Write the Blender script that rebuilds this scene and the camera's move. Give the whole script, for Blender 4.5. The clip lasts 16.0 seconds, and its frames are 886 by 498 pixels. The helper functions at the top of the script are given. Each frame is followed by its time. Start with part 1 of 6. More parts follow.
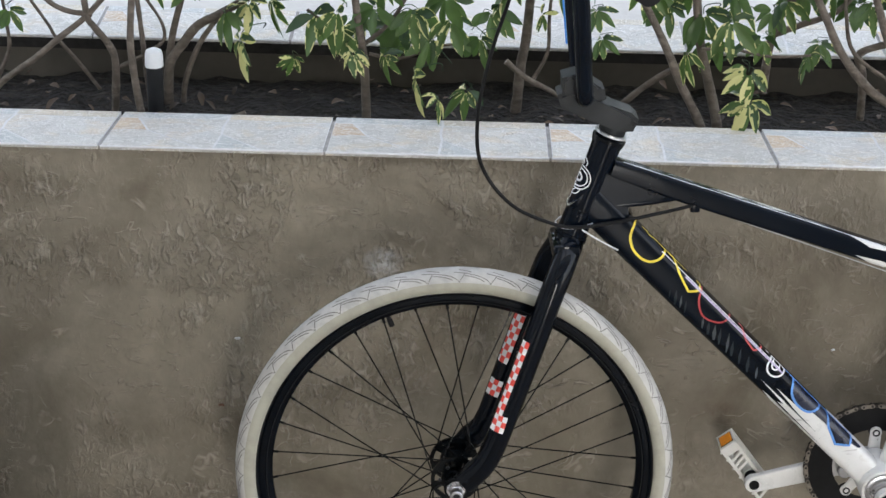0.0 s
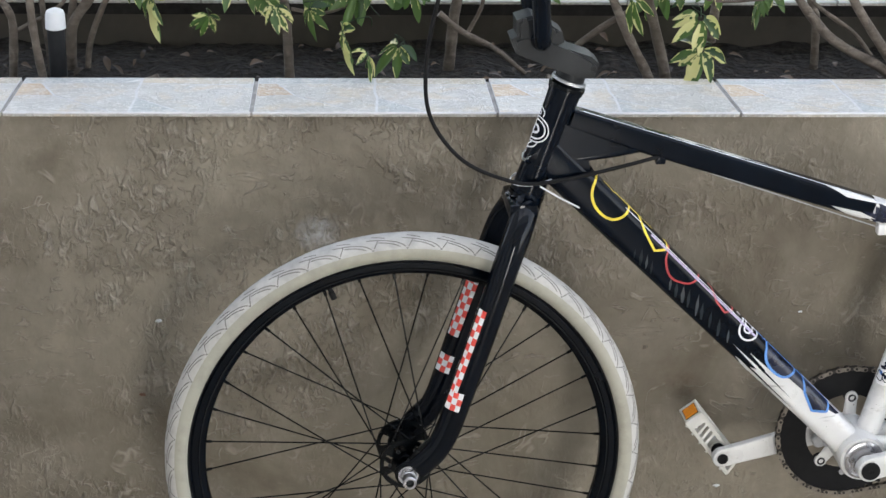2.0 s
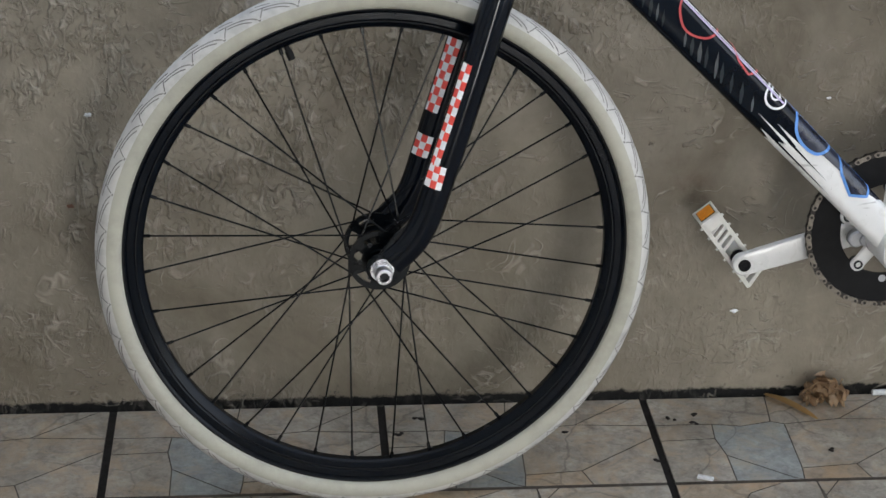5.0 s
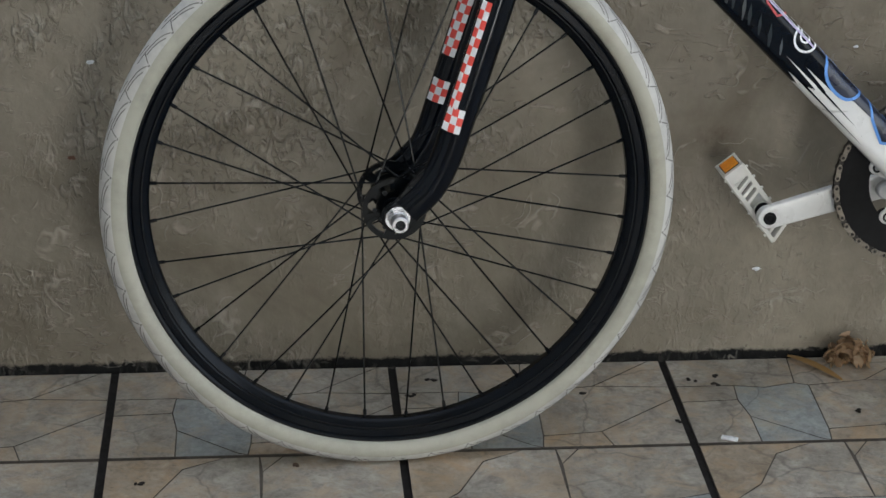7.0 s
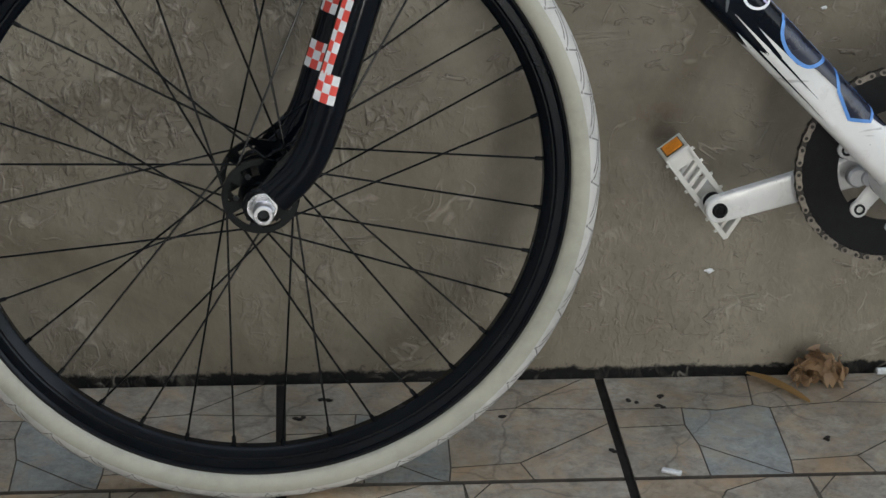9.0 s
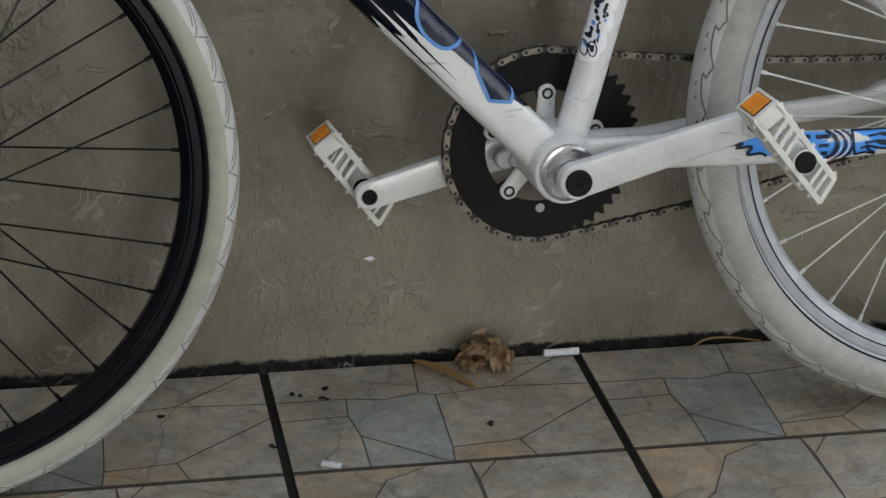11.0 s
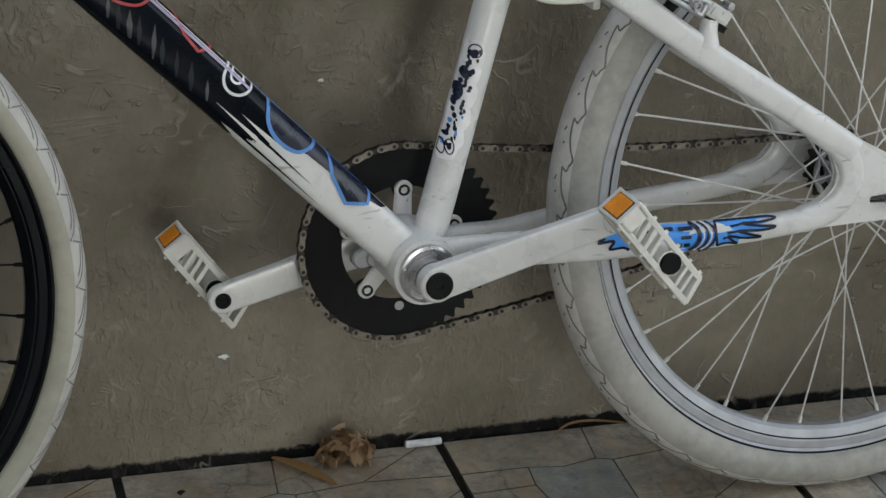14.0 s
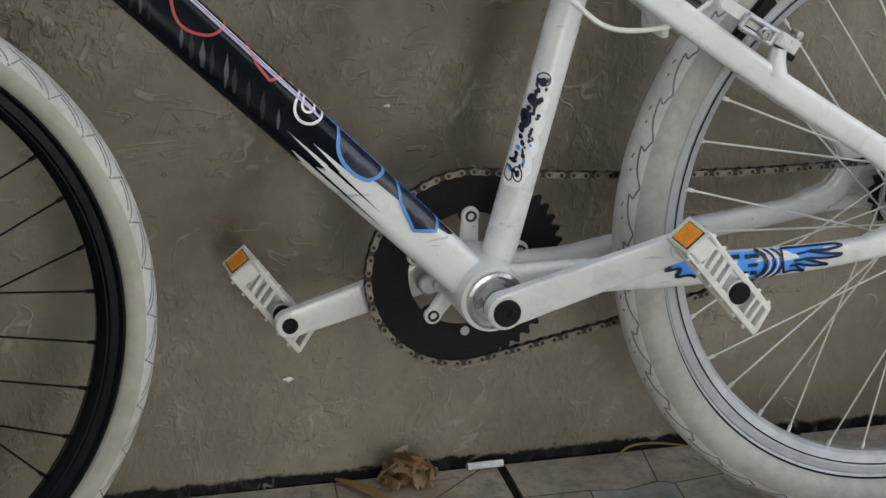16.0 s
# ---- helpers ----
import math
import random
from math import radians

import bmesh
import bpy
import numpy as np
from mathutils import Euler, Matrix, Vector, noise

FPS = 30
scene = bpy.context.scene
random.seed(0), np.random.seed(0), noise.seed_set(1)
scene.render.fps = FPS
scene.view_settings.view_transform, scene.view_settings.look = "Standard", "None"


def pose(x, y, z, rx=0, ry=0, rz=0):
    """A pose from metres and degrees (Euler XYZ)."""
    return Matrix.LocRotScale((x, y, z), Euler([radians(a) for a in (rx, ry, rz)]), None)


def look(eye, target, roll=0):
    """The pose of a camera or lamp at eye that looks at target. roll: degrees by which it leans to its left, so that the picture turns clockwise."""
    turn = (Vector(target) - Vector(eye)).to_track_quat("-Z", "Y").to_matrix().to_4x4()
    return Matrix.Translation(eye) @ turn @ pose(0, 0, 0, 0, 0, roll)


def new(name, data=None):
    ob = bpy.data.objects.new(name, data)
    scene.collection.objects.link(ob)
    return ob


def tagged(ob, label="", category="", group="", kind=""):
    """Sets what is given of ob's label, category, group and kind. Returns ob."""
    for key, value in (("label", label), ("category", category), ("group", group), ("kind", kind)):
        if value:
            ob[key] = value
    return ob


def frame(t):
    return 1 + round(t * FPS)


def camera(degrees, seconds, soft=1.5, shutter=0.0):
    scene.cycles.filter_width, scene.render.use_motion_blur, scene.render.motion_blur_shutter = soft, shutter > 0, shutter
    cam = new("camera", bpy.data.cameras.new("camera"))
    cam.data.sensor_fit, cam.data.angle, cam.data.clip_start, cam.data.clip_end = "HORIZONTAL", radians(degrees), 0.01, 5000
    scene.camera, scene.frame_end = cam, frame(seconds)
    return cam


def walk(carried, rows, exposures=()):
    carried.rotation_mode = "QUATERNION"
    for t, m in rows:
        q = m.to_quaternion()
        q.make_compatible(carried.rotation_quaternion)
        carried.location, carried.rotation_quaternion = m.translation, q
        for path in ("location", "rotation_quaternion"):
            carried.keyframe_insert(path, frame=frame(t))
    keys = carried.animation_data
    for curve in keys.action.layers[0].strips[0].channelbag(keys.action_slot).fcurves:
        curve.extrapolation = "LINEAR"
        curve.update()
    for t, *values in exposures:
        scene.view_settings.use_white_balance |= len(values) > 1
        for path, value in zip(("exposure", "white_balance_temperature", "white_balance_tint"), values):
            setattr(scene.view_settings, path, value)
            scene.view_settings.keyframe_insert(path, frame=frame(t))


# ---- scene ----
cam = camera(25.000, 16.0)
PATH = [
    (0, (0.0061, -2.6840, 1.8822), (-0.0181, -1.3372, 1.2223), 1.194),
    (0.5, (-0.0485, -2.6418, 1.8592), (0.0055, -1.2964, 1.1981), 1.362),
    (1, (-0.0836, -2.6396, 1.8326), (-0.0210, -1.2926, 1.1756), 1.472),
    (1.5, (-0.1082, -2.6351, 1.8095), (-0.0391, -1.2867, 1.1560), 1.377),
    (2, (-0.1049, -2.4967, 1.7321), (-0.0251, -1.1501, 1.0761), 1.336),
    (2.5, (-0.0989, -2.3823, 1.6495), (-0.0127, -1.0344, 0.9970), 1.276),
    (3, (-0.1032, -2.2837, 1.5565), (-0.0102, -0.9325, 0.9119), 1.194),
    (3.5, (-0.1050, -2.2159, 1.4621), (-0.0054, -0.8602, 0.8280), 1.197),
    (4, (-0.1190, -2.2481, 1.4306), (-0.0129, -0.8931, 0.7960), 1.219),
    (4.5, (-0.1036, -2.2155, 1.3243), (0.0057, -0.8545, 0.7032), 1.082),
    (5, (-0.1125, -2.2914, 1.2604), (0.0011, -0.9297, 0.6417), 0.966),
    (5.2, (-0.1390, -2.3010, 1.2211), (-0.0142, -0.9431, 0.5961), 1.046),
    (7.5, (-0.1444, -2.2303, 1.1657), (-0.0185, -0.8664, 0.5543), 1.152),
    (7.7, (-0.1444, -2.2293, 1.1652), (-0.0190, -0.8654, 0.5538), 1.152),
    (7.8, (-0.1290, -2.1574, 1.1314), (-0.0085, -0.7926, 0.5211), 1.098),
    (7.9, (-0.0853, -1.9522, 1.0347), (0.0199, -0.5847, 0.4276), 0.945),
    (8, (-0.0740, -1.8992, 1.0098), (0.0272, -0.5310, 0.4034), 0.905),
    (8.5, (-0.0285, -1.9037, 1.0080), (0.0773, -0.5366, 0.3998), 1.056),
    (9, (0.0165, -1.9176, 1.0091), (0.1277, -0.5514, 0.3998), 1.071),
    (9.5, (0.0430, -1.9218, 1.0052), (0.1943, -0.5590, 0.3969), 1.205),
    (10, (0.0689, -1.9216, 1.0002), (0.2791, -0.5666, 0.3920), 1.385),
    (10.2, (0.0843, -1.9221, 0.9998), (0.3117, -0.5694, 0.3927), 1.533),
    (12.3, (0.1729, -1.8338, 0.9768), (0.5316, -0.5132, 0.3625), 2.226),
    (12.5, (0.1752, -1.8327, 0.9792), (0.5428, -0.5135, 0.3673), 2.268),
    (13, (0.1598, -1.8213, 1.0012), (0.5434, -0.5069, 0.3886), 2.255),
    (13.5, (0.1477, -1.8124, 1.0352), (0.5397, -0.4978, 0.4283), 2.287),
    (14, (0.1395, -1.8054, 1.0550), (0.5383, -0.4916, 0.4509), 2.362),
    (14.5, (0.1208, -1.7945, 1.0640), (0.5203, -0.4812, 0.4592), 2.367),
    (15, (0.1261, -1.7936, 1.0775), (0.5293, -0.4811, 0.4735), 2.439),
    (15.5, (0.1212, -1.7986, 1.0864), (0.5161, -0.4838, 0.4819), 2.384),
    (16, (0.1115, -1.7920, 1.0809), (0.4848, -0.4720, 0.4742), 2.160),
]
walk(cam, [(t, look(eye, target, roll)) for t, eye, target, roll in PATH],
     exposures=[(0.0, 1.98, 6500, 10), (2.0, 2.12, 6450, 10), (3.0, 2.12, 6380, 11), (4.0, 2.25, 6330, 11), (5.2, 1.90, 6280, 9), (7.5, 1.73, 6280, 7), (10.2, 1.56, 6350, 7),
                (12.3, 1.22, 6400, 5), (14.0, 1.22, 6400, 5), (16.0, 1.44, 6450, 6)])

# ---- light ----
SUN_FROM = Vector((0.10, -0.80, 0.62)).normalized()
world = bpy.data.worlds.new("sky")
scene.world = world
world.use_nodes = True
wn = world.node_tree.nodes
sky = wn.new("ShaderNodeTexSky")
sky.sky_type = "NISHITA"
sky.sun_disc = False
sky.dust_density = 2.0
sky.sun_elevation = math.asin(SUN_FROM.z)
sky.sun_rotation = math.atan2(SUN_FROM.x, SUN_FROM.y)
haze = wn.new("ShaderNodeHueSaturation")
haze.inputs["Saturation"].default_value = 0.40
world.node_tree.links.new(sky.outputs["Color"], haze.inputs["Color"])
world.node_tree.links.new(haze.outputs["Color"], wn["Background"].inputs["Color"])
wn["Background"].inputs["Strength"].default_value = 0.162
sun_data = bpy.data.lights.new("sun", "SUN")
sun_data.energy, sun_data.angle, sun_data.color = 1.2, radians(12), (1.0, 0.97, 0.92)
sun = new("sun", sun_data)
sun.matrix_world = look(SUN_FROM * 5, (0, 0, 0))
# area lamp added to light the bicycle from in front, in an unseen tall doorway opposite
front_lamp = bpy.data.lights.new("unseen_front_lamp", "AREA")
front_lamp.shape, front_lamp.size, front_lamp.size_y = "RECTANGLE", 0.56, 2.20
front_lamp.energy, front_lamp.color = 10.5, (1.0, 0.97, 0.92)
new("unseen_front_lamp", front_lamp).matrix_world = look((0.80, -4.52, 0.72), (0.80, 0.0, 0.72))


# ---- materials ----
class Mat:
    """A node material under construction."""

    def __init__(self, name, base=(0.5, 0.5, 0.5), rough=0.5, metal=0.0):
        self.m = bpy.data.materials.new(name)
        self.m.use_nodes = True
        self.nt = self.m.node_tree
        self.b = self.nt.nodes["Principled BSDF"]
        self.b.inputs["Base Color"].default_value = (*base, 1)
        self.b.inputs["Roughness"].default_value = rough
        self.b.inputs["Metallic"].default_value = metal
        self.co = self.nt.nodes.new("ShaderNodeTexCoord").outputs["Object"]

    def node(self, kind, **inputs):
        n = self.nt.nodes.new(kind)
        for key, value in inputs.items():
            self.put(n.inputs[key.replace("_", " ")], value)
        return n

    def put(self, socket, value):
        if isinstance(value, bpy.types.NodeSocket):
            self.nt.links.new(value, socket)
        elif isinstance(value, tuple) and len(value) == 3 and socket.type == "RGBA":
            socket.default_value = (*value, 1)
        else:
            socket.default_value = value

    def noise(self, scale, detail=4.0, rough=0.55, warp=0.0, vector=None):
        n = self.node("ShaderNodeTexNoise", Scale=scale, Detail=detail, Roughness=rough, Distortion=warp)
        self.put(n.inputs["Vector"], vector or self.co)
        return n.outputs["Fac"]

    def cells(self, scale, feature="F1", vector=None):
        n = self.node("ShaderNodeTexVoronoi", Scale=scale)
        n.feature = feature
        self.put(n.inputs["Vector"], vector or self.co)
        return n.outputs["Distance"]

    def stretch(self, sx, sy, sz):
        n = self.node("ShaderNodeMapping", Vector=self.co)
        n.inputs["Scale"].default_value = (sx, sy, sz)
        return n.outputs["Vector"]

    def ramp(self, fac, *stops):
        n = self.node("ShaderNodeValToRGB", Fac=fac)
        el = n.color_ramp.elements
        while len(el) < len(stops):
            el.new(0.5)
        for e, (at, c) in zip(el, stops):
            e.position = at
            e.color = (c, c, c, 1) if isinstance(c, (int, float)) else (*c, 1)
        return n.outputs["Color"]

    def math(self, op, a, b=0.0, clamp=False):
        n = self.nt.nodes.new("ShaderNodeMath")
        n.operation, n.use_clamp = op, clamp
        self.put(n.inputs[0], a)
        self.put(n.inputs[1], b)
        return n.outputs[0]

    def mix(self, fac, a, b, blend="MIX"):
        n = self.nt.nodes.new("ShaderNodeMix")
        n.data_type, n.blend_type = "RGBA", blend
        self.put(n.inputs[0], fac)
        self.put(n.inputs[6], a)
        self.put(n.inputs[7], b)
        return n.outputs[2]

    def color(self, c):
        self.put(self.b.inputs["Base Color"], c)
        return self

    def rough(self, r):
        self.put(self.b.inputs["Roughness"], r)
        return self

    def bump(self, height, strength=0.3, distance=0.002):
        n = self.node("ShaderNodeBump", Height=height, Strength=strength, Distance=distance)
        self.put(self.b.inputs["Normal"], n.outputs["Normal"])
        return self

    def random(self):
        return self.nt.nodes.new("ShaderNodeObjectInfo").outputs["Random"]

    def island(self):
        return self.nt.nodes.new("ShaderNodeNewGeometry").outputs["Random Per Island"]

    def axis(self, which):
        n = self.node("ShaderNodeSeparateXYZ", Vector=self.co)
        return n.outputs[which]


def plain(name, base, rough=0.5, metal=0.0, grain=0.12, scale=60.0, coat=0.0, bump=0.0):
    """A surface of one colour with wear at two scales."""
    m = Mat(name, base, rough, metal)
    n = m.mix(0.5, m.noise(scale, 5), m.noise(scale * 0.13, 3))
    dark = tuple(c * (1 - 2 * grain) for c in base)
    light = tuple(min(1, c * (1 + grain)) for c in base)
    m.color(m.ramp(n, (0.3, dark), (0.65, light)))
    m.rough(m.ramp(m.noise(scale * 0.4, 4), (0.3, max(0.02, rough - 0.08)), (0.7, min(1, rough + 0.1))))
    m.b.inputs["Coat Weight"].default_value = coat
    if max(base) < 0.03:
        m.b.inputs["Specular IOR Level"].default_value = 0.16
    m.b.inputs["Coat Roughness"].default_value = 0.12
    if bump:
        m.bump(m.noise(scale * 3, 4), bump, 0.001)
    return m.m


def plaster_material():
    m = Mat("troweled_plaster", rough=0.62)
    lumps = m.noise(26, 6, 0.6, 1.0)
    tone = m.ramp(m.noise(3.3, 6, 0.62, 0.6), (0.34, (0.124, 0.104, 0.075)), (0.5, (0.195, 0.171, 0.132)), (0.68, (0.270, 0.238, 0.187)))
    tone = m.mix(m.ramp(m.noise(47, 5, 0.6), (0.4, 0.0), (0.72, 0.30)), tone, (0.12, 0.100, 0.076))
    tone = m.mix(m.ramp(m.noise(9, 5, 0.65, 0.5, m.stretch(1.0, 1.0, 0.6)), (0.52, 0.0), (0.70, 0.30)), tone, (0.30, 0.270, 0.220))
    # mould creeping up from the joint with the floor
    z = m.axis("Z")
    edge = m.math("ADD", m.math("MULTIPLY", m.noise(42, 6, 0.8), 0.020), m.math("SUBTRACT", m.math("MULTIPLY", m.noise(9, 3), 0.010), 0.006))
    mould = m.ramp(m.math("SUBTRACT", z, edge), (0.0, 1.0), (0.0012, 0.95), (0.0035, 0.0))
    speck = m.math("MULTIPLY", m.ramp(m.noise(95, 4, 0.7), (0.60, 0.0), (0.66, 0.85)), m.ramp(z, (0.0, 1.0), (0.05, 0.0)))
    # darker lower part: damp stain, and also shade put into the colour
    damp_shade = m.math("MULTIPLY", m.ramp(z, (0.0, 0.55), (0.22, 0.0)), m.ramp(m.noise(6, 4, 0.6), (0.35, 0.0), (0.65, 1.0)))
    tone = m.mix(m.math("MULTIPLY", damp_shade, 0.50), tone, (0.125, 0.105, 0.070))
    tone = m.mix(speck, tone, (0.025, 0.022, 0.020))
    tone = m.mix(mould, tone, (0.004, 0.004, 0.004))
    # a chalky smear over the front wheel, a brown patch by the far pedal
    def stain(x0, z0, wide, tall):
        d = m.math("ADD", m.math("POWER", m.math("DIVIDE", m.math("SUBTRACT", m.axis("X"), x0), wide), 2.0), m.math("POWER", m.math("DIVIDE", m.math("SUBTRACT", z, z0), tall), 2.0))
        return m.math("MULTIPLY", m.ramp(d, (0.0, 1.0), (1.0, 0.0)), m.ramp(m.noise(60, 5, 0.7), (0.36, 0.1), (0.60, 1.0)))

    tone = m.mix(m.math("MULTIPLY", stain(-0.132, 0.540, 0.034, 0.030), 0.75), tone, (0.50, 0.51, 0.53))
    tone = m.mix(m.math("MULTIPLY", stain(0.394, 0.297, 0.032, 0.028), 0.6), tone, (0.085, 0.055, 0.035))
    m.b.inputs["Specular IOR Level"].default_value = 0.35
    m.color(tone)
    m.rough(m.mix(mould, m.ramp(lumps, (0.3, 0.34), (0.7, 0.58)), (0.95, 0.95, 0.95)))
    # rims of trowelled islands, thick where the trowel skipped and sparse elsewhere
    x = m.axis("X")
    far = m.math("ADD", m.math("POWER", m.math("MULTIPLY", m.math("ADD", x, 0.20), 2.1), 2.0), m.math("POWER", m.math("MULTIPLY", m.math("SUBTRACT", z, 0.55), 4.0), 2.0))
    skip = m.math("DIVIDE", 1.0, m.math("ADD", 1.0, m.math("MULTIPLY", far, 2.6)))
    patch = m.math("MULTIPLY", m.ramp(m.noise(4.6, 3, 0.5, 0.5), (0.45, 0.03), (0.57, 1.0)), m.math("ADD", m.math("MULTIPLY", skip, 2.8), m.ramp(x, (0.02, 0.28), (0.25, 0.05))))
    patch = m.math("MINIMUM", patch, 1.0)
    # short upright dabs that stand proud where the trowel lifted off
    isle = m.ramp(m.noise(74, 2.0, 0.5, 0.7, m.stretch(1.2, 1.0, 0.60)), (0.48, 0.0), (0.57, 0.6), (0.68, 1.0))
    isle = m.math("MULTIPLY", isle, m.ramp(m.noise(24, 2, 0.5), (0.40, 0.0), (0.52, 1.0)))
    small = m.ramp(m.noise(105, 2.0, 0.5, 0.8), (0.55, 0.0), (0.62, 1.0))
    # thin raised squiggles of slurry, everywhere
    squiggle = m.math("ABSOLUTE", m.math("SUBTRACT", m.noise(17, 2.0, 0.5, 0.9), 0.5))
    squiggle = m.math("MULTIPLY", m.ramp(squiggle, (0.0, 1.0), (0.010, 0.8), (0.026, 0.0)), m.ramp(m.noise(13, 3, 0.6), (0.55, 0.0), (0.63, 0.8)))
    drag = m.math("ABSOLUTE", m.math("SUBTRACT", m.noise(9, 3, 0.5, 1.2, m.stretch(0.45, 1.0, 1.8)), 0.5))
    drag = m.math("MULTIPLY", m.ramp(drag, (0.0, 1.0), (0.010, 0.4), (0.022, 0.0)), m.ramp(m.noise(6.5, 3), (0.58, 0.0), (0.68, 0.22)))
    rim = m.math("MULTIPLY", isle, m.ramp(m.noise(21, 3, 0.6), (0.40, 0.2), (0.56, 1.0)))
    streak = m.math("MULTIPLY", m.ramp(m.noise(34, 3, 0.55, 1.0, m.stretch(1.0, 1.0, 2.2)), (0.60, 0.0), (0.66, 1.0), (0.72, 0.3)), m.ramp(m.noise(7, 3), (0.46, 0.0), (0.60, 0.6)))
    # ridge tops and squiggles painted paler, as if they caught the light
    ridge_light = m.math("MINIMUM", m.math("ADD", m.math("ADD", m.math("MULTIPLY", rim, patch), streak), squiggle), 1.0)
    m.color(m.mix(m.math("MULTIPLY", ridge_light, 0.50, True), tone, (0.42, 0.385, 0.325)))
    relief = m.math("MULTIPLY", patch, m.math("ADD", isle, m.math("MULTIPLY", small, 0.35)))
    height = m.math("ADD", m.math("ADD", m.math("ADD", relief, drag), m.math("MULTIPLY", squiggle, 0.3)), m.math("ADD", m.math("MULTIPLY", lumps, 0.28), m.math("MULTIPLY", m.noise(130, 4), 0.16)))
    m.bump(m.math("ADD", height, m.math("MULTIPLY", streak, 0.8)), 1.0, 0.0042)
    return m.m


def flag_material(name, lo, mid, hi, warm, rough, dirt, cracks):
    """Printed stone of one tint with stains, rust and hairline cracks."""
    m = Mat(name, rough=rough)
    m.place = m.nt.nodes.new("ShaderNodeNewGeometry").outputs["Position"]
    pick = m.math("FRACT", m.math("ADD", m.island(), m.math("MULTIPLY", m.random(), 7.3)))
    grain = m.mix(0.45, m.noise(34, 6, 0.70, 0.8, m.place), m.noise(85, 5, 0.7, 1.2, m.place))
    stone = m.ramp(grain, (0.38, lo), (0.5, mid), (0.62, hi))
    stone = m.mix(m.ramp(pick, (0.0, 0.0), (1.0, 0.30)), stone, m.ramp(grain, (0.3, tuple(c * 0.7 for c in lo)), (0.7, mid)))
    rust = m.ramp(m.noise(21, 6, 0.70, 0.8, m.place), (0.47, 0.0), (0.62, 0.75))
    stone = m.mix(rust, stone, warm)
    stone = m.mix(m.ramp(m.noise(7, 6, 0.68, 0.0, m.place), (0.40, 0.0), (0.66, dirt)), stone, tuple(c * 0.35 for c in lo))
    stone = m.mix(m.ramp(m.noise(150, 3, 0.55, 0.0, m.place), (0.62, 0.0), (0.72, 0.35)), stone, tuple(c * 0.3 for c in lo))
    # hairline cracks and grime
    warped = m.node("ShaderNodeVectorMath")
    warped.operation = "ADD"
    jitter = m.node("ShaderNodeTexNoise", Scale=9.0, Detail=4.0)
    m.put(jitter.inputs["Vector"], m.place)
    soft = m.node("ShaderNodeVectorMath")
    soft.operation = "SCALE"
    m.put(soft.inputs[0], jitter.outputs["Color"])
    soft.inputs["Scale"].default_value = 0.09
    m.put(warped.inputs[0], m.place)
    m.put(warped.inputs[1], soft.outputs["Vector"])
    hair = m.ramp(m.cells(6.0, "DISTANCE_TO_EDGE", warped.outputs["Vector"]), (0.0, 1.0), (0.006, 0.8), (0.014, 0.0))
    hair = m.math("MULTIPLY", hair, m.ramp(m.noise(6, 3, 0.5, 0.0, m.place), (0.42, 0.0), (0.56, cracks)))
    stone = m.mix(hair, stone, tuple(c * 0.16 for c in lo))
    m.color(stone)
    m.rough(m.ramp(m.noise(22, 5), (0.3, rough - 0.1), (0.7, rough + 0.15)))
    m.bump(m.math("ADD", grain, m.math("MULTIPLY", m.noise(120, 4), 0.5)), 0.5, 0.0030)
    return m.m


def capstone_material(name, lo, hi):
    """Leathery printed stone with fine pale ridges."""
    m = Mat(name, rough=0.45)
    m.place = m.nt.nodes.new("ShaderNodeNewGeometry").outputs["Position"]
    n = m.noise(42, 3, 0.55, 1.4, m.place)
    ridge = m.ramp(m.math("ABSOLUTE", m.math("SUBTRACT", n, 0.5)), (0.0, 1.0), (0.018, 0.6), (0.05, 0.0))
    fine = m.noise(130, 4, 0.6, 0.8, m.place)
    stone = m.ramp(m.mix(0.5, fine, m.noise(11, 5, 0.65, 0.4, m.place)), (0.34, lo), (0.64, hi))
    stone = m.mix(m.ramp(m.noise(14, 4, 0.6, 0.6, m.place), (0.50, 0.0), (0.66, 0.60)), stone, (0.60, 0.49, 0.35))
    stone = m.mix(m.ramp(m.noise(9, 4, 0.6, 0.6, m.place), (0.54, 0.0), (0.70, 0.40)), stone, (0.43, 0.47, 0.49))
    stone = m.mix(m.math("MULTIPLY", ridge, 0.62), stone, (0.76, 0.75, 0.73))
    pit = m.math("MULTIPLY", m.ramp(n, (0.55, 0.0), (0.63, 0.30)), m.ramp(fine, (0.40, 0.2), (0.60, 1.0)))
    stone = m.mix(pit, stone, tuple(c * 0.55 for c in lo))
    chip = m.ramp(m.noise(23, 2, 0.5, 0.0, m.place), (0.755, 0.0), (0.77, 0.8))
    m.color(m.mix(chip, stone, (0.17, 0.13, 0.10)))
    m.rough(m.ramp(fine, (0.3, 0.36), (0.7, 0.6)))
    m.bump(m.math("ADD", m.math("MULTIPLY", ridge, 0.8), m.math("MULTIPLY", fine, 0.5)), 0.8, 0.0032)
    return m.m


def tyre_material(name, base, dirty):
    m = Mat(name, rough=0.62)
    n = m.mix(0.5, m.noise(55, 6, 0.65), m.noise(9, 4, 0.6))
    m.color(m.ramp(n, (0.28, tuple(c * (1 - dirty) for c in base)), (0.55, base), (0.8, tuple(min(1, c * 1.06) for c in base))))
    m.bump(m.noise(260, 3), 0.12, 0.001)
    return m.m


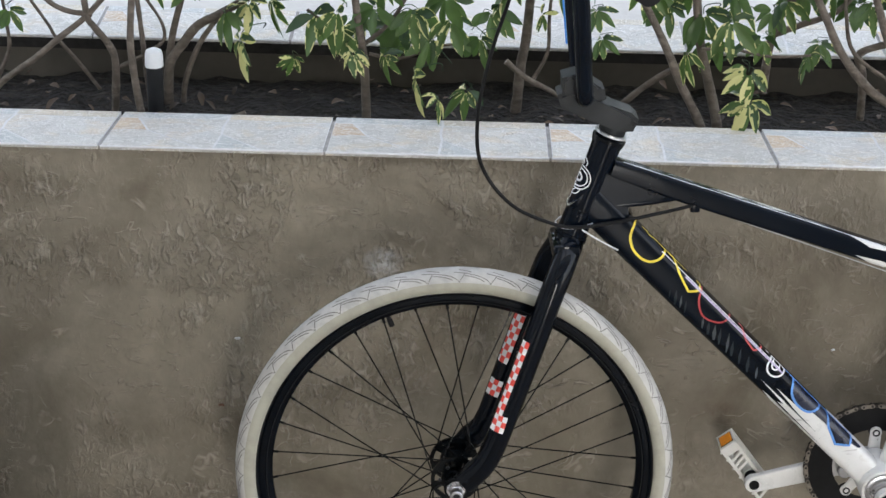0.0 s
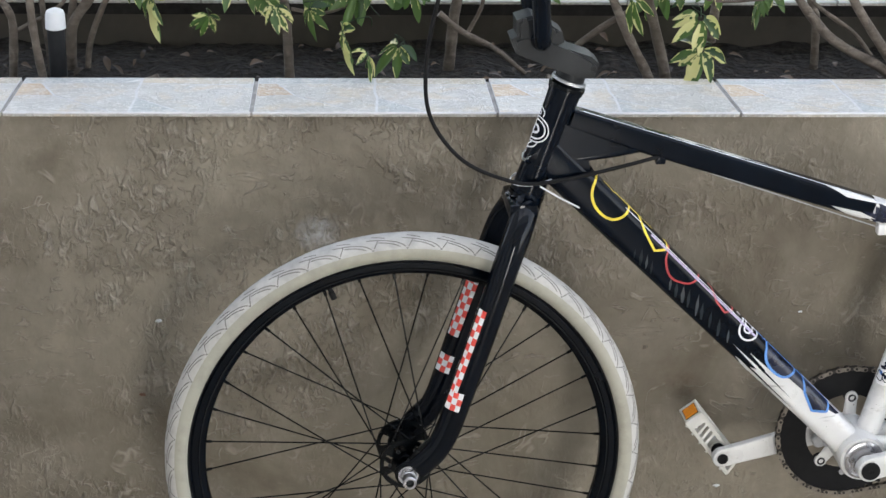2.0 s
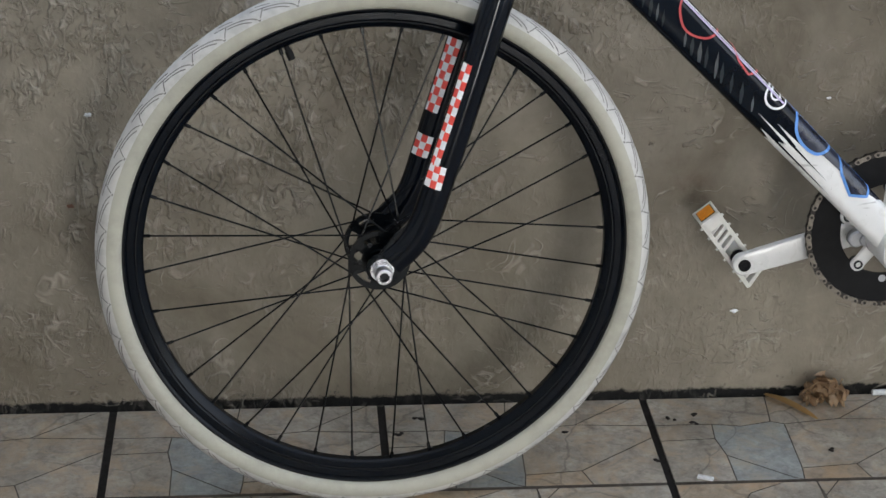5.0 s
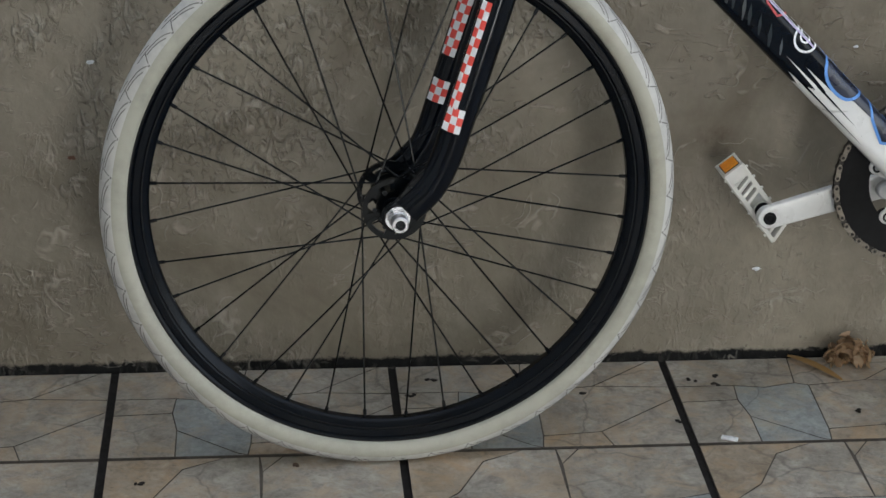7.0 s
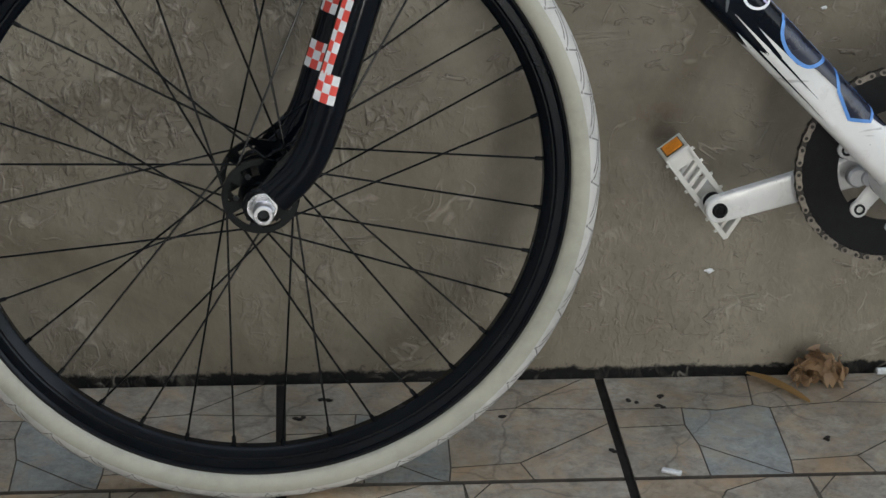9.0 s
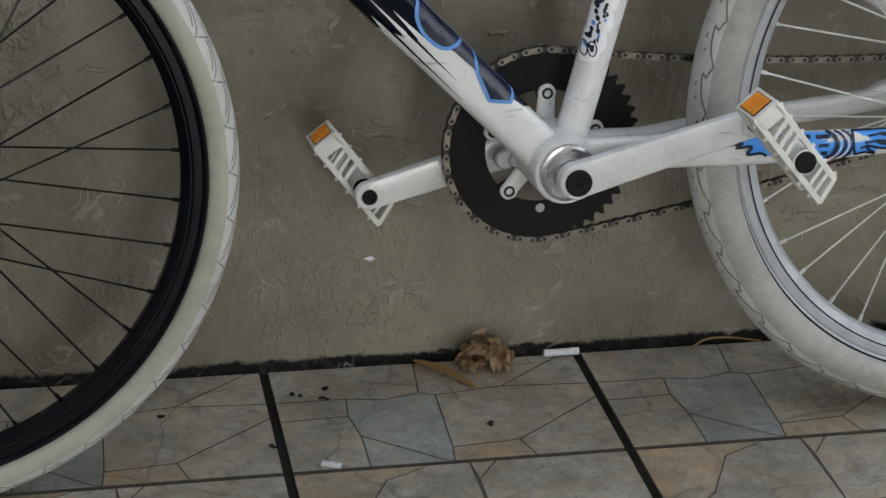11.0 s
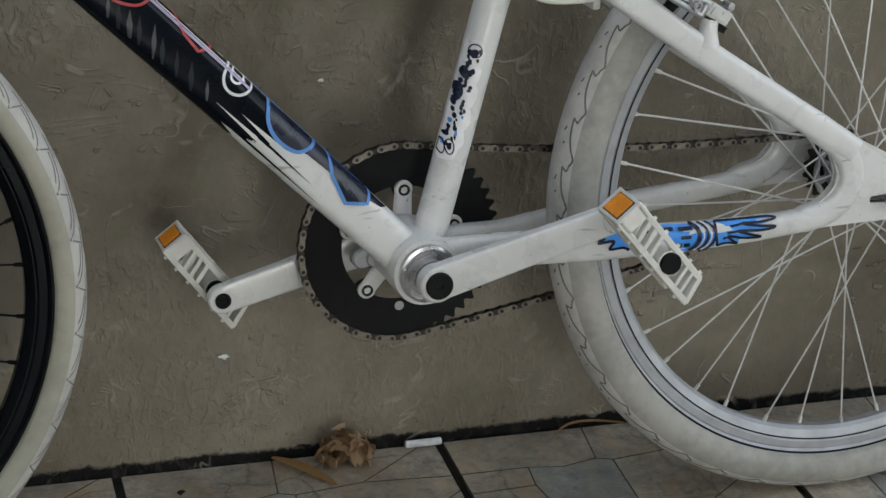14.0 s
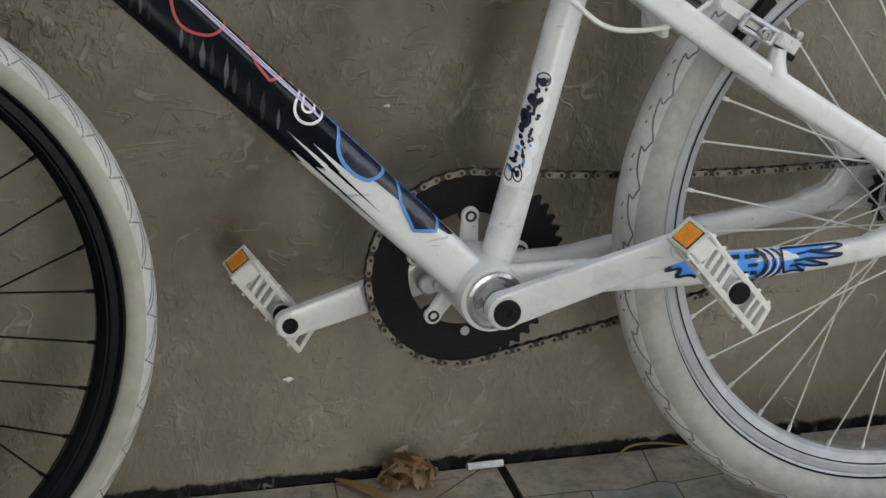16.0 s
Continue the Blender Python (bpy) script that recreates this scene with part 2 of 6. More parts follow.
def bark_material():
    m = Mat("bark", rough=0.85)
    n = m.noise(55, 6, 0.65, 0.6)
    band = m.noise(20, 4, 0.6, 0.3, m.stretch(1, 1, 4))
    m.color(m.ramp(m.mix(0.5, n, band), (0.25, (0.036, 0.029, 0.023)), (0.5, (0.098, 0.080, 0.064)), (0.75, (0.22, 0.185, 0.155))))
    m.bump(m.math("ADD", n, band), 0.9, 0.005)
    return m.m


def leaf_material(name, lo, hi, through_light=0.32):
    m = Mat(name, rough=0.42)
    pick = m.math("ADD", m.math("MULTIPLY", m.island(), 0.7), m.math("MULTIPLY", m.noise(40, 3), 0.3))
    m.color(m.ramp(pick, (0.15, lo), (0.85, hi)))
    m.bump(m.noise(140, 3), 0.15, 0.001)
    # daylight shows through the thin blade
    glow = m.node("ShaderNodeBsdfTranslucent")
    m.put(glow.inputs["Color"], m.ramp(pick, (0.15, tuple(min(1, c * 2.2) for c in lo)), (0.85, tuple(min(1, c * 2.0) for c in hi))))
    both = m.node("ShaderNodeMixShader")
    both.inputs[0].default_value = through_light
    m.put(both.inputs[1], m.b.outputs[0])
    m.put(both.inputs[2], glow.outputs[0])
    out = [n for n in m.nt.nodes if n.bl_idname == "ShaderNodeOutputMaterial"][0]
    m.put(out.inputs["Surface"], both.outputs[0])
    return m.m


def soil_material():
    m = Mat("soil", rough=0.95)
    n = m.noise(45, 8, 0.7)
    # dark soil, with the shade over the bed put into its colour
    m.color(m.ramp(n, (0.3, (0.006, 0.0045, 0.004)), (0.52, (0.015, 0.012, 0.009)), (0.70, (0.055, 0.040, 0.030))))
    m.bump(m.math("ADD", m.noise(70, 8, 0.7), m.cells(90)), 1.0, 0.016)
    return m.m


def concrete_material():
    m = Mat("pale_concrete", rough=0.8)
    n = m.mix(0.5, m.noise(30, 8, 0.7), m.noise(2.5, 4))
    m.color(m.ramp(n, (0.3, (0.40, 0.385, 0.36)), (0.65, (0.56, 0.545, 0.52))))
    m.bump(m.noise(90, 6), 0.4, 0.003)
    return m.m


def worn_white_material():
    """White lacquer with greasy smudges, thin scuffs and tiny chips."""
    m = Mat("white_gloss_paint", rough=0.3)
    tone = m.ramp(m.noise(14, 5, 0.6), (0.30, (0.60, 0.605, 0.60)), (0.60, (0.70, 0.70, 0.695)))
    smudge = m.ramp(m.noise(38, 6, 0.7, 0.8), (0.56, 0.0), (0.76, 0.42))
    tone = m.mix(smudge, tone, (0.36, 0.33, 0.28))
    scuff = m.ramp(m.noise(75, 3, 0.5, 0.4, m.stretch(0.25, 1.0, 1.6)), (0.68, 0.0), (0.72, 0.55))
    tone = m.mix(scuff, tone, (0.24, 0.235, 0.23))
    chip = m.ramp(m.noise(210, 2, 0.5), (0.74, 0.0), (0.76, 0.8))
    m.color(m.mix(chip, tone, (0.10, 0.09, 0.08)))
    m.rough(m.ramp(m.noise(30, 4), (0.3, 0.20), (0.7, 0.42)))
    m.bump(m.noise(160, 3), 0.05, 0.001)
    m.b.inputs["Coat Weight"].default_value = 0.4
    m.b.inputs["Coat Roughness"].default_value = 0.12
    return m.m


PLASTER = plaster_material()
# pale, so that the unseen walls round the camera bounce light forward
PORCH = plain("pale_render", (0.68, 0.66, 0.62), 0.85, grain=0.15, scale=6, bump=0.3)
FLAG = flag_material("flagstone_tile", (0.207, 0.184, 0.154), (0.357, 0.325, 0.278), (0.481, 0.448, 0.390), (0.432, 0.332, 0.228), 0.38, 0.50, 0.45)
FLAG_BLUE = flag_material("bluish_flagstone_tile", (0.183, 0.195, 0.195), (0.282, 0.303, 0.299), (0.382, 0.403, 0.394), (0.357, 0.320, 0.257), 0.38, 0.45, 0.40)
FLAG_WARM = flag_material("rusty_flagstone_tile", (0.232, 0.187, 0.137), (0.365, 0.299, 0.224), (0.465, 0.390, 0.307), (0.448, 0.307, 0.183), 0.38, 0.45, 0.40)
CAPSTONE = capstone_material("pale_flagstone_print", (0.396, 0.387, 0.365), (0.568, 0.559, 0.537))
CAP_BLUE = capstone_material("bluish_flagstone_print", (0.327, 0.353, 0.361), (0.499, 0.520, 0.520))
CAP_SAND = capstone_material("sandy_flagstone_print", (0.404, 0.361, 0.284), (0.559, 0.516, 0.430))
CAP_ORANGE = capstone_material("orange_flagstone_print", (0.404, 0.284, 0.172), (0.568, 0.439, 0.310))
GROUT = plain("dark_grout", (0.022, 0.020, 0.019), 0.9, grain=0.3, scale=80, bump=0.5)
JOINT = plain("brown_hairline_joint", (0.085, 0.074, 0.062), 0.9, grain=0.3, scale=120)
PALE_LINE = plain("pale_joint", (0.62, 0.62, 0.63), 0.7, grain=0.1)
CAPGROUT = plain("grey_grout", (0.30, 0.29, 0.28), 0.85, grain=0.25, scale=70, bump=0.4)
# brown render of the rear planter wall, its shade put into the colour
SHADED_RENDER = plain("shaded_brown_render", (0.066, 0.057, 0.044), 0.75, grain=0.28, scale=14, bump=0.6)
SOIL, BARK, CONCRETE = soil_material(), bark_material(), concrete_material()
CREAM_RUBBER = tyre_material("cream_rubber", (0.362, 0.352, 0.292), 0.30)
PALE_RUBBER = tyre_material("pale_tread_rubber", (0.50, 0.49, 0.465), 0.45)
WHITE_RUBBER = tyre_material("white_rubber", (0.56, 0.55, 0.53), 0.42)
GREY_RUBBER = tyre_material("dirty_white_rubber", (0.36, 0.352, 0.325), 0.42)
GLEAM = plain("gleam_print", (0.015, 0.021, 0.026), 0.4, grain=0.2, scale=40)
GROOVE = plain("groove_grey", (0.20, 0.19, 0.18), 0.8, grain=0.25)
PALE_GROOVE = plain("pale_groove_grey", (0.17, 0.165, 0.155), 0.8, grain=0.25)
BLACK_PAINT = plain("black_gloss_paint", (0.0022, 0.0044, 0.0088), 0.10, grain=0.2, scale=25, coat=0.0)
BLACK_PAINT.node_tree.nodes["Principled BSDF"].inputs["Specular IOR Level"].default_value = 0.15
WHITE_PAINT = worn_white_material()
RIM_BLACK = plain("black_rim_enamel", (0.0012, 0.0026, 0.0050), 0.20, grain=0.2, scale=40)
RIM_BLACK.node_tree.nodes["Principled BSDF"].inputs["Specular IOR Level"].default_value = 0.14
FORK_PAINT = plain("black_fork_enamel", (0.0014, 0.0030, 0.0062), 0.08, grain=0.2, scale=25)
FORK_PAINT.node_tree.nodes["Principled BSDF"].inputs["Specular IOR Level"].default_value = 0.20
BLACK_ALLOY = plain("black_anodised_alloy", (0.002, 0.003, 0.004), 0.22, grain=0.2, scale=40)
GUNMETAL = plain("dark_grey_forging", (0.022, 0.024, 0.026), 0.42, 0.2, grain=0.18, scale=50)
BLACK_PLASTIC = plain("black_plastic", (0.007, 0.007, 0.008), 0.55, grain=0.2, scale=90)
SILVER = plain("brushed_alloy", (0.46, 0.47, 0.49), 0.42, 0.8, grain=0.12, scale=60)
CHROME = plain("bright_steel", (0.50, 0.50, 0.52), 0.27, 1.0, grain=0.08, scale=60)
RIM_SILVER = plain("satin_rim_alloy", (0.40, 0.41, 0.43), 0.50, 0.45, grain=0.12, scale=60)
PALE_STEEL = plain("pale_spoke_steel", (0.66, 0.66, 0.64), 0.38, 0.35, grain=0.1)
CHAIN_STEEL = plain("oily_chain_steel", (0.23, 0.205, 0.175), 0.38, 0.85, grain=0.3, scale=200)
CHAIN_DARK = plain("greasy_chain_side", (0.04, 0.036, 0.032), 0.5, 0.6, grain=0.3, scale=200)
WHITE_PLASTIC = plain("white_pedal_resin", (0.70, 0.69, 0.65), 0.42, grain=0.1, scale=50)
AMBER = plain("amber_reflector", (1.0, 0.30, 0.008), 0.45, grain=0.15, scale=400, coat=0.2)
YELLOW, RED = plain("yellow_print", (0.80, 0.62, 0.05), 0.4), plain("red_print", (0.42, 0.035, 0.04), 0.4)
STICKER_RED, STICKER_WHITE = plain("sticker_red", (0.74, 0.075, 0.055), 0.4), plain("sticker_white", (0.80, 0.80, 0.82), 0.4)
BLUE, SKY_BLUE = plain("blue_print", (0.10, 0.27, 0.66), 0.4), plain("sky_blue_print", (0.055, 0.28, 0.80), 0.38)
PALE_GLEAM = plain("pale_gleam_print", (0.045, 0.057, 0.066), 0.35, grain=0.3, scale=60)
VIOLET_GLINT = plain("violet_glint", (0.42, 0.36, 0.52), 0.4)
NAVY, WHITE_PRINT = plain("navy_print", (0.006, 0.010, 0.030), 0.25), plain("white_print", (0.72, 0.73, 0.76), 0.4)
LEAF_GREEN = leaf_material("leaf_green", (0.012, 0.034, 0.012), (0.070, 0.125, 0.026))
LEAF_CREAM = leaf_material("leaf_cream", (0.32, 0.33, 0.11), (0.62, 0.57, 0.27))
DRY_LEAF = leaf_material("dry_leaf", (0.035, 0.024, 0.016), (0.13, 0.085, 0.055))
CLUMP_LEAF = leaf_material("crumpled_leaf", (0.11, 0.062, 0.034), (0.46, 0.32, 0.19))
TAN_LEAF = leaf_material("tan_leaf", (0.20, 0.12, 0.045), (0.34, 0.21, 0.08))
PVC_DARK = plain("dark_pvc", (0.022, 0.023, 0.025), 0.5, grain=0.25, scale=30)
PVC_WHITE = plain("white_pvc", (0.72, 0.74, 0.77), 0.4, grain=0.1, scale=30)
CHALK = plain("white_splash", (0.70, 0.72, 0.74), 0.8, grain=0.2, scale=200)
RUST_SPOT = plain("rust_spot", (0.10, 0.045, 0.025), 0.8, grain=0.3, scale=200)


# ---- mesh helpers ----
def mesh_of(name, bm, mats, angle=38, smooth=True):
    bmesh.ops.recalc_face_normals(bm, faces=bm.faces)
    if smooth:
        for f in bm.faces:
            f.smooth = True
    me = bpy.data.meshes.new(name)
    bm.to_mesh(me)
    bm.free()
    if smooth:
        me.set_sharp_from_angle(angle=radians(angle))
    for m in mats if isinstance(mats, (list, tuple)) else (mats,):
        me.materials.append(m)
    return me


def part(name, bm, mats, parent=None, label="", angle=38, smooth=True):
    ob = new(name, mesh_of(name, bm, mats, angle, smooth))
    if parent:
        ob.parent = parent
    return tagged(ob, label)


def shared(name, me, parent, m=None):
    ob = new(name, me)
    ob.parent = parent
    if m is not None:
        ob.matrix_local = m
    return ob


def box(bm, lo, hi, bevel=0.0, mat=0):
    made = bmesh.ops.create_cube(bm, size=1)["verts"]
    for v in made:
        v.co = Vector([lo[i] + (v.co[i] + 0.5) * (hi[i] - lo[i]) for i in range(3)])
    faces = {f for v in made for f in v.link_faces}
    for f in faces:
        f.material_index = mat
    if bevel:
        edges = list({e for v in made for e in v.link_edges})
        bmesh.ops.bevel(bm, geom=edges, offset=bevel, segments=2, affect="EDGES", profile=0.6)
    return made


def smooth_path(pts, n=6):
    """Catmull-Rom points along a polyline."""
    pts = [Vector(p) for p in pts]
    out = []
    for i in range(len(pts) - 1):
        a, b = pts[max(i - 1, 0)], pts[i]
        c, d = pts[i + 1], pts[min(i + 2, len(pts) - 1)]
        for j in range(n):
            t = j / n
            out.append(0.5 * (2 * b + (c - a) * t + (2 * a - 5 * b + 4 * c - d) * t * t + (3 * b - a - 3 * c + d) * t ** 3))
    out.append(pts[-1])
    return out


def sweep(bm, pts, radii, seg=16, closed=False, lat=Vector((0, 1, 0)), caps=True, mat=0, box=1.0):
    """A tube along pts. radii: one value, or per point a value or a pair (in the plane, sideways)."""
    pts = [Vector(p) for p in pts]
    n = len(pts)
    if not isinstance(radii, (list, tuple)):
        radii = [radii] * n
    rings = []
    for i, p in enumerate(pts):
        a = pts[(i - 1) % n] if closed or i else p
        b = pts[(i + 1) % n] if closed or i < n - 1 else p
        t = (b - a).normalized()
        side = lat - t * lat.dot(t)
        if side.length < 1e-4:
            side = t.orthogonal()
        side.normalize()
        up = t.cross(side)
        r = radii[i]
        ra, rb = r if isinstance(r, (list, tuple)) else (r, r)
        form = lambda v: math.copysign(abs(v) ** box, v)
        rings.append([bm.verts.new(p + up * (ra * form(math.cos(2 * math.pi * k / seg))) + side * (rb * form(math.sin(2 * math.pi * k / seg)))) for k in range(seg)])
    for i in range(n if closed else n - 1):
        r0, r1 = rings[i], rings[(i + 1) % n]
        for k in range(seg):
            bm.faces.new((r0[k], r0[(k + 1) % seg], r1[(k + 1) % seg], r1[k])).material_index = mat
    if caps and not closed:
        bm.faces.new(rings[0]).material_index = mat
        bm.faces.new(rings[-1]).material_index = mat
    return rings


def lathe(bm, profile, centre, seg=48, closed=True, mats=None, turn=0.0):
    """Turns a profile of (radius, sideways) about the sideways axis through centre = (u, w)."""
    rings = []
    for i in range(seg):
        a = 2 * math.pi * i / seg + turn
        rings.append([bm.verts.new(P(centre[0] + r * math.cos(a), centre[1] + r * math.sin(a), k)) for r, k in profile])
    m = len(profile)
    for i in range(seg):
        r0, r1 = rings[i], rings[(i + 1) % seg]
        for j in range(m if closed else m - 1):
            f = bm.faces.new((r0[j], r1[j], r1[(j + 1) % m], r0[(j + 1) % m]))
            if mats:
                f.material_index = mats[j]
    if not closed:
        for j in (0, m - 1):
            if profile[j][0] > 1e-5:
                bm.faces.new([r[j] for r in rings])
    return rings


def disc(bm, centre, radius, k0, k1, seg=24, bevel=0.0, mat=0):
    b = bevel
    prof = [(radius - b, k0), (radius, k0 + b), (radius, k1 - b), (radius - b, k1)] if b else [(radius, k0), (radius, k1)]
    before = set(bm.faces)
    lathe(bm, prof, centre, seg, closed=False)
    for f in set(bm.faces) - before:
        f.material_index = mat


def slab(bm, outline, k0, k1, bevel=0.0, mat=0):
    """A plate: an outline of (u, w) between two sideways depths."""
    lo = [bm.verts.new(P(u, w, k0)) for u, w in outline]
    hi = [bm.verts.new(P(u, w, k1)) for u, w in outline]
    n = len(lo)
    faces = [bm.faces.new(lo), bm.faces.new(hi[::-1])]
    faces += [bm.faces.new((lo[i], hi[i], hi[(i + 1) % n], lo[(i + 1) % n])) for i in range(n)]
    for f in faces:
        f.material_index = mat
    if bevel:
        edges = list({e for f in faces[:2] for e in f.edges})
        bmesh.ops.bevel(bm, geom=edges, offset=bevel, segments=2, affect="EDGES")


def ribbon(bm, pts, width, normal=None, mat=0):
    """A flat strip of vinyl along pts that lies on a surface with the given normals."""
    pts = [Vector(p) for p in pts]
    rows = []
    for i, p in enumerate(pts):
        t = (pts[min(i + 1, len(pts) - 1)] - pts[max(i - 1, 0)]).normalized()
        n = normal[i] if isinstance(normal, list) else (normal or Vector((0, -1, 0)))
        s = t.cross(n).normalized() * (width[i] if isinstance(width, list) else width) / 2
        rows.append((bm.verts.new(p + s), bm.verts.new(p - s)))
    for a, b in zip(rows, rows[1:]):
        bm.faces.new((a[0], a[1], b[1], b[0])).material_index = mat


# ---- large structure ----
def grid_sheet(bm, x0, x1, y0, y1, nx, ny, height):
    vs = [[bm.verts.new((x0 + (x1 - x0) * i / nx, y0 + (y1 - y0) * j / ny, 0)) for j in range(ny + 1)] for i in range(nx + 1)]
    for row in vs:
        for v in row:
            v.co.z = height(v.co.x, v.co.y)
    for i in range(nx):
        for j in range(ny):
            bm.faces.new((vs[i][j], vs[i + 1][j], vs[i + 1][j + 1], vs[i][j + 1]))


CAP_TOP, SOIL_Z = 0.7235, 0.655
CAP_DEPTH, CAP_SLOPE = 0.205, radians(8.2)

bm = bmesh.new()
box(bm, (-9, -2.985, -0.45), (11, 0.02, -0.0045))
floor = tagged(part("floor", bm, GROUT, smooth=False), "porch floor of square flagstone-print tiles with black joints", "floor", kind="structure")

# unseen ground, set lower so the lamp shines past the floor's edge
bm = bmesh.new()
box(bm, (-9, -11, -0.65), (11, -2.986, -0.45))
tagged(part("ground", bm, PORCH, smooth=False), "plain unseen ground a step below the porch, lowered to shape the lamp's light", "ground", kind="structure")

# front planter wall: a finely divided face with the raised islands and drags of a skip trowel
X0, X1, NX, NZ = -1.05, 1.60, 660, 178


def trowel(x, z):
    q = Vector((x * 9, 3.1, z * 12))
    d = 0.0014 * noise.noise(q) + 0.0009 * noise.noise(q * 2.7 + Vector((5, 0, 2)))
    d += 0.0030 * noise.noise(Vector((x * 1.7, 0.4, z * 2.2)))
    # islands of plaster with soft upper and crisp lower rims, densest in the upper middle
    wx, wz = x + 0.012 * noise.noise(Vector((x * 30, 1, z * 30))), z + 0.012 * noise.noise(Vector((x * 30, 7, z * 30)))
    a = noise.noise(Vector((wx * 26, 9.2, wz * 19)))
    c = noise.noise(Vector((wx * 48 + wz * 20, 2.2, wz * 30)))
    dense_here = 0.55 + 0.45 * noise.noise(Vector((x * 2.6, 5.5, z * 3.4))) + 0.55 * math.exp(-((x + 0.10) / 0.32) ** 2 - ((z - 0.56) / 0.16) ** 2)
    dense_here = max(0.05, dense_here - 0.75 * min(1.0, max(0.0, (x - 0.02) / 0.2)))
    isle = min(1.0, max(0.0, (a - 0.10) / 0.06)) * min(1.0, max(0.0, 1.6 - 2.2 * max(0.0, a - 0.10)))
    drag = max(0.0, 1 - abs(c - 0.22) / 0.07)
    return d + dense_here * (0.0014 * isle + 0.0012 * drag * min(1.0, max(0.0, dense_here - 0.25) * 2))


verts = [(X0 + (X1 - X0) * i / NX, -trowel(X0 + (X1 - X0) * i / NX, -0.01 + 0.7262 * j / NZ), -0.01 + 0.7262 * j / NZ) for i in range(NX + 1) for j in range(NZ + 1)]
quads = [(i * (NZ + 1) + j, (i + 1) * (NZ + 1) + j, (i + 1) * (NZ + 1) + j + 1, i * (NZ + 1) + j + 1) for i in range(NX) for j in range(NZ)]
wall_mesh = bpy.data.meshes.new("wall_front")
wall_mesh.from_pydata(verts, [], quads)
bm = bmesh.new()
bm.from_mesh(wall_mesh)
for f in bm.faces:
    f.smooth = True
for lo, hi in (((-6, 0.007, -0.01), (7, 0.190, 0.66)), ((-6, 0.0, -0.01), (X0, 0.007, 0.66)), ((X1, 0.0, -0.01), (7, 0.007, 0.66))):
    box(bm, lo, hi)
bm.to_mesh(wall_mesh)
bm.free()
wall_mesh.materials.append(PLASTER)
wall_front = tagged(new("wall_front", wall_mesh), "low planter wall of trowelled brown plaster with mould along its foot", "wall", kind="structure")

# unseen porch added round the camera to shape the light: roof, rear wall and side wall; open to the right and over the
# planter
bm = bmesh.new()
box(bm, (-1.9, -4.6, 2.75), (4.2, -2.00, 2.95))
tagged(part("ceiling", bm, PORCH, smooth=False), "plain pale rendered ceiling, unseen, added to block sky light", "ceiling", kind="structure")
# unseen house walls added to block sky: the front over the porch, and the rear wall, which stands a step lower, with
# its doorway
bm = bmesh.new()
for lo, hi in (((-1.9, -2.12, 2.951), (4.2, -2.00, 4.0)), ((-1.0, -4.6, -0.45), (0.50, -4.45, 2.75)), ((1.10, -4.6, -0.45), (3.6, -4.45, 2.75)), ((0.50, -4.6, 1.85), (1.10, -4.45, 2.75))):
    box(bm, lo, hi)
tagged(part("wall_rear", bm, PORCH, smooth=False), "plain pale rendered house wall with an open doorway, unseen, added to shape the light", "wall", kind="structure")
bm = bmesh.new()
# side wall and blocks out of view, added to darken the left
box(bm, (-1.0, -4.449, -0.45), (-0.86, -0.02, 2.75))
box(bm, (-0.86, -1.40, 0.0), (-0.46, -1.25, 2.75))
box(bm, (-0.86, -1.249, 0.0), (-0.63, -0.60, 2.75))
box(bm, (-0.629, -1.249, 0.0), (-0.44, -0.602, 0.46))
box(bm, (-0.86, -0.599, 0.0), (-0.69, -0.25, 0.34))
box(bm, (-0.86, -0.249, 0.0), (-0.76, -0.05, 0.30))
tagged(part("wall_left", bm, PORCH, smooth=False), "plain pale rendered side wall with blocks, unseen, added to shade the left", "wall", kind="structure")

bm = bmesh.new()
box(bm, (-6, 0.016, -0.030), (7, CAP_DEPTH - 0.014, -0.0071))
box(bm, (-6, 0.0075, -0.0070), (7, CAP_DEPTH - 0.014, -0.0022))
bmesh.ops.rotate(bm, verts=bm.verts, matrix=Matrix.Rotation(-CAP_SLOPE, 3, "X"))
bmesh.ops.translate(bm, verts=bm.verts, vec=(0, -0.0068, CAP_TOP))
tagged(part("wall_capping", bm, CAPGROUT, smooth=False), "grey mortar bed under the capping tiles of the planter wall", "capping", kind="structure")

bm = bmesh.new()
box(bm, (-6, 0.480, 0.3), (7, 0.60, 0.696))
tagged(part("wall_back", bm, SHADED_RENDER, smooth=False), "rear planter wall of brown render, coloured darker for the shade there", "wall", kind="structure")
bm = bmesh.new()
# dark-coloured bed that stands for the shadow under the tile edge
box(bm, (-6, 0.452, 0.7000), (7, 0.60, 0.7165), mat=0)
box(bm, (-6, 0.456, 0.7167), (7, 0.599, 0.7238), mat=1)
back_capping = tagged(part("wall_back_capping", bm, [GROUT, CAPGROUT], smooth=False), "mortar bed coloured dark for the shadow under the rear capping tiles", "capping", kind="structure")

bm = bmesh.new()
box(bm, (-9, 0.601, 0.2), (11, 14, 0.716))
tagged(part("pavement", bm, CONCRETE, smooth=False), "bright pale concrete pavement behind the planter", "pavement", kind="structure")

bm = bmesh.new()
grid_sheet(bm, -1.6, 2.2, 0.18, 0.485, 300, 40,
           lambda x, y: SOIL_Z + 0.012 * noise.noise(Vector((x * 14, y * 14, 1))) + 0.006 * noise.noise(Vector((x * 45, y * 45, 4))) - 0.010 * max(0, (y - 0.36) / 0.1))
tagged(part("planter_soil", bm, SOIL, angle=80), "dark soil in the planter bed, coloured darker still for the shade there", "soil", kind="stuff")

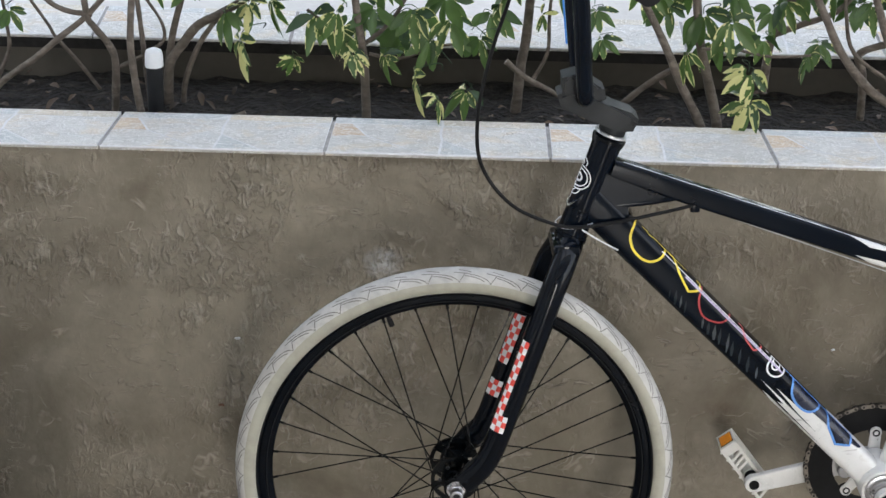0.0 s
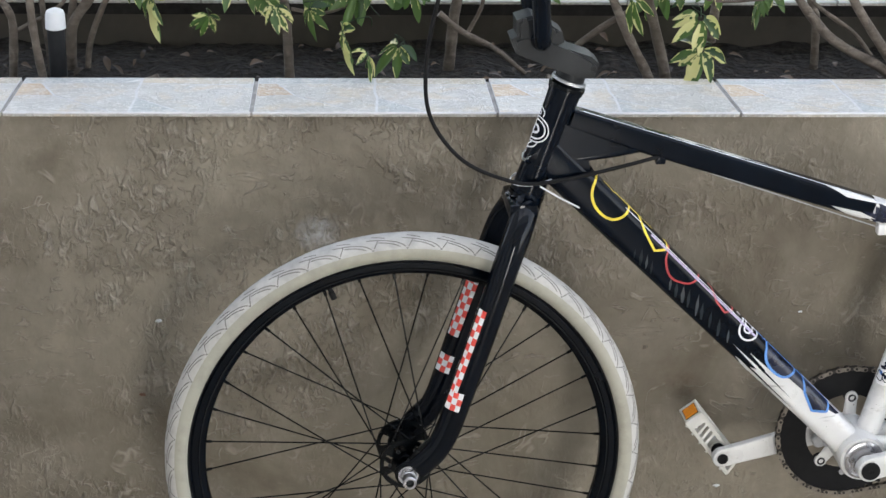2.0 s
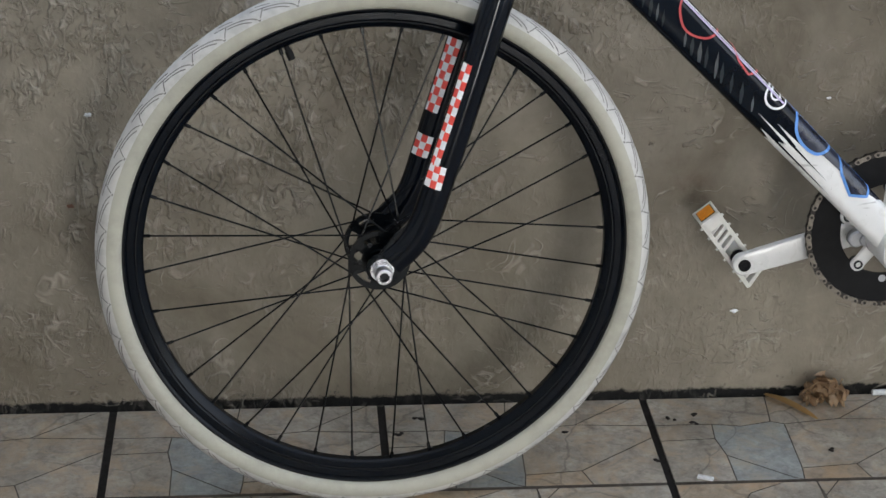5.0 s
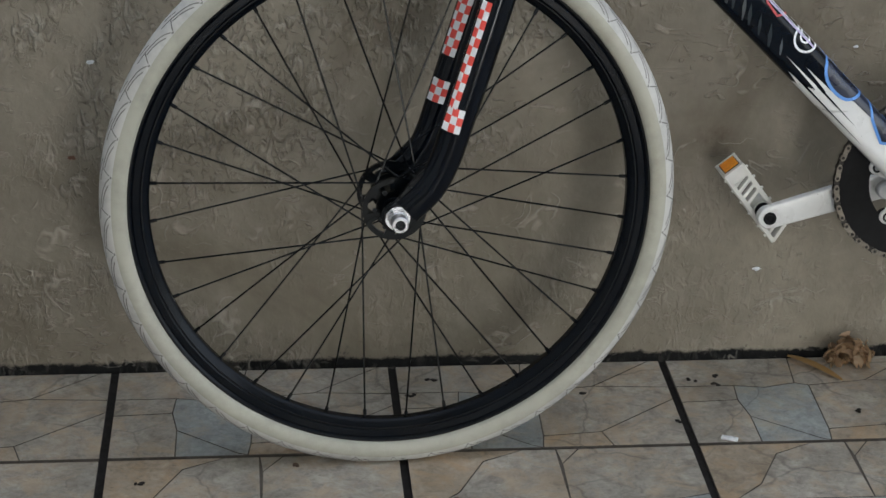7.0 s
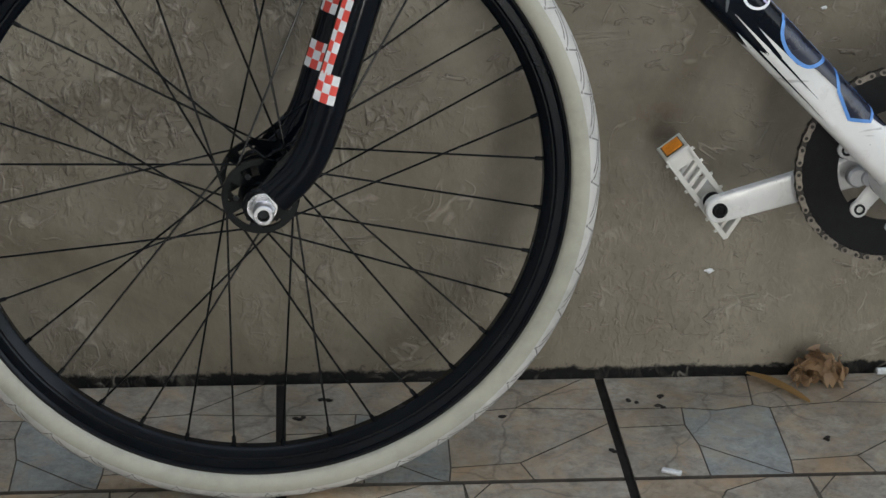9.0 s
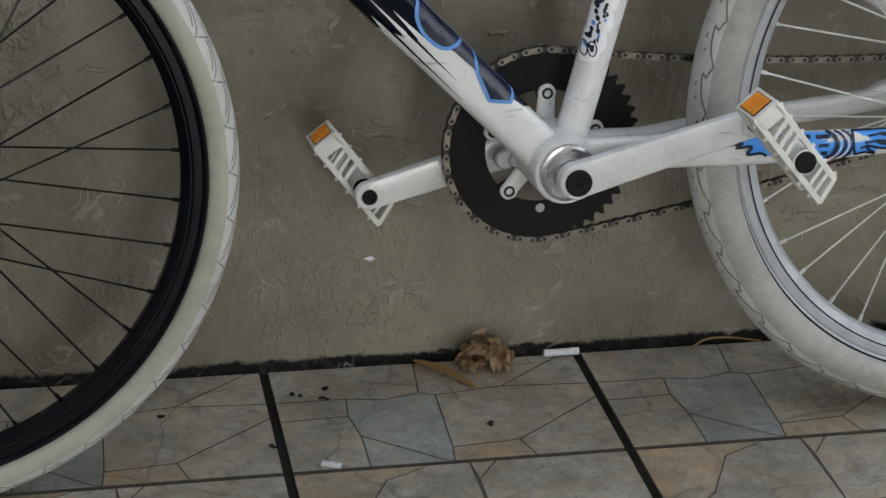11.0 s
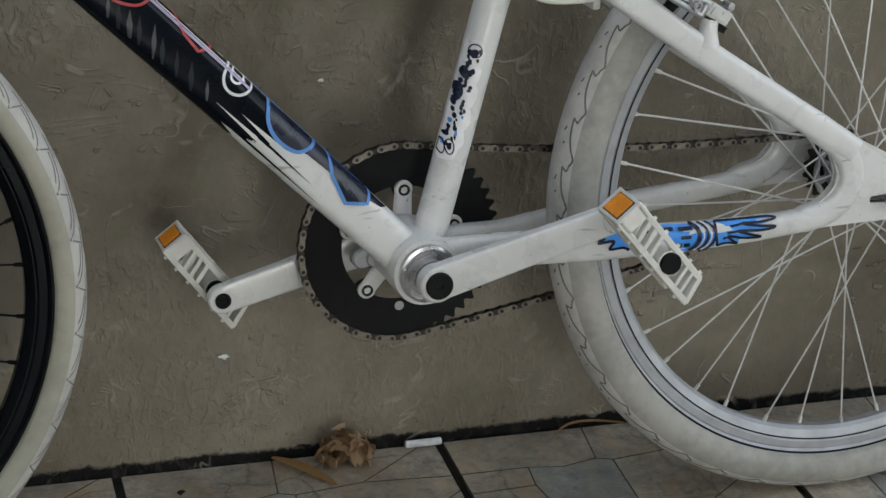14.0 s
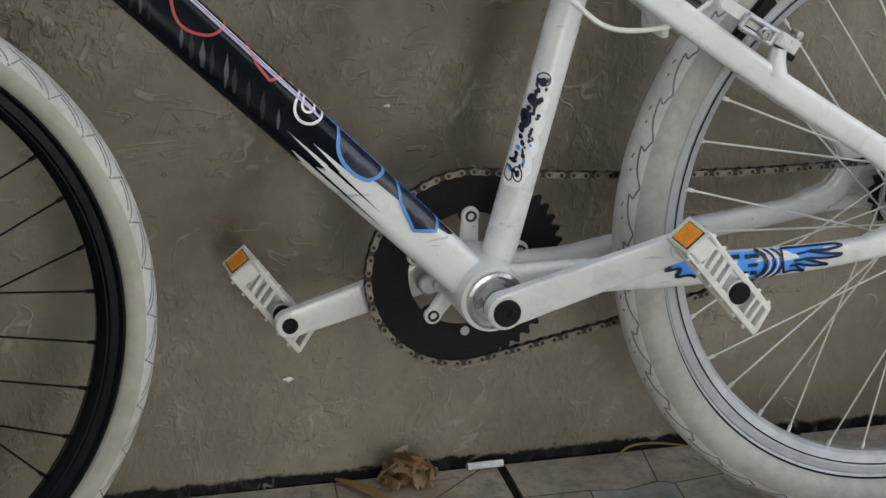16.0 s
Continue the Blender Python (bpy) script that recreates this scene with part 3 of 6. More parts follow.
# ---- bicycle ----
BASE = Vector((1.0951, -0.1668, 0.0002))
ALONG, AWAY, UPWARD = Vector((0.9985, 0.0547, 0.0)), Vector((-0.0547, 0.9968, -0.0579)), Vector((-0.0032, 0.0578, 0.9983))
Z0 = 0.315


def P(u, w, k=0.0):
    """A point of the bicycle: along it from the rear axle, above that axle, and sideways out of its plane."""
    return Vector((u, -k, w + Z0))


bicycle = new("bicycle")
m = Matrix((ALONG, AWAY, UPWARD)).transposed().to_4x4()
m.translation = BASE
bicycle.matrix_world = m
tagged(bicycle, "black and white bicycle with cream tyres standing by a planter wall", "bicycle")

FRONT, REAR, BB = (-1.1106, -0.0008), (-0.0215, 0.0185), (-0.4880, -0.0165)
SPOKES = 36


def spin(centre, degrees):
    return Matrix.Translation(P(centre[0], centre[1])) @ Matrix.Rotation(-radians(degrees), 4, "Y")


def tyre_point(rad, theta, phi, sec, lift=0.0):
    rc, a, b = rad - sec[0], sec[0] + lift, sec[1] + lift
    r = rc + a * math.sin(phi)
    return Vector((r * math.cos(theta), -b * math.cos(phi), r * math.sin(theta)))


SLICK = [[(-0.17, 59), (-0.14, 50), (-0.09, 40), (-0.03, 27), (0.00, 21), (0.06, 29), (0.16, 38), (0.34, 47), (0.62, 55), (0.95, 61), (1.15, 64)],
         [(0.20, 27), (0.34, 36), (0.56, 44), (0.82, 49)], [(0.62, 66), (0.80, 72), (1.00, 78)]]
BLOCK = [[(0.00, 58), (0.20, 57), (0.45, 53), (0.65, 46), (0.83, 38), (0.95, 43), (1.07, 47), (1.05, 52), (1.00, 58)], [(0.50, 66), (0.56, 69)], [(0.20, 70), (0.30, 74)]]


def make_wheel(name, centre, rad, rim_mat, spoke_mat, tread, side, phase, label, units, sec, shape, groove, line_width, rim_depth, shoulder):
    rim_edge = rad - 1.588 * sec[0] - 0.0002
    bm = bmesh.new()
    e, i = rim_edge, rim_edge - rim_depth
    prof = [(e, 0.0135), (e - 0.0012, 0.0150), (e - 0.0030, 0.0132), (e - 0.0042, 0.0124), (e - 0.0056, 0.0132), (e - 0.0125, 0.0130), (e - 0.0138, 0.0119), (i + 0.003, 0.0085), (i, 0.0045)]
    prof += [(r, -k) for r, k in reversed(prof)]
    lathe(bm, prof, centre, 144)
    wheel = part(name, bm, rim_mat, bicycle, label, angle=28)
    # dark seams where the tyre meets the rim and under the braking face
    for ra, ka, wide in ((e + 0.0002, 0.0152, 0.0022), (e - 0.0146, 0.0123, 0.0014)):
        for s in (1, -1):
            bm = bmesh.new()
            lathe(bm, [(ra, ka * s), (ra, (ka + 0.0004) * s), (ra - wide, (ka + 0.0004) * s), (ra - wide, ka * s)], centre, 120)
            part("rim_seam", bm, BLACK_PLASTIC, wheel)
    # tyre, a little flattened where it stands
    bm = bmesh.new()
    phis = [radians(d) for d in range(-36, 217, 9)]
    prof = [((rad - sec[0]) + sec[0] * math.sin(p), sec[1] * math.cos(p)) for p in phis]
    # fine moulded rings on the side walls
    prof = [(r, k + (0.0004 if j % 2 else 0.0) * (1 if k > 0 else -1)) for j, (r, k) in enumerate(prof)]
    mats = [0 if shoulder < math.degrees(p) < 176 - shoulder else 1 for p in phis[:-1]] + [1]
    lathe(bm, prof, centre, 180, mats=mats)
    for v in bm.verts:
        v.co.z = max(v.co.z, 0.0006)
    part("tyre", bm, [tread, side], wheel, angle=60)
    # tread grooves, drawn as flat grey strips just above the rubber
    bm = bmesh.new()
    step = 2 * math.pi / units
    for n in range(units):
        for flip in (1, -1):
            for line in shape:
                pts, nor = [], []
                for p in smooth_path([(a, d, 0) for a, d in line], 4):
                    th, ph = (n + p.x + (0.5 if flip < 0 else 0)) * step, radians(p.y if flip > 0 else 180 - p.y)
                    q = tyre_point(rad, th, ph, sec, 0.00025)
                    if q.z + P(*centre).z < 0.004:
                        continue
                    pts.append(q)
                    nor.append((tyre_point(rad, th, ph, sec, 0.01) - tyre_point(rad, th, ph, sec)).normalized())
                if len(pts) > 1:
                    ribbon(bm, pts, line_width, nor)
    bmesh.ops.translate(bm, verts=bm.verts, vec=P(*centre))
    tagged(part("tread_groove", bm, groove, wheel, smooth=False), "fine dark grey strips drawn as grooves of the wavy tread", kind="stuff")
    # spokes: four kinds, each turned round the hub
    fr, fk, end = 0.0305, 0.029, i + 0.002
    for kind in range(4):
        near, lead = (-1, 1)[kind % 2], (1, -1, -1, 1)[kind]
        bm = bmesh.new()
        a = radians(72 * lead)
        hub_end = Vector((fr * math.cos(a), -fk * near, fr * math.sin(a)))
        rim_end = Vector((end, -0.003 * near, 0))
        sweep(bm, [hub_end, rim_end], 0.00105, 6)
        way = (hub_end - rim_end).normalized()
        sweep(bm, [rim_end - way * 0.004, rim_end + way * 0.009], 0.0021, 6)
        me = mesh_of("spoke", bm, spoke_mat)
        for n in range(SPOKES // 4):
            shared("spoke", me, wheel, spin(centre, phase + 10 * kind + 40 * n))
    # valve
    bm = bmesh.new()
    a = radians(112)
    d = Vector((math.cos(a), 0, math.sin(a)))
    c = P(*centre)
    sweep(bm, [c + d * (i + 0.002), c + d * (i - 0.006), c + d * (i - 0.0065), c + d * (i - 0.017)], [0.0032, 0.0032, 0.0042, 0.0042], 10)
    part("valve", bm, BLACK_PLASTIC, wheel, "black rubber valve stem")
    return wheel


front_wheel = make_wheel("front_wheel", FRONT, 0.3184, RIM_BLACK, BLACK_ALLOY, PALE_RUBBER, CREAM_RUBBER, 3.5, "black rim and spokes with a cream slick tyre", 44, (0.01889, 0.0225), SLICK, GROOVE, 0.0015, 0.0238, 17)
rear_wheel = make_wheel("rear_wheel", REAR, 0.3345, RIM_SILVER, PALE_STEEL, WHITE_RUBBER, GREY_RUBBER, 20.9, "silver rim and pale spokes with a wide dirty white tyre", 44, (0.0258, 0.0255), BLOCK, PALE_GROOVE, 0.0019, 0.0265, 34)


def holed_flange(bm, centre, r_out, k0, k1, holes, turn=0.0):
    """A round flange with a ring of bean-shaped openings."""
    n = holes * 8
    rin, ra, rb = 0.010, r_out * 0.58, r_out * 0.84
    radii = (rin, ra, rb, r_out)
    v = [[[bm.verts.new(P(centre[0] + r * math.cos(2 * math.pi * i / n + turn), centre[1] + r * math.sin(2 * math.pi * i / n + turn), k)) for i in range(n)] for r in radii] for k in (k0, k1)]
    for i in range(n):
        j = (i + 1) % n
        hole = i % 8 in (1, 2, 3, 4, 5)
        for s in range(3):
            if s == 1 and hole:
                continue
            bm.faces.new((v[0][s][i], v[0][s][j], v[0][s + 1][j], v[0][s + 1][i]))
            bm.faces.new((v[1][s][i], v[1][s + 1][i], v[1][s + 1][j], v[1][s][j]))
        bm.faces.new((v[0][3][i], v[0][3][j], v[1][3][j], v[1][3][i]))
        bm.faces.new((v[0][0][i], v[1][0][i], v[1][0][j], v[0][0][j]))
        if hole:
            for s in (1, 2):
                bm.faces.new((v[0][s][i], v[0][s][j], v[1][s][j], v[1][s][i]))
            if i % 8 == 1:
                bm.faces.new((v[0][1][i], v[0][2][i], v[1][2][i], v[1][1][i]))
            if i % 8 == 5:
                bm.faces.new((v[0][1][j], v[0][2][j], v[1][2][j], v[1][1][j]))


def hex_nut(bm, centre, r, k0, k1):
    disc(bm, centre, r, k0, k1, 6, 0.0008)


# front hub with its open flanges, axle and nuts
bm = bmesh.new()
lathe(bm, [(0.013, 0.034), (0.017, 0.026), (0.014, 0.015), (0.014, -0.015), (0.017, -0.026), (0.013, -0.034)], FRONT, 24, closed=False)
holed_flange(bm, FRONT, 0.0355, 0.0275, 0.0315, 6, 0.4)
holed_flange(bm, FRONT, 0.0355, -0.0315, -0.0275, 6, 0.4)
part("hub", bm, BLACK_ALLOY, front_wheel, "black hub with slotted flanges")
for n in range(6):
    a = 2 * math.pi * n / 6
    bm = bmesh.new()
    disc(bm, (FRONT[0] + 0.0225 * math.cos(a), FRONT[1] + 0.0225 * math.sin(a)), 0.0026, 0.0315, 0.0345, 6)
    part("hub_bolt", bm, GUNMETAL, front_wheel)
for s in (1, -1):
    bm = bmesh.new()
    disc(bm, FRONT, 0.0135, *sorted((s * 0.0600, s * 0.0622)), 28)
    hex_nut(bm, FRONT, 0.0112, *sorted((s * 0.0622, s * 0.0715)))
    lathe(bm, [(0.0092, s * 0.0715), (0.0092, s * 0.0830), (0.0082, s * 0.0842), (0.0056, s * 0.0842), (0.0050, s * 0.0765)], FRONT, 24, closed=False)
    part("axle_nut", bm, CHROME, front_wheel, "bright steel axle nut")
    bm = bmesh.new()
    disc(bm, FRONT, 0.0048, *sorted((s * 0.03, s * 0.0800)), 16, 0.001)
    part("axle", bm, GUNMETAL, front_wheel)

# rear hub, cog
bm = bmesh.new()
lathe(bm, [(0.012, 0.045), (0.022, 0.040), (0.017, 0.030), (0.017, -0.020), (0.022, -0.030), (0.012, -0.045)], REAR, 32, closed=False)
holed_flange(bm, REAR, 0.0345, 0.0285, 0.0315, 9)
holed_flange(bm, REAR, 0.0345, -0.0315, -0.0285, 9)
disc(bm, REAR, 0.0050, -0.075, 0.078, 16)
part("hub", bm, SILVER, rear_wheel, "silver hub with drilled flanges")


def toothed(bm, centre, teeth, root, tip, inner, k0, k1):
    n = teeth * 6
    shape = (0.0, 0.0, 0.45, 1.0, 0.95, 0.4)
    ring = lambda r, k: [bm.verts.new(P(centre[0] + (r if r == inner else root + (tip - root) * shape[i % 6]) * math.cos(2 * math.pi * i / n),
                                        centre[1] + (r if r == inner else root + (tip - root) * shape[i % 6]) * math.sin(2 * math.pi * i / n), k)) for i in range(n)]
    a0, a1, b0, b1 = ring(inner, k0), ring(inner, k1), ring(tip, k0), ring(tip, k1)
    for i in range(n):
        j = (i + 1) % n
        bm.faces.new((a0[i], a0[j], b0[j], b0[i]))
        bm.faces.new((a1[i], b1[i], b1[j], a1[j]))
        bm.faces.new((b0[i], b0[j], b1[j], b1[i]))
        bm.faces.new((a0[i], a1[i], a1[j], a0[j]))


CHAIN_K = -0.046
bm = bmesh.new()
toothed(bm, REAR, 18, 0.0335, 0.0385, 0.016, CHAIN_K - 0.0012, CHAIN_K + 0.0012)
part("cog", bm, CHAIN_DARK, rear_wheel, "dark steel cog")

# ---- frame ----
HEAD_TOP, HEAD_LOW = (-0.911, 0.509), (-0.956, 0.371)


class Tube:
    """A straight oval frame tube: its ends (u, w, k), and radii in the plane and sideways at both ends."""

    def __init__(self, a, b, ra, rb, box=1.0):
        self.a, self.b, self.ra, self.rb, self.box = a, b, ra, rb, box

    def at(self, s):
        return [p + (q - p) * s for p, q in zip(self.a, self.b)]

    def radii(self, s):
        return tuple(p + (q - p) * s for p, q in zip(self.ra, self.rb))

    def on(self, u, w, lift=0.0006):
        """The near surface over (u, w): its point and normal."""
        du, dw = self.b[0] - self.a[0], self.b[1] - self.a[1]
        ln = math.hypot(du, dw)
        s = ((u - self.a[0]) * du + (w - self.a[1]) * dw) / ln ** 2
        c, (ra, rb) = self.at(s), self.radii(s)
        off = max(-0.985, min(0.985, (-(u - c[0]) * dw + (w - c[1]) * du) / ln / ra))
        q = 2 / self.box
        h = (1 - abs(off) ** q) ** (1 / q)
        up = math.copysign(abs(off) ** (q - 1), off) / ra
        nor = Vector((-dw / ln * up, -h ** (q - 1) / rb, du / ln * up)).normalized()
        return P(c[0] + -dw / ln * off * ra, c[1] + du / ln * off * ra, c[2] + rb * h) + nor * lift, nor

    def mesh(self, bm, steps, split=None, seg=40, skew=0.0):
        pts = [P(*self.at(i / steps)) for i in range(steps + 1)]
        rings = sweep(bm, pts, [self.radii(i / steps) for i in range(steps + 1)], seg, box=self.box)
        if split is not None:
            cuts = bm.faces
            for f in cuts:
                c = f.calc_center_median()
                ln = Vector(P(*self.b)) - Vector(P(*self.a))
                across = (c - P(*self.a)).dot(Vector((-ln.z, 0, ln.x)).normalized()) / self.ra[0]
                if (c - P(*self.a)).dot(ln) / ln.length_squared > split + skew * across:
                    f.material_index = 1


DOWN = Tube((-0.9455, 0.4345, 0), (-0.4930, -0.0155, 0), (0.0264, 0.0190), (0.0212, 0.0220), 0.56)
TOP = Tube((-0.905, 0.469, 0), (-0.402, 0.304, 0), (0.0148, 0.0145), (0.0140, 0.0150), 0.32)
SEAT = Tube((-0.480, -0.016, 0), (-0.387, 0.348, 0), (0.0160, 0.0160), (0.0160, 0.0160))

bm = bmesh.new()
lathe(bm, [(0.0315, -0.0365), (0.0325, -0.034), (0.0325, 0.034), (0.0315, 0.0365), (0.022, 0.0365), (0.022, -0.0365)], BB, 48)
frame_part = part("frame", bm, WHITE_PAINT, bicycle, "welded alloy frame fading from black to white")

bm = bmesh.new()
axis = (P(*HEAD_LOW) - P(*HEAD_TOP)).normalized()
top, low = P(*HEAD_TOP), P(*HEAD_LOW)
sweep(bm, [top, top + axis * 0.004, top + axis * 0.0045, top + axis * 0.03, low - axis * 0.03, low - axis * 0.0045, low - axis * 0.004, low],
      [0.0225, 0.0225, 0.0208, 0.0202, 0.0208, 0.0215, 0.0230, 0.0230], 32)
part("head_tube", bm, BLACK_PAINT, frame_part)
bm = bmesh.new()
DOWN.mesh(bm, 240, 0.722, 120, 0.08)
part("down_tube", bm, [BLACK_PAINT, WHITE_PAINT], frame_part, "oval down tube, black above and white below")
bm = bmesh.new()
TOP.mesh(bm, 40, 0.80)
part("top_tube", bm, [BLACK_PAINT, WHITE_PAINT], frame_part, "top tube, black in front and white behind")
bm = bmesh.new()
SEAT.mesh(bm, 12)
sweep(bm, [P(*SEAT.at(0.93)), P(*SEAT.at(1.02))], 0.0185, 24)
part("seat_tube", bm, WHITE_PAINT, frame_part)
bm = bmesh.new()
slab(bm, [(-0.925, 0.478), (-0.900, 0.455), (-0.810, 0.431), (-0.842, 0.4255), (-0.890, 0.4195), (-0.875, 0.405), (-0.868, 0.392), (-0.935, 0.395)], -0.0165, 0.0165, 0.004)
sweep(bm, [P(-0.896, 0.4185, 0.012), P(-0.850, 0.4240, 0.013), P(-0.812, 0.4290, 0.008)], 0.0048, 12)
part("gusset", bm, BLACK_PAINT, frame_part, "black gusset plate welded behind the head tube")

for s in (1, -1):
    bm = bmesh.new()
    if s > 0:
        line = [(-0.470, -0.006, 0.022), (-0.430, -0.002, 0.034), (-0.360, 0.000, 0.047), (-0.300, 0.000, 0.053), (-0.240, 0.001, 0.058), (-0.180, 0.003, 0.062), (-0.130, 0.007, 0.065), (-0.100, 0.010, 0.066)]
        rad = lambda f: (0.0160 - 0.0065 * max(0, f - 0.35) / 0.65, 0.0105)
    else:
        line = [(-0.470, -0.010, -0.022), (-0.430, -0.012, -0.032), (-0.385, -0.016, -0.044), (-0.340, -0.013, -0.052), (-0.240, -0.005, -0.060), (-0.150, 0.002, -0.064), (-0.100, 0.008, -0.066)]
        rad = lambda f: (0.0130 - 0.0020 * f, 0.0105)
    pts = smooth_path(line, 6)
    sweep(bm, [P(*p) for p in pts], [rad(i / len(pts)) for i in range(len(pts))], 24, box=0.72)
    part("chainstay", bm, WHITE_PAINT, frame_part)
    bm = bmesh.new()
    pts = smooth_path([(-0.402, 0.299, 0.016 * s), (-0.350, 0.262, 0.030 * s), (-0.300, 0.226, 0.040 * s), (-0.2336, 0.179, 0.050 * s), (-0.150, 0.124, 0.062 * s), (-0.110, 0.098, 0.066 * s), (-0.075, 0.074, 0.067 * s)], 6)
    sweep(bm, [P(*p) for p in pts], [(0.0132, 0.0100) for i in range(len(pts))], 28, box=0.55)
    part("seatstay", bm, WHITE_PAINT, frame_part)
    # dropout: the stays run together in a rounded plate with a slot for the axle
    inner = [(-0.128, 0.0185), (-0.110, 0.0215), (-0.0985, 0.0285), (-0.0890, 0.040), (-0.0878, 0.0523), (-0.0937, 0.0685), (-0.104, 0.0790), (-0.1154, 0.0886)]
    outer = [(-0.0860, 0.0930), (-0.0733, 0.0875), (-0.0391, 0.0695), (-0.0150, 0.0560), (0.0080, 0.0420), (0.0180, 0.0275)]
    slot = [(0.0180, 0.0272), (-0.0490, 0.0272), (-0.0522, 0.0250), (-0.0522, 0.0195), (-0.0490, 0.0173), (0.0180, 0.0173)]
    under = [(0.0150, 0.0080), (0.0020, 0.0015), (-0.0316, 0.0003), (-0.068, 0.0000), (-0.0976, -0.0010), (-0.128, -0.0025)]
    bm = bmesh.new()
    slab(bm, inner + outer + slot + under, 0.0595 * s, 0.0685 * s, 0.0015)
    part("dropout", bm, WHITE_PAINT, frame_part, "rounded white dropout plate with an open axle slot")
    # the bent rib inside the plate that carries one stay over into the other
    bm = bmesh.new()
    rib = [(-0.135, 0.1120), (-0.110, 0.0960), (-0.0880, 0.0780), (-0.0765, 0.0600), (-0.0745, 0.0450), (-0.0800, 0.0300), (-0.0930, 0.0170), (-0.115, 0.0100), (-0.140, 0.0060)]
    path = smooth_path([(u, w, 0) for u, w in rib], 5)
    sweep(bm, [P(p.x, p.y, 0.0655 * s) for p in path], [(0.0128 * min(1, 0.45 + 0.14 * min(i, len(path) - 1 - i)), 0.0102 * min(1, 0.35 + 0.13 * min(i, len(path) - 1 - i))) for i in range(len(path))], 24, box=0.6)
    part("stay_elbow", bm, WHITE_PAINT, frame_part)
    bm = bmesh.new()
    hex_nut(bm, (-0.026, 0.0215), 0.0095, *sorted((0.0685 * s, 0.0770 * s)))
    disc(bm, (-0.026, 0.0215), 0.0048, *sorted((0.040 * s, 0.0835 * s)), 14)
    part("axle_nut", bm, CHROME, frame_part)
bm = bmesh.new()
box(bm, P(-0.330, 0.215, 0.024), P(-0.322, 0.245, -0.024), 0.003)
part("stay_bridge", bm, WHITE_PAINT, frame_part)


def stroke(tube, line, width, mats, name="decal", label="", sharp=False):
    bm = bmesh.new()
    if sharp:
        line = [(a[0] + (b[0] - a[0]) * i / 6, a[1] + (b[1] - a[1]) * i / 6) for a, b in zip(line, line[1:]) for i in range(6)] + [line[-1]]
    pts = line if sharp else [(p.x, p.y) for p in smooth_path([(u, w, 0) for u, w in line], 5)]
    got = [tube.on(u, w, 0.0012) for u, w in pts]
    ribbon(bm, [g[0] for g in got], width, [g[1] for g in got])
    return part(name, bm, mats, frame_part, label)


def filled(tube, outline, mat, lift, name="decal", label=""):
    """A patch of print that hugs a tube, fanned from its middle in rings."""
    bm = bmesh.new()
    n = len(outline)
    cu, cw = sum(p[0] for p in outline) / n, sum(p[1] for p in outline) / n
    rows = []
    for s in (0.34, 0.67, 1.0):
        rows.append([bm.verts.new(tube.on(cu + (u - cu) * s, cw + (w - cw) * s, lift)[0]) for u, w in outline])
    c = bm.verts.new(tube.on(cu, cw, lift)[0])
    for i in range(n):
        j = (i + 1) % n
        bm.faces.new((c, rows[0][i], rows[0][j]))
        for a, b in zip(rows, rows[1:]):
            bm.faces.new((a[i], a[j], b[j], b[i]))
    return part(name, bm, mat, frame_part, label)


def circle_line(u, w, r, n=14):
    return [(u + r * math.cos(2 * math.pi * i / n), w + r * math.sin(2 * math.pi * i / n)) for i in range(n + 1)]


def dense(line, n=4):
    out = []
    for (a, b), (c, d) in zip(line, line[1:] + line[:1]):
        out += [(a + (c - a) * i / n, b + (d - b) * i / n) for i in range(n)]
    return out


# outlined print on the down tube: yellow, red and blue strokes, white rings
stroke(DOWN, [(-0.868, 0.398), (-0.8757, 0.378), (-0.8726, 0.359), (-0.861, 0.344), (-0.848, 0.3375), (-0.836, 0.340), (-0.8273, 0.3475), (-0.8242, 0.3567), (-0.828, 0.362)], 0.0036, YELLOW, label="yellow outline print")
stroke(DOWN, [(-0.828, 0.362), (-0.843, 0.368), (-0.853, 0.378), (-0.857, 0.388)], 0.0020, YELLOW, label="thin yellow outline print")
stroke(DOWN, [(-0.825, 0.361), (-0.815, 0.3427), (-0.8035, 0.3168), (-0.7904, 0.2925), (-0.7743, 0.2925), (-0.772, 0.310)], 0.0032, YELLOW, label="yellow outline print", sharp=True)
stroke(DOWN, [(-0.8246, 0.3615), (-0.7912, 0.3205), (-0.7927, 0.3310)], 0.0016, YELLOW, label="thin yellow outline print", sharp=True)
stroke(DOWN, [(-0.7705, 0.295), (-0.7747, 0.280), (-0.771, 0.2615), (-0.7613, 0.2504), (-0.744, 0.245), (-0.7324, 0.2486), (-0.7267, 0.254)], 0.0026, RED, label="red outline print")
stroke(DOWN, [(-0.7132, 0.241), (-0.7036, 0.217), (-0.692, 0.2017), (-0.679, 0.2024), (-0.6737, 0.2135)], 0.0026, RED, label="red outline print", sharp=True)
filled(DOWN, dense([(-0.628, 0.160), (-0.632, 0.137), (-0.624, 0.118), (-0.607, 0.105), (-0.592, 0.108), (-0.585, 0.117), (-0.603, 0.138)]), NAVY, 0.0007, label="navy print panel")
filled(DOWN, dense([(-0.577, 0.106), (-0.574, 0.080), (-0.562, 0.053), (-0.541, 0.050), (-0.534, 0.070), (-0.556, 0.095)]), NAVY, 0.0009, label="navy print panel")
stroke(DOWN, [(-0.628, 0.160), (-0.632, 0.137), (-0.624, 0.118), (-0.607, 0.105), (-0.592, 0.108), (-0.585, 0.116), (-0.592, 0.127)], 0.0036, BLUE, label="blue outline print")
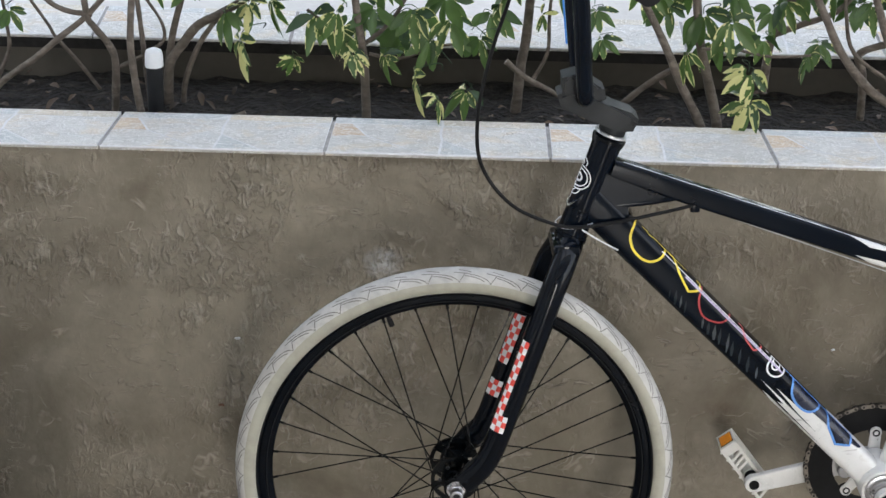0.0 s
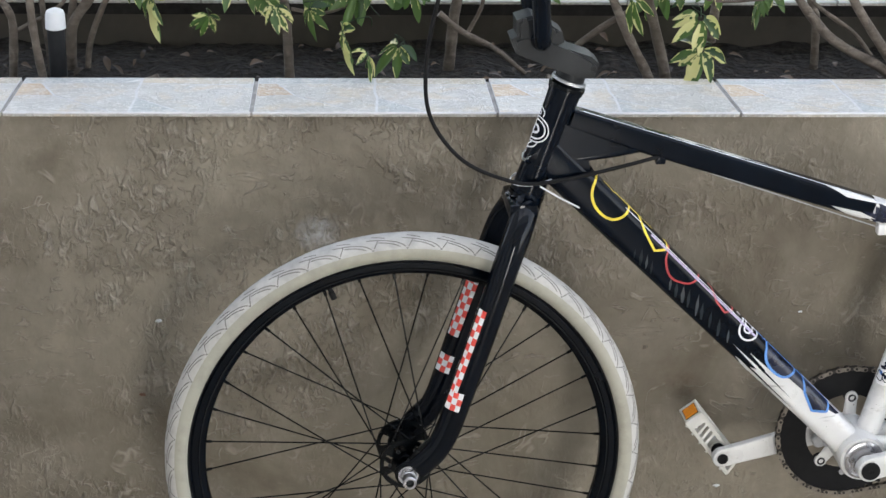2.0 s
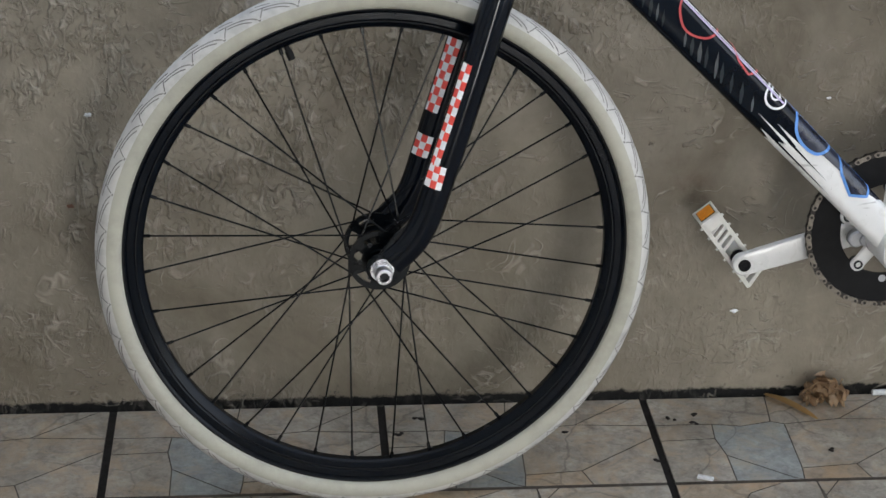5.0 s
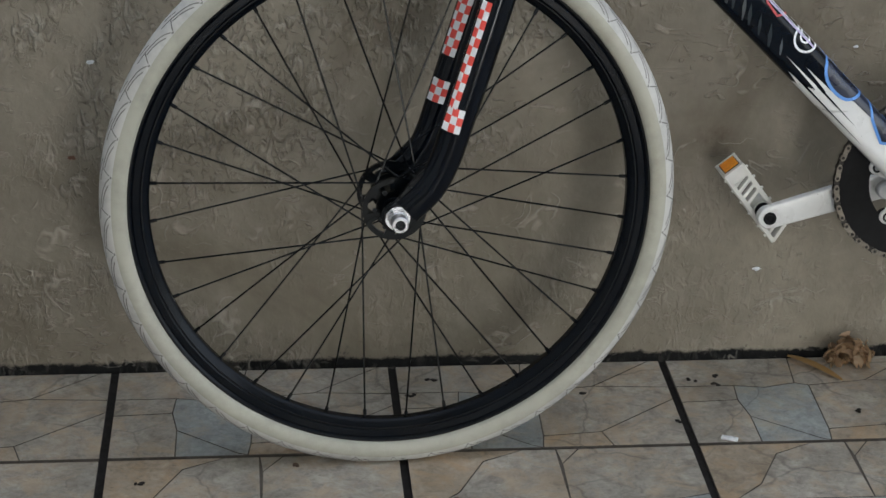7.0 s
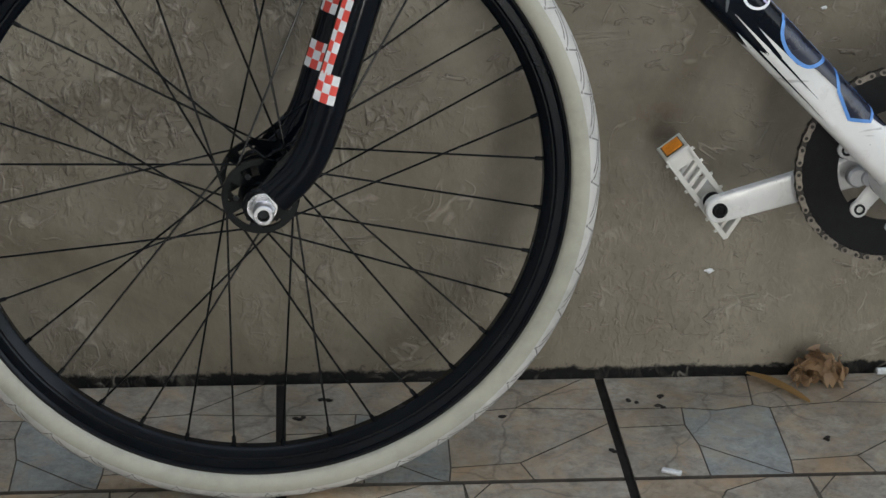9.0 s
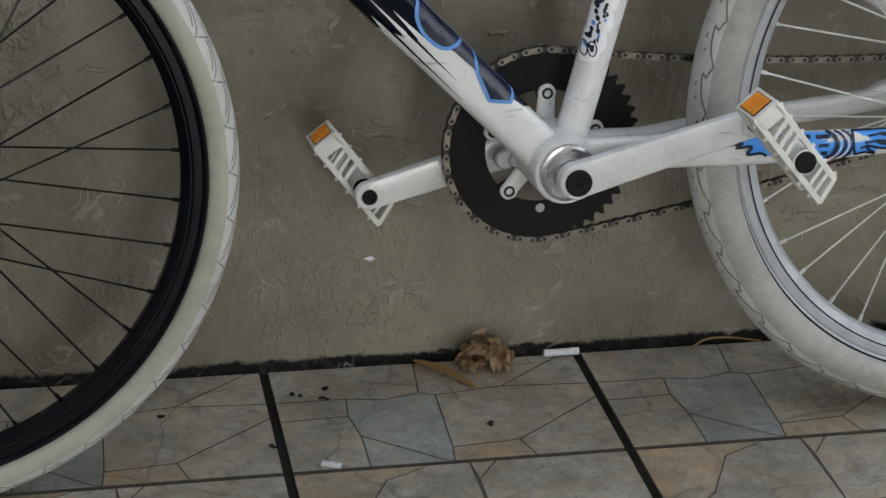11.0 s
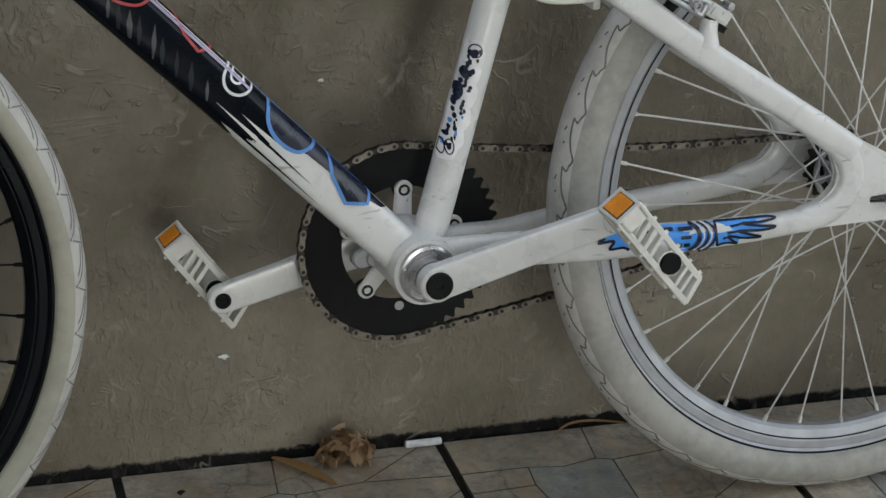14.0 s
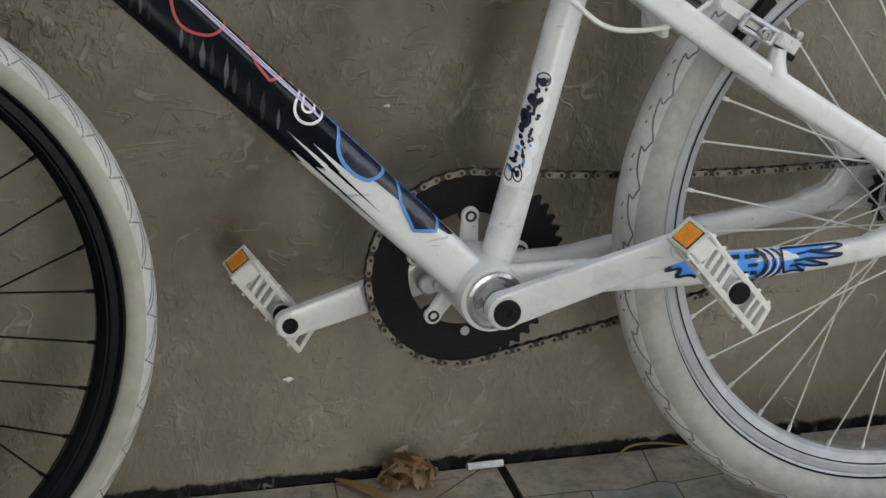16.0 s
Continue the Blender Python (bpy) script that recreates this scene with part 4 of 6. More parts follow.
stroke(DOWN, [(-0.577, 0.104), (-0.574, 0.080), (-0.562, 0.053), (-0.541, 0.050), (-0.534, 0.070)], 0.0034, BLUE, label="blue outline print", sharp=True)
stroke(DOWN, [(-0.636, 0.158), (-0.606, 0.137), (-0.582, 0.127)], 0.0018, SKY_BLUE, label="thin blue pinstripe", sharp=True)
stroke(DOWN, [(-0.577, 0.104), (-0.556, 0.093), (-0.530, 0.078)], 0.0018, SKY_BLUE, label="thin blue pinstripe", sharp=True)
stroke(DOWN, [(-0.640, 0.172), (-0.590, 0.122), (-0.536, 0.073)], 0.0022, SKY_BLUE, label="thin blue pinstripe")
stroke(DOWN, circle_line(-0.656, 0.175, 0.0145), 0.0026, WHITE_PRINT, label="white ring badge")
stroke(DOWN, circle_line(-0.657, 0.177, 0.0066), 0.0022, WHITE_PRINT, label="white ring badge")
stroke(DOWN, [(-0.671, 0.196), (-0.667, 0.203), (-0.660, 0.200)], 0.0024, WHITE_PRINT)
# the paint frays into spikes between black and white
def down_at(along, across):
    """A place on the down tube: the fraction of its length, and from -1 at its lower edge to 1 at its upper."""
    u, w, _ = DOWN.at(along)
    ra = DOWN.radii(along)[0]
    du, dw = DOWN.b[0] - DOWN.a[0], DOWN.b[1] - DOWN.a[1]
    ln = math.hypot(du, dw)
    return u - dw / ln * across * ra, w + du / ln * across * ra


def spike(root, tip, across, half, lean, mat, lift):
    filled(DOWN, dense([down_at(root, across - half), down_at((root * 2 + tip) / 3, across - half * 0.75 + lean * 0.3), down_at(tip, across + lean), down_at((root * 2 + tip) / 3, across + half * 0.75 + lean * 0.3), down_at(root, across + half)], 3), mat, lift, label="frayed paint spike")


for across, tip, half in ((-0.12, 0.655, 0.15), (-0.42, 0.615, 0.10), (-0.60, 0.690, 0.06), (-0.84, 0.640, 0.13)):
    spike(0.750 + 0.08 * across, tip - 0.01, across, half, 0.06, WHITE_PAINT, 0.0006)
for across, tip, half in ((-0.29, 0.845, 0.06), (-0.70, 0.880, 0.05)):
    spike(0.708 + 0.08 * across, tip - 0.05, across, half, -0.05, BLACK_PAINT, 0.0008)
filled(DOWN, dense([down_at(0.74, 0.42), down_at(0.74, 0.97), down_at(0.905, 0.97), down_at(0.895, 0.82), down_at(0.83, 0.55)], 4), NAVY, 0.0007, label="navy print along the upper edge")
# highlight along the upper edge, painted as a violet and a white line
stroke(DOWN, [down_at(0.30, 0.80), down_at(0.48, 0.80), down_at(0.63, 0.80)], 0.0028, VIOLET_GLINT, label="pale violet highlight line painted on the down tube")
stroke(DOWN, [down_at(0.22, 0.86), down_at(0.40, 0.88), down_at(0.62, 0.87)], 0.0012, WHITE_PRINT, label="white highlight line painted beside the violet one")
for line, mat in (([(-0.582, 0.384), (-0.530, 0.365), (-0.490, 0.346), (-0.540, 0.358)], WHITE_PAINT),
                  ([(-0.500, 0.350), (-0.470, 0.336), (-0.448, 0.320), (-0.500, 0.326)], NAVY),
                  ([(-0.560, 0.347), (-0.520, 0.337), (-0.498, 0.326), (-0.530, 0.330)], WHITE_PAINT),
                  ([(-0.516, 0.338), (-0.480, 0.329), (-0.462, 0.318), (-0.500, 0.322)], NAVY)):
    filled(TOP, dense(line, 3), mat, 0.0006, label="frayed paint spike")
# the sky's reflection on the top edge, painted as a thin line
stroke(TOP, [(-0.888, 0.4865), (-0.700, 0.4262), (-0.500, 0.3612), (-0.410, 0.330)], 0.0017, WHITE_PRINT, label="pale sky highlight painted along the top tube")
# broad painted reflections low on the tube, each leaning out of the lower edge
for u0, w0, ln, wide, mat in ((-0.817, 0.282, 0.012, 0.0020, GLEAM), (-0.809, 0.272, 0.020, 0.0050, GLEAM), (-0.801, 0.267, 0.017, 0.0026, PALE_GLEAM), (-0.794, 0.260, 0.016, 0.0030, GLEAM),
                              (-0.768, 0.236, 0.016, 0.0034, PALE_GLEAM), (-0.760, 0.226, 0.019, 0.0055, GLEAM), (-0.751, 0.218, 0.020, 0.0066, PALE_GLEAM), (-0.743, 0.211, 0.022, 0.0040, GLEAM),
                              (-0.731, 0.198, 0.026, 0.0026, PALE_GLEAM), (-0.724, 0.193, 0.020, 0.0050, GLEAM), (-0.712, 0.181, 0.020, 0.0036, GLEAM), (-0.700, 0.168, 0.022, 0.0050, GLEAM), (-0.686, 0.158, 0.016, 0.0030, PALE_GLEAM)):
    ln, wide = ln * 1.2, wide * 0.55
    filled(DOWN, dense([(u0, w0), (u0 - wide * 0.3, w0 + ln * 0.5), (u0 + ln * 0.10, w0 + ln), (u0 + ln * 0.10 + wide * 0.5, w0 + ln * 0.45), (u0 + wide * 0.8, w0 - wide * 0.4)], 2), mat, 0.0007, label="grey feathered gleam painted on the down tube")
HEADT = Tube((*HEAD_TOP, 0), (*HEAD_LOW, 0), (0.0208, 0.0208), (0.0210, 0.0210))
for r, wd in ((0.0166, 0.0017), (0.0126, 0.0019), (0.0058, 0.0030)):
    stroke(HEADT, circle_line(-0.9510, 0.4590, r), wd, WHITE_PRINT, label="white ring badge")
for r in (0.0086, 0.0056):
    stroke(HEADT, [(-0.9470 + r * math.cos(a), 0.4800 + r * math.sin(a)) for a in [radians(-40 + 22 * i) for i in range(11)]], 0.0016, WHITE_PRINT, label="white scroll over the ring badge")
for off in (0.0, 0.0055):
    stroke(HEADT, [(-0.952 + off, 0.4435), (-0.957 + off, 0.4365), (-0.963 + off, 0.4335), (-0.969 + off, 0.4300)], 0.0016, WHITE_PRINT, label="white scroll under the ring badge")
# sticker on the seat tube, winged print on the chainstay


def on_seat(du, w):
    w = 0.140 + (w - 0.1435) * 1.12
    return SEAT.at((w + 0.016) / 0.364)[0] + du - 0.0036, w


def blot(du, w, wide, tall, mat, lift, label, seed):
    rng = random.Random(seed)
    u, w = on_seat(du, w)
    filled(SEAT, [(u + 1.45 * wide * (0.9 + 0.2 * rng.random()) * math.cos(a), w + 1.45 * tall * (0.9 + 0.2 * rng.random()) * math.sin(a)) for a in [2 * math.pi * i / 12 for i in range(12)]], mat, lift, label=label)


for n, (du, w, wide, tall) in enumerate(((-0.0048, 0.1790, 0.0066, 0.0090), (-0.0062, 0.1650, 0.0080, 0.0100), (-0.0058, 0.1480, 0.0086, 0.0110), (-0.0060, 0.1300, 0.0088, 0.0120), (-0.0072, 0.1110, 0.0086, 0.0110), (-0.0080, 0.1010, 0.0074, 0.0070))):
    blot(du, w, wide, tall, STICKER_WHITE, 0.0006, "white sticker backing", 40 + n)
fleck = random.Random(5)
for n in range(46):
    w = 0.102 + 0.080 * (n + fleck.random()) / 46
    du = -0.0062 + 0.0052 * fleck.uniform(-1, 1) - (0.002 if w < 0.125 else 0)
    blot(du, w, fleck.uniform(0.0006, 0.0016), fleck.uniform(0.0009, 0.0022), (NAVY, NAVY, NAVY, BLUE)[fleck.randint(0, 3)] if w < 0.13 else NAVY, 0.0008 + 0.00002 * n, "small dark sticker fleck", 60 + n)
for n, (du, w, wide, tall) in enumerate(((-0.0085, 0.1640, 0.0020, 0.0040), (-0.0092, 0.1500, 0.0022, 0.0052), (-0.0046, 0.1800, 0.0020, 0.0022))):
    blot(du, w, wide, tall, NAVY, 0.0019, "dark sticker patch", 120 + n)
for du, w, wide, tall in ((-0.0046, 0.1815, 0.0050, 0.0058), (-0.0115, 0.1035, 0.0024, 0.0070), (-0.0052, 0.1030, 0.0034, 0.0068)):
    u, w = on_seat(du, w)
    stroke(SEAT, [(u + wide * math.cos(a), w + tall * math.sin(a)) for a in [2 * math.pi * i / 12 for i in range(13)]], 0.0013, NAVY, label="dark looped sticker line")


class Stay:
    """The near chainstay's outer face, for print."""

    def on(self, u, w, lift=0.0006):
        s = (u + 0.47) / 0.41
        k = 0.034 + (0.0665 - 0.034) * min(1, max(0, (u + 0.43) / 0.33)) ** 0.62
        c, ra, rb = 0.0008 + 0.0065 * max(0, (u + 0.24) / 0.14) ** 1.5, 0.0160 - 0.0065 * max(0, s - 0.35) / 0.65, 0.0105
        off = max(-0.97, min(0.97, (w - c) / ra))
        h = (1 - abs(off) ** 2.78) ** 0.36
        nor = Vector((0, -h / rb, off / ra)).normalized()
        return P(u, c + off * ra, k + rb * h) + nor * (lift + 0.0008), nor


STAY = Stay()
flame = [(-0.2125, -0.0060), (-0.2140, 0.0150), (-0.2000, 0.0165), (-0.1790, 0.0160), (-0.1530, 0.0145), (-0.1690, 0.0120), (-0.1881, 0.0118), (-0.1700, 0.0090), (-0.1542, 0.0077), (-0.1680, 0.0052), (-0.1917, 0.0059), (-0.1790, 0.0020), (-0.1685, -0.0006), (-0.1850, -0.0008), (-0.2015, 0.0019), (-0.1970, -0.0025), (-0.1920, -0.0054), (-0.2030, -0.0040)]
filled(STAY, dense(flame, 2), SKY_BLUE, 0.0004, label="sky blue winged print")
stroke(STAY, flame + flame[:1], 0.0026, NAVY)
for line in ([(-0.186, 0.0118), (-0.200, 0.0100)], [(-0.190, 0.0059), (-0.203, 0.0045)], [(-0.200, 0.0015), (-0.207, 0.0000)]):
    stroke(STAY, line, 0.0022, NAVY)
panel = [(-0.2145, -0.0070), (-0.2145, 0.0155), (-0.2400, 0.0160), (-0.2700, 0.0150), (-0.3000, 0.0145), (-0.3000, -0.0040), (-0.2700, -0.0090), (-0.2400, -0.0100)]
filled(STAY, dense(panel, 3), SKY_BLUE, 0.0003, label="sky blue print panel")
tail = [(-0.3000, 0.0145), (-0.3196, 0.0150), (-0.3396, 0.0068), (-0.3240, 0.0085), (-0.3304, 0.0041), (-0.3150, 0.0050), (-0.3190, -0.0020), (-0.3061, -0.0014), (-0.3000, -0.0040)]
filled(STAY, dense(tail, 2), SKY_BLUE, 0.0004, label="sky blue winged print")
stroke(STAY, tail, 0.0028, NAVY)
for u, mat, wd in ((-0.2165, NAVY, 0.0026), (-0.2205, WHITE_PRINT, 0.0016), (-0.2240, NAVY, 0.0024), (-0.2280, WHITE_PRINT, 0.0012), (-0.2325, NAVY, 0.0044)):
    stroke(STAY, [(u - 0.008, 0.0150), (u - 0.001, 0.0110), (u + 0.002, 0.0030), (u - 0.002, -0.0050), (u - 0.008, -0.0085)], wd, mat)
for u, w, ln, wd in ((-0.2450, 0.0110, 0.014, 0.0042), (-0.2650, 0.0115, 0.016, 0.0042), (-0.2840, 0.0105, 0.014, 0.0042), (-0.2440, 0.0035, 0.010, 0.0034), (-0.2430, -0.0035, 0.006, 0.0042), (-0.2510, -0.0035, 0.006, 0.0042), (-0.2590, -0.0035, 0.006, 0.0042), (-0.2670, -0.0035, 0.006, 0.0042), (-0.2900, -0.0010, 0.012, 0.0030)):
    stroke(STAY, [(u - ln / 2, w), (u + ln / 2, w)], wd, NAVY, label="dark bar of unreadable print")

# ---- fork ----
bm = bmesh.new()
sweep(bm, [low + axis * 0.001, low + axis * 0.006, low + axis * 0.0065, low + axis * 0.016], [0.0235, 0.0235, 0.0195, 0.0215], 28)
box(bm, P(-0.985, 0.345, 0.040), P(-0.945, 0.368, -0.040), 0.010)
fork = part("fork", bm, FORK_PAINT, bicycle, "black unicrown fork with checkered stickers")
LEG = [(-0.956, 0.362, 0.012), (-0.964, 0.350, 0.030), (-0.974, 0.328, 0.046), (-0.986, 0.298, 0.054), (-1.008, 0.226, 0.0575), (-1.029, 0.158, 0.0580), (-1.049, 0.094, 0.0575), (-1.061, 0.058, 0.0565), (-1.076, 0.030, 0.0560), (-1.100, 0.006, 0.0560)]
leg_path = smooth_path(LEG, 5)


def leg_radius(i, n=len(leg_path)):
    s = i / (n - 1)
    return (0.0180 - 0.0015 * s, 0.0155 - 0.004 * max(0, s - 0.55) / 0.45)


for s in (1, -1):
    bm = bmesh.new()
    sweep(bm, [P(p.x, p.y, p.z * s) for p in leg_path], [leg_radius(i) for i in range(len(leg_path))], 24)
    part("fork_leg", bm, FORK_PAINT, fork)
    bm = bmesh.new()
    disc(bm, FRONT, 0.0175, *sorted((s * 0.0515, s * 0.0600)), 28, 0.002)
    slab(bm, [(-1.119, 0.010), (-1.100, 0.034), (-1.062, 0.072), (-1.048, 0.060), (-1.070, 0.020), (-1.098, -0.016)], *sorted((s * 0.0530, s * 0.0590)), 0.0015)
    part("dropout", bm, BLACK_ALLOY, fork)


def leg_frame(w, s):
    """The leg's middle, its direction across, and radii at a height."""
    i = min(range(len(leg_path) - 1), key=lambda n: abs(leg_path[n].y - w))
    a, b = leg_path[i], leg_path[i + 1]
    t = (w - a.y) / (b.y - a.y)
    c = a.lerp(b, t)
    return c, leg_radius(i)


def checks(rows, cols, w_top, w_low, o_top, o_low, width, s):
    """A checkered strip wrapped on a fork leg; o: offset across the leg."""
    bm = bmesh.new()
    grid = []
    for i in range(rows + 1):
        f = i / rows
        w = w_top + (w_low - w_top) * f
        c, (ra, rb) = leg_frame(w, s)
        line = []
        for j in range(cols * 2 + 1):
            off = o_top + (o_low - o_top) * f + width * (j / (cols * 2) - 0.5)
            off = max(-0.95, min(0.95, off / ra))
            line.append(bm.verts.new(P(c.x + off * (ra + 0.0006) * 0.95, c.y - off * ra * 0.3, c.z * s + (rb + 0.0007) * math.sqrt(1 - off * off))))
        grid.append(line)
    for i in range(rows):
        for j in range(cols * 2):
            f = bm.faces.new((grid[i][j], grid[i][j + 1], grid[i + 1][j + 1], grid[i + 1][j]))
            f.material_index = (i + j // 2) % 2
    return part("sticker", bm, [STICKER_WHITE, STICKER_RED], fork, "red and white checkered sticker")


checks(12, 2, 0.2330, 0.1190, -0.0128, -0.0135, 0.0098, 1)
checks(3, 3, 0.1205, 0.0950, -0.0092, -0.0078, 0.0185, 1)
checks(9, 3, 0.2320, 0.1460, -0.0105, -0.0120, 0.0165, -1)
checks(3, 3, 0.1190, 0.0940, -0.0085, -0.0085, 0.0190, -1)

# headset, stem, bars
bm = bmesh.new()
sweep(bm, [top - axis * 0.0005, top - axis * 0.005, top - axis * 0.006, top - axis * 0.009], [0.0235, 0.0235, 0.0215, 0.0195], 32)
part("headset", bm, BLACK_ALLOY, bicycle, "black headset cup")
bm = bmesh.new()
sweep(bm, [top - axis * 0.0092, top - axis * 0.0125], [0.0228, 0.0222], 32)
part("headset_ring", bm, SILVER, bicycle, "scuffed bright headset ring")
bm = bmesh.new()
sweep(bm, [top - axis * 0.0125, top - axis * 0.050], 0.0185, 28)
slab(bm, [(-0.9850, 0.5780), (-0.9785, 0.5600), (-0.9405, 0.5445), (-0.8983, 0.5265), (-0.8800, 0.5275), (-0.8735, 0.5450), (-0.8840, 0.5540), (-0.9150, 0.5650), (-0.9420, 0.5760), (-0.9680, 0.5860)], -0.0235, 0.0235, 0.005)
stem = part("stem", bm, GUNMETAL, bicycle, "dark grey forged block stem")
bm = bmesh.new()
slab(bm, [(-0.9790, 0.6020), (-0.9770, 0.5740), (-0.9410, 0.5640), (-0.9185, 0.5730), (-0.9215, 0.5860), (-0.9420, 0.5990), (-0.9600, 0.6080)], -0.0215, 0.0215, 0.004)
part("face_plate", bm, GUNMETAL, stem)
for u, w in ((-0.8815, 0.5400),):
    bm = bmesh.new()
    lathe(bm, [(0.0046, 0.0230), (0.0046, 0.0252), (0.0030, 0.0252), (0.0030, 0.0225), (0.0, 0.0225)], (u, w), 14, closed=False)
    part("bolt", bm, GUNMETAL, stem)
for u, w in ((-0.9270, 0.5860), (-0.9690, 0.6030)):
    bm = bmesh.new()
    disc(bm, (u, w), 0.0030, 0.0205, 0.0235, 10)
    part("bolt", bm, GUNMETAL, stem)
bm = bmesh.new()
for s in (1, -1):
    bar = smooth_path([(-0.950, 0.578, 0.0), (-0.950, 0.578, 0.026 * s), (-0.950, 0.586, 0.044 * s), (-0.954, 0.620, 0.054 * s), (-0.962, 0.700, 0.074 * s), (-0.968, 0.760, 0.090 * s), (-0.966, 0.788, 0.115 * s), (-0.950, 0.797, 0.170 * s), (-0.910, 0.800, 0.310 * s)], 6)
    sweep(bm, [P(*p) for p in bar], 0.0115, 20, lat=Vector((1, 0, 0.2)))
sweep(bm, [P(-0.9635, 0.715, 0.078), P(-0.9635, 0.715, -0.078)], 0.008, 14, lat=Vector((1, 0, 0.2)))
handlebar = part("handlebar", bm, BLACK_PAINT, bicycle, "black riser handlebar with a cross brace")
for s in (1, -1):
    bm = bmesh.new()
    sweep(bm, [P(-0.944, 0.7975, 0.190 * s), P(-0.909, 0.800, 0.312 * s)], [0.0155, 0.0155], 20, lat=Vector((1, 0, 0.2)))
    part("grip", bm, BLACK_PLASTIC, handlebar)
bm = bmesh.new()
pts = [P(-0.9560 - (w - 0.62) * 0.10 - 0.0113, w, -(0.054 + (w - 0.62) * 0.25) + 0.003) for w in (0.628, 0.66, 0.70, 0.74)]
ribbon(bm, pts, 0.0045, Vector((-0.8, -0.5, 0.1)).normalized())
part("stripe", bm, SKY_BLUE, handlebar, "sky blue stripe on the bar")

# brake cable loop, zip tie, wires
bm = bmesh.new()
loop = smooth_path([(-0.962, 0.770, 0.095), (-1.010, 0.775, 0.085), (-1.046, 0.745, 0.065), (-1.060, 0.702, 0.050), (-1.080, 0.630, 0.045), (-1.092, 0.552, 0.042), (-1.085, 0.485, 0.040), (-1.044, 0.428, 0.036), (-0.985, 0.398, 0.032), (-0.945, 0.3915, 0.0275), (-0.884, 0.4005, 0.024), (-0.830, 0.4115, 0.020), (-0.790, 0.4185, 0.012)], 6)
sweep(bm, [P(*p) for p in loop], 0.0026, 10)
part("brake_cable", bm, BLACK_PLASTIC, bicycle, "black brake cable housing in a loose loop")
bm = bmesh.new()
box(bm, P(-0.794, 0.4080, 0.014), P(-0.781, 0.4215, 0.002), 0.002)
part("cable_stop", bm, BLACK_PAINT, frame_part)
bm = bmesh.new()
sweep(bm, [P(-0.784, 0.416, 0.009), P(-0.490, 0.312, 0.010)], 0.0009, 6)
part("brake_wire", bm, SILVER, bicycle, "bare brake wire under the top tube")
bm = bmesh.new()
box(bm, P(-0.494, 0.3035, 0.017), P(-0.474, 0.3185, 0.003), 0.002)
part("cable_stop", bm, WHITE_PAINT, frame_part)
bm = bmesh.new()
rear_line = smooth_path([(-0.484, 0.310, 0.012), (-0.450, 0.280, 0.020), (-0.418, 0.2555, 0.024), (-0.390, 0.233, 0.026), (-0.362, 0.2265, 0.030), (-0.324, 0.2320, 0.038), (-0.288, 0.252, 0.040)], 6)
sweep(bm, [P(*p) for p in rear_line], 0.0025, 10)
part("brake_cable", bm, WHITE_PLASTIC, bicycle, "white brake cable housing to the rear brake")
bm = bmesh.new()
tie = [low - axis * (0.020 + 0.012 * math.cos(a)) + (axis.cross(Vector((0, 1, 0))) * math.cos(a) + Vector((0, 1, 0)) * math.sin(a)) * 0.0262 for a in [2 * math.pi * i / 24 for i in range(24)]]
sweep(bm, tie, [(0.0006, 0.0022)] * 24, 6, closed=True, lat=axis)
tail = smooth_path([(-0.944, 0.387, 0.026), (-0.918, 0.372, 0.030), (-0.893, 0.3585, 0.030)], 5)
sweep(bm, [P(*p) for p in tail], [(0.0011, 0.0004)] * len(tail), 6)
part("zip_tie", bm, WHITE_PRINT, bicycle, "white zip tie holding the cable to the head tube")

# ---- cranks, chain, pedals ----
CRANK = 16.3
ca, sa = math.cos(radians(CRANK)), math.sin(radians(CRANK))


def crank_point(along, across):
    return (BB[0] + along * ca - across * sa, BB[1] + along * sa + across * ca)


bm = bmesh.new()
lathe(bm, [(0.0275, 0.0368), (0.0275, 0.0415), (0.0245, 0.0425), (0.0245, 0.0400), (0.020, 0.0400), (0.020, 0.0440), (0.0165, 0.0440), (0.0165, 0.052), (0.012, 0.052), (0.012, 0.0368)], BB, 48)
part("bottom_bracket_cup", bm, CHROME, bicycle, "bright ringed bottom bracket cup")
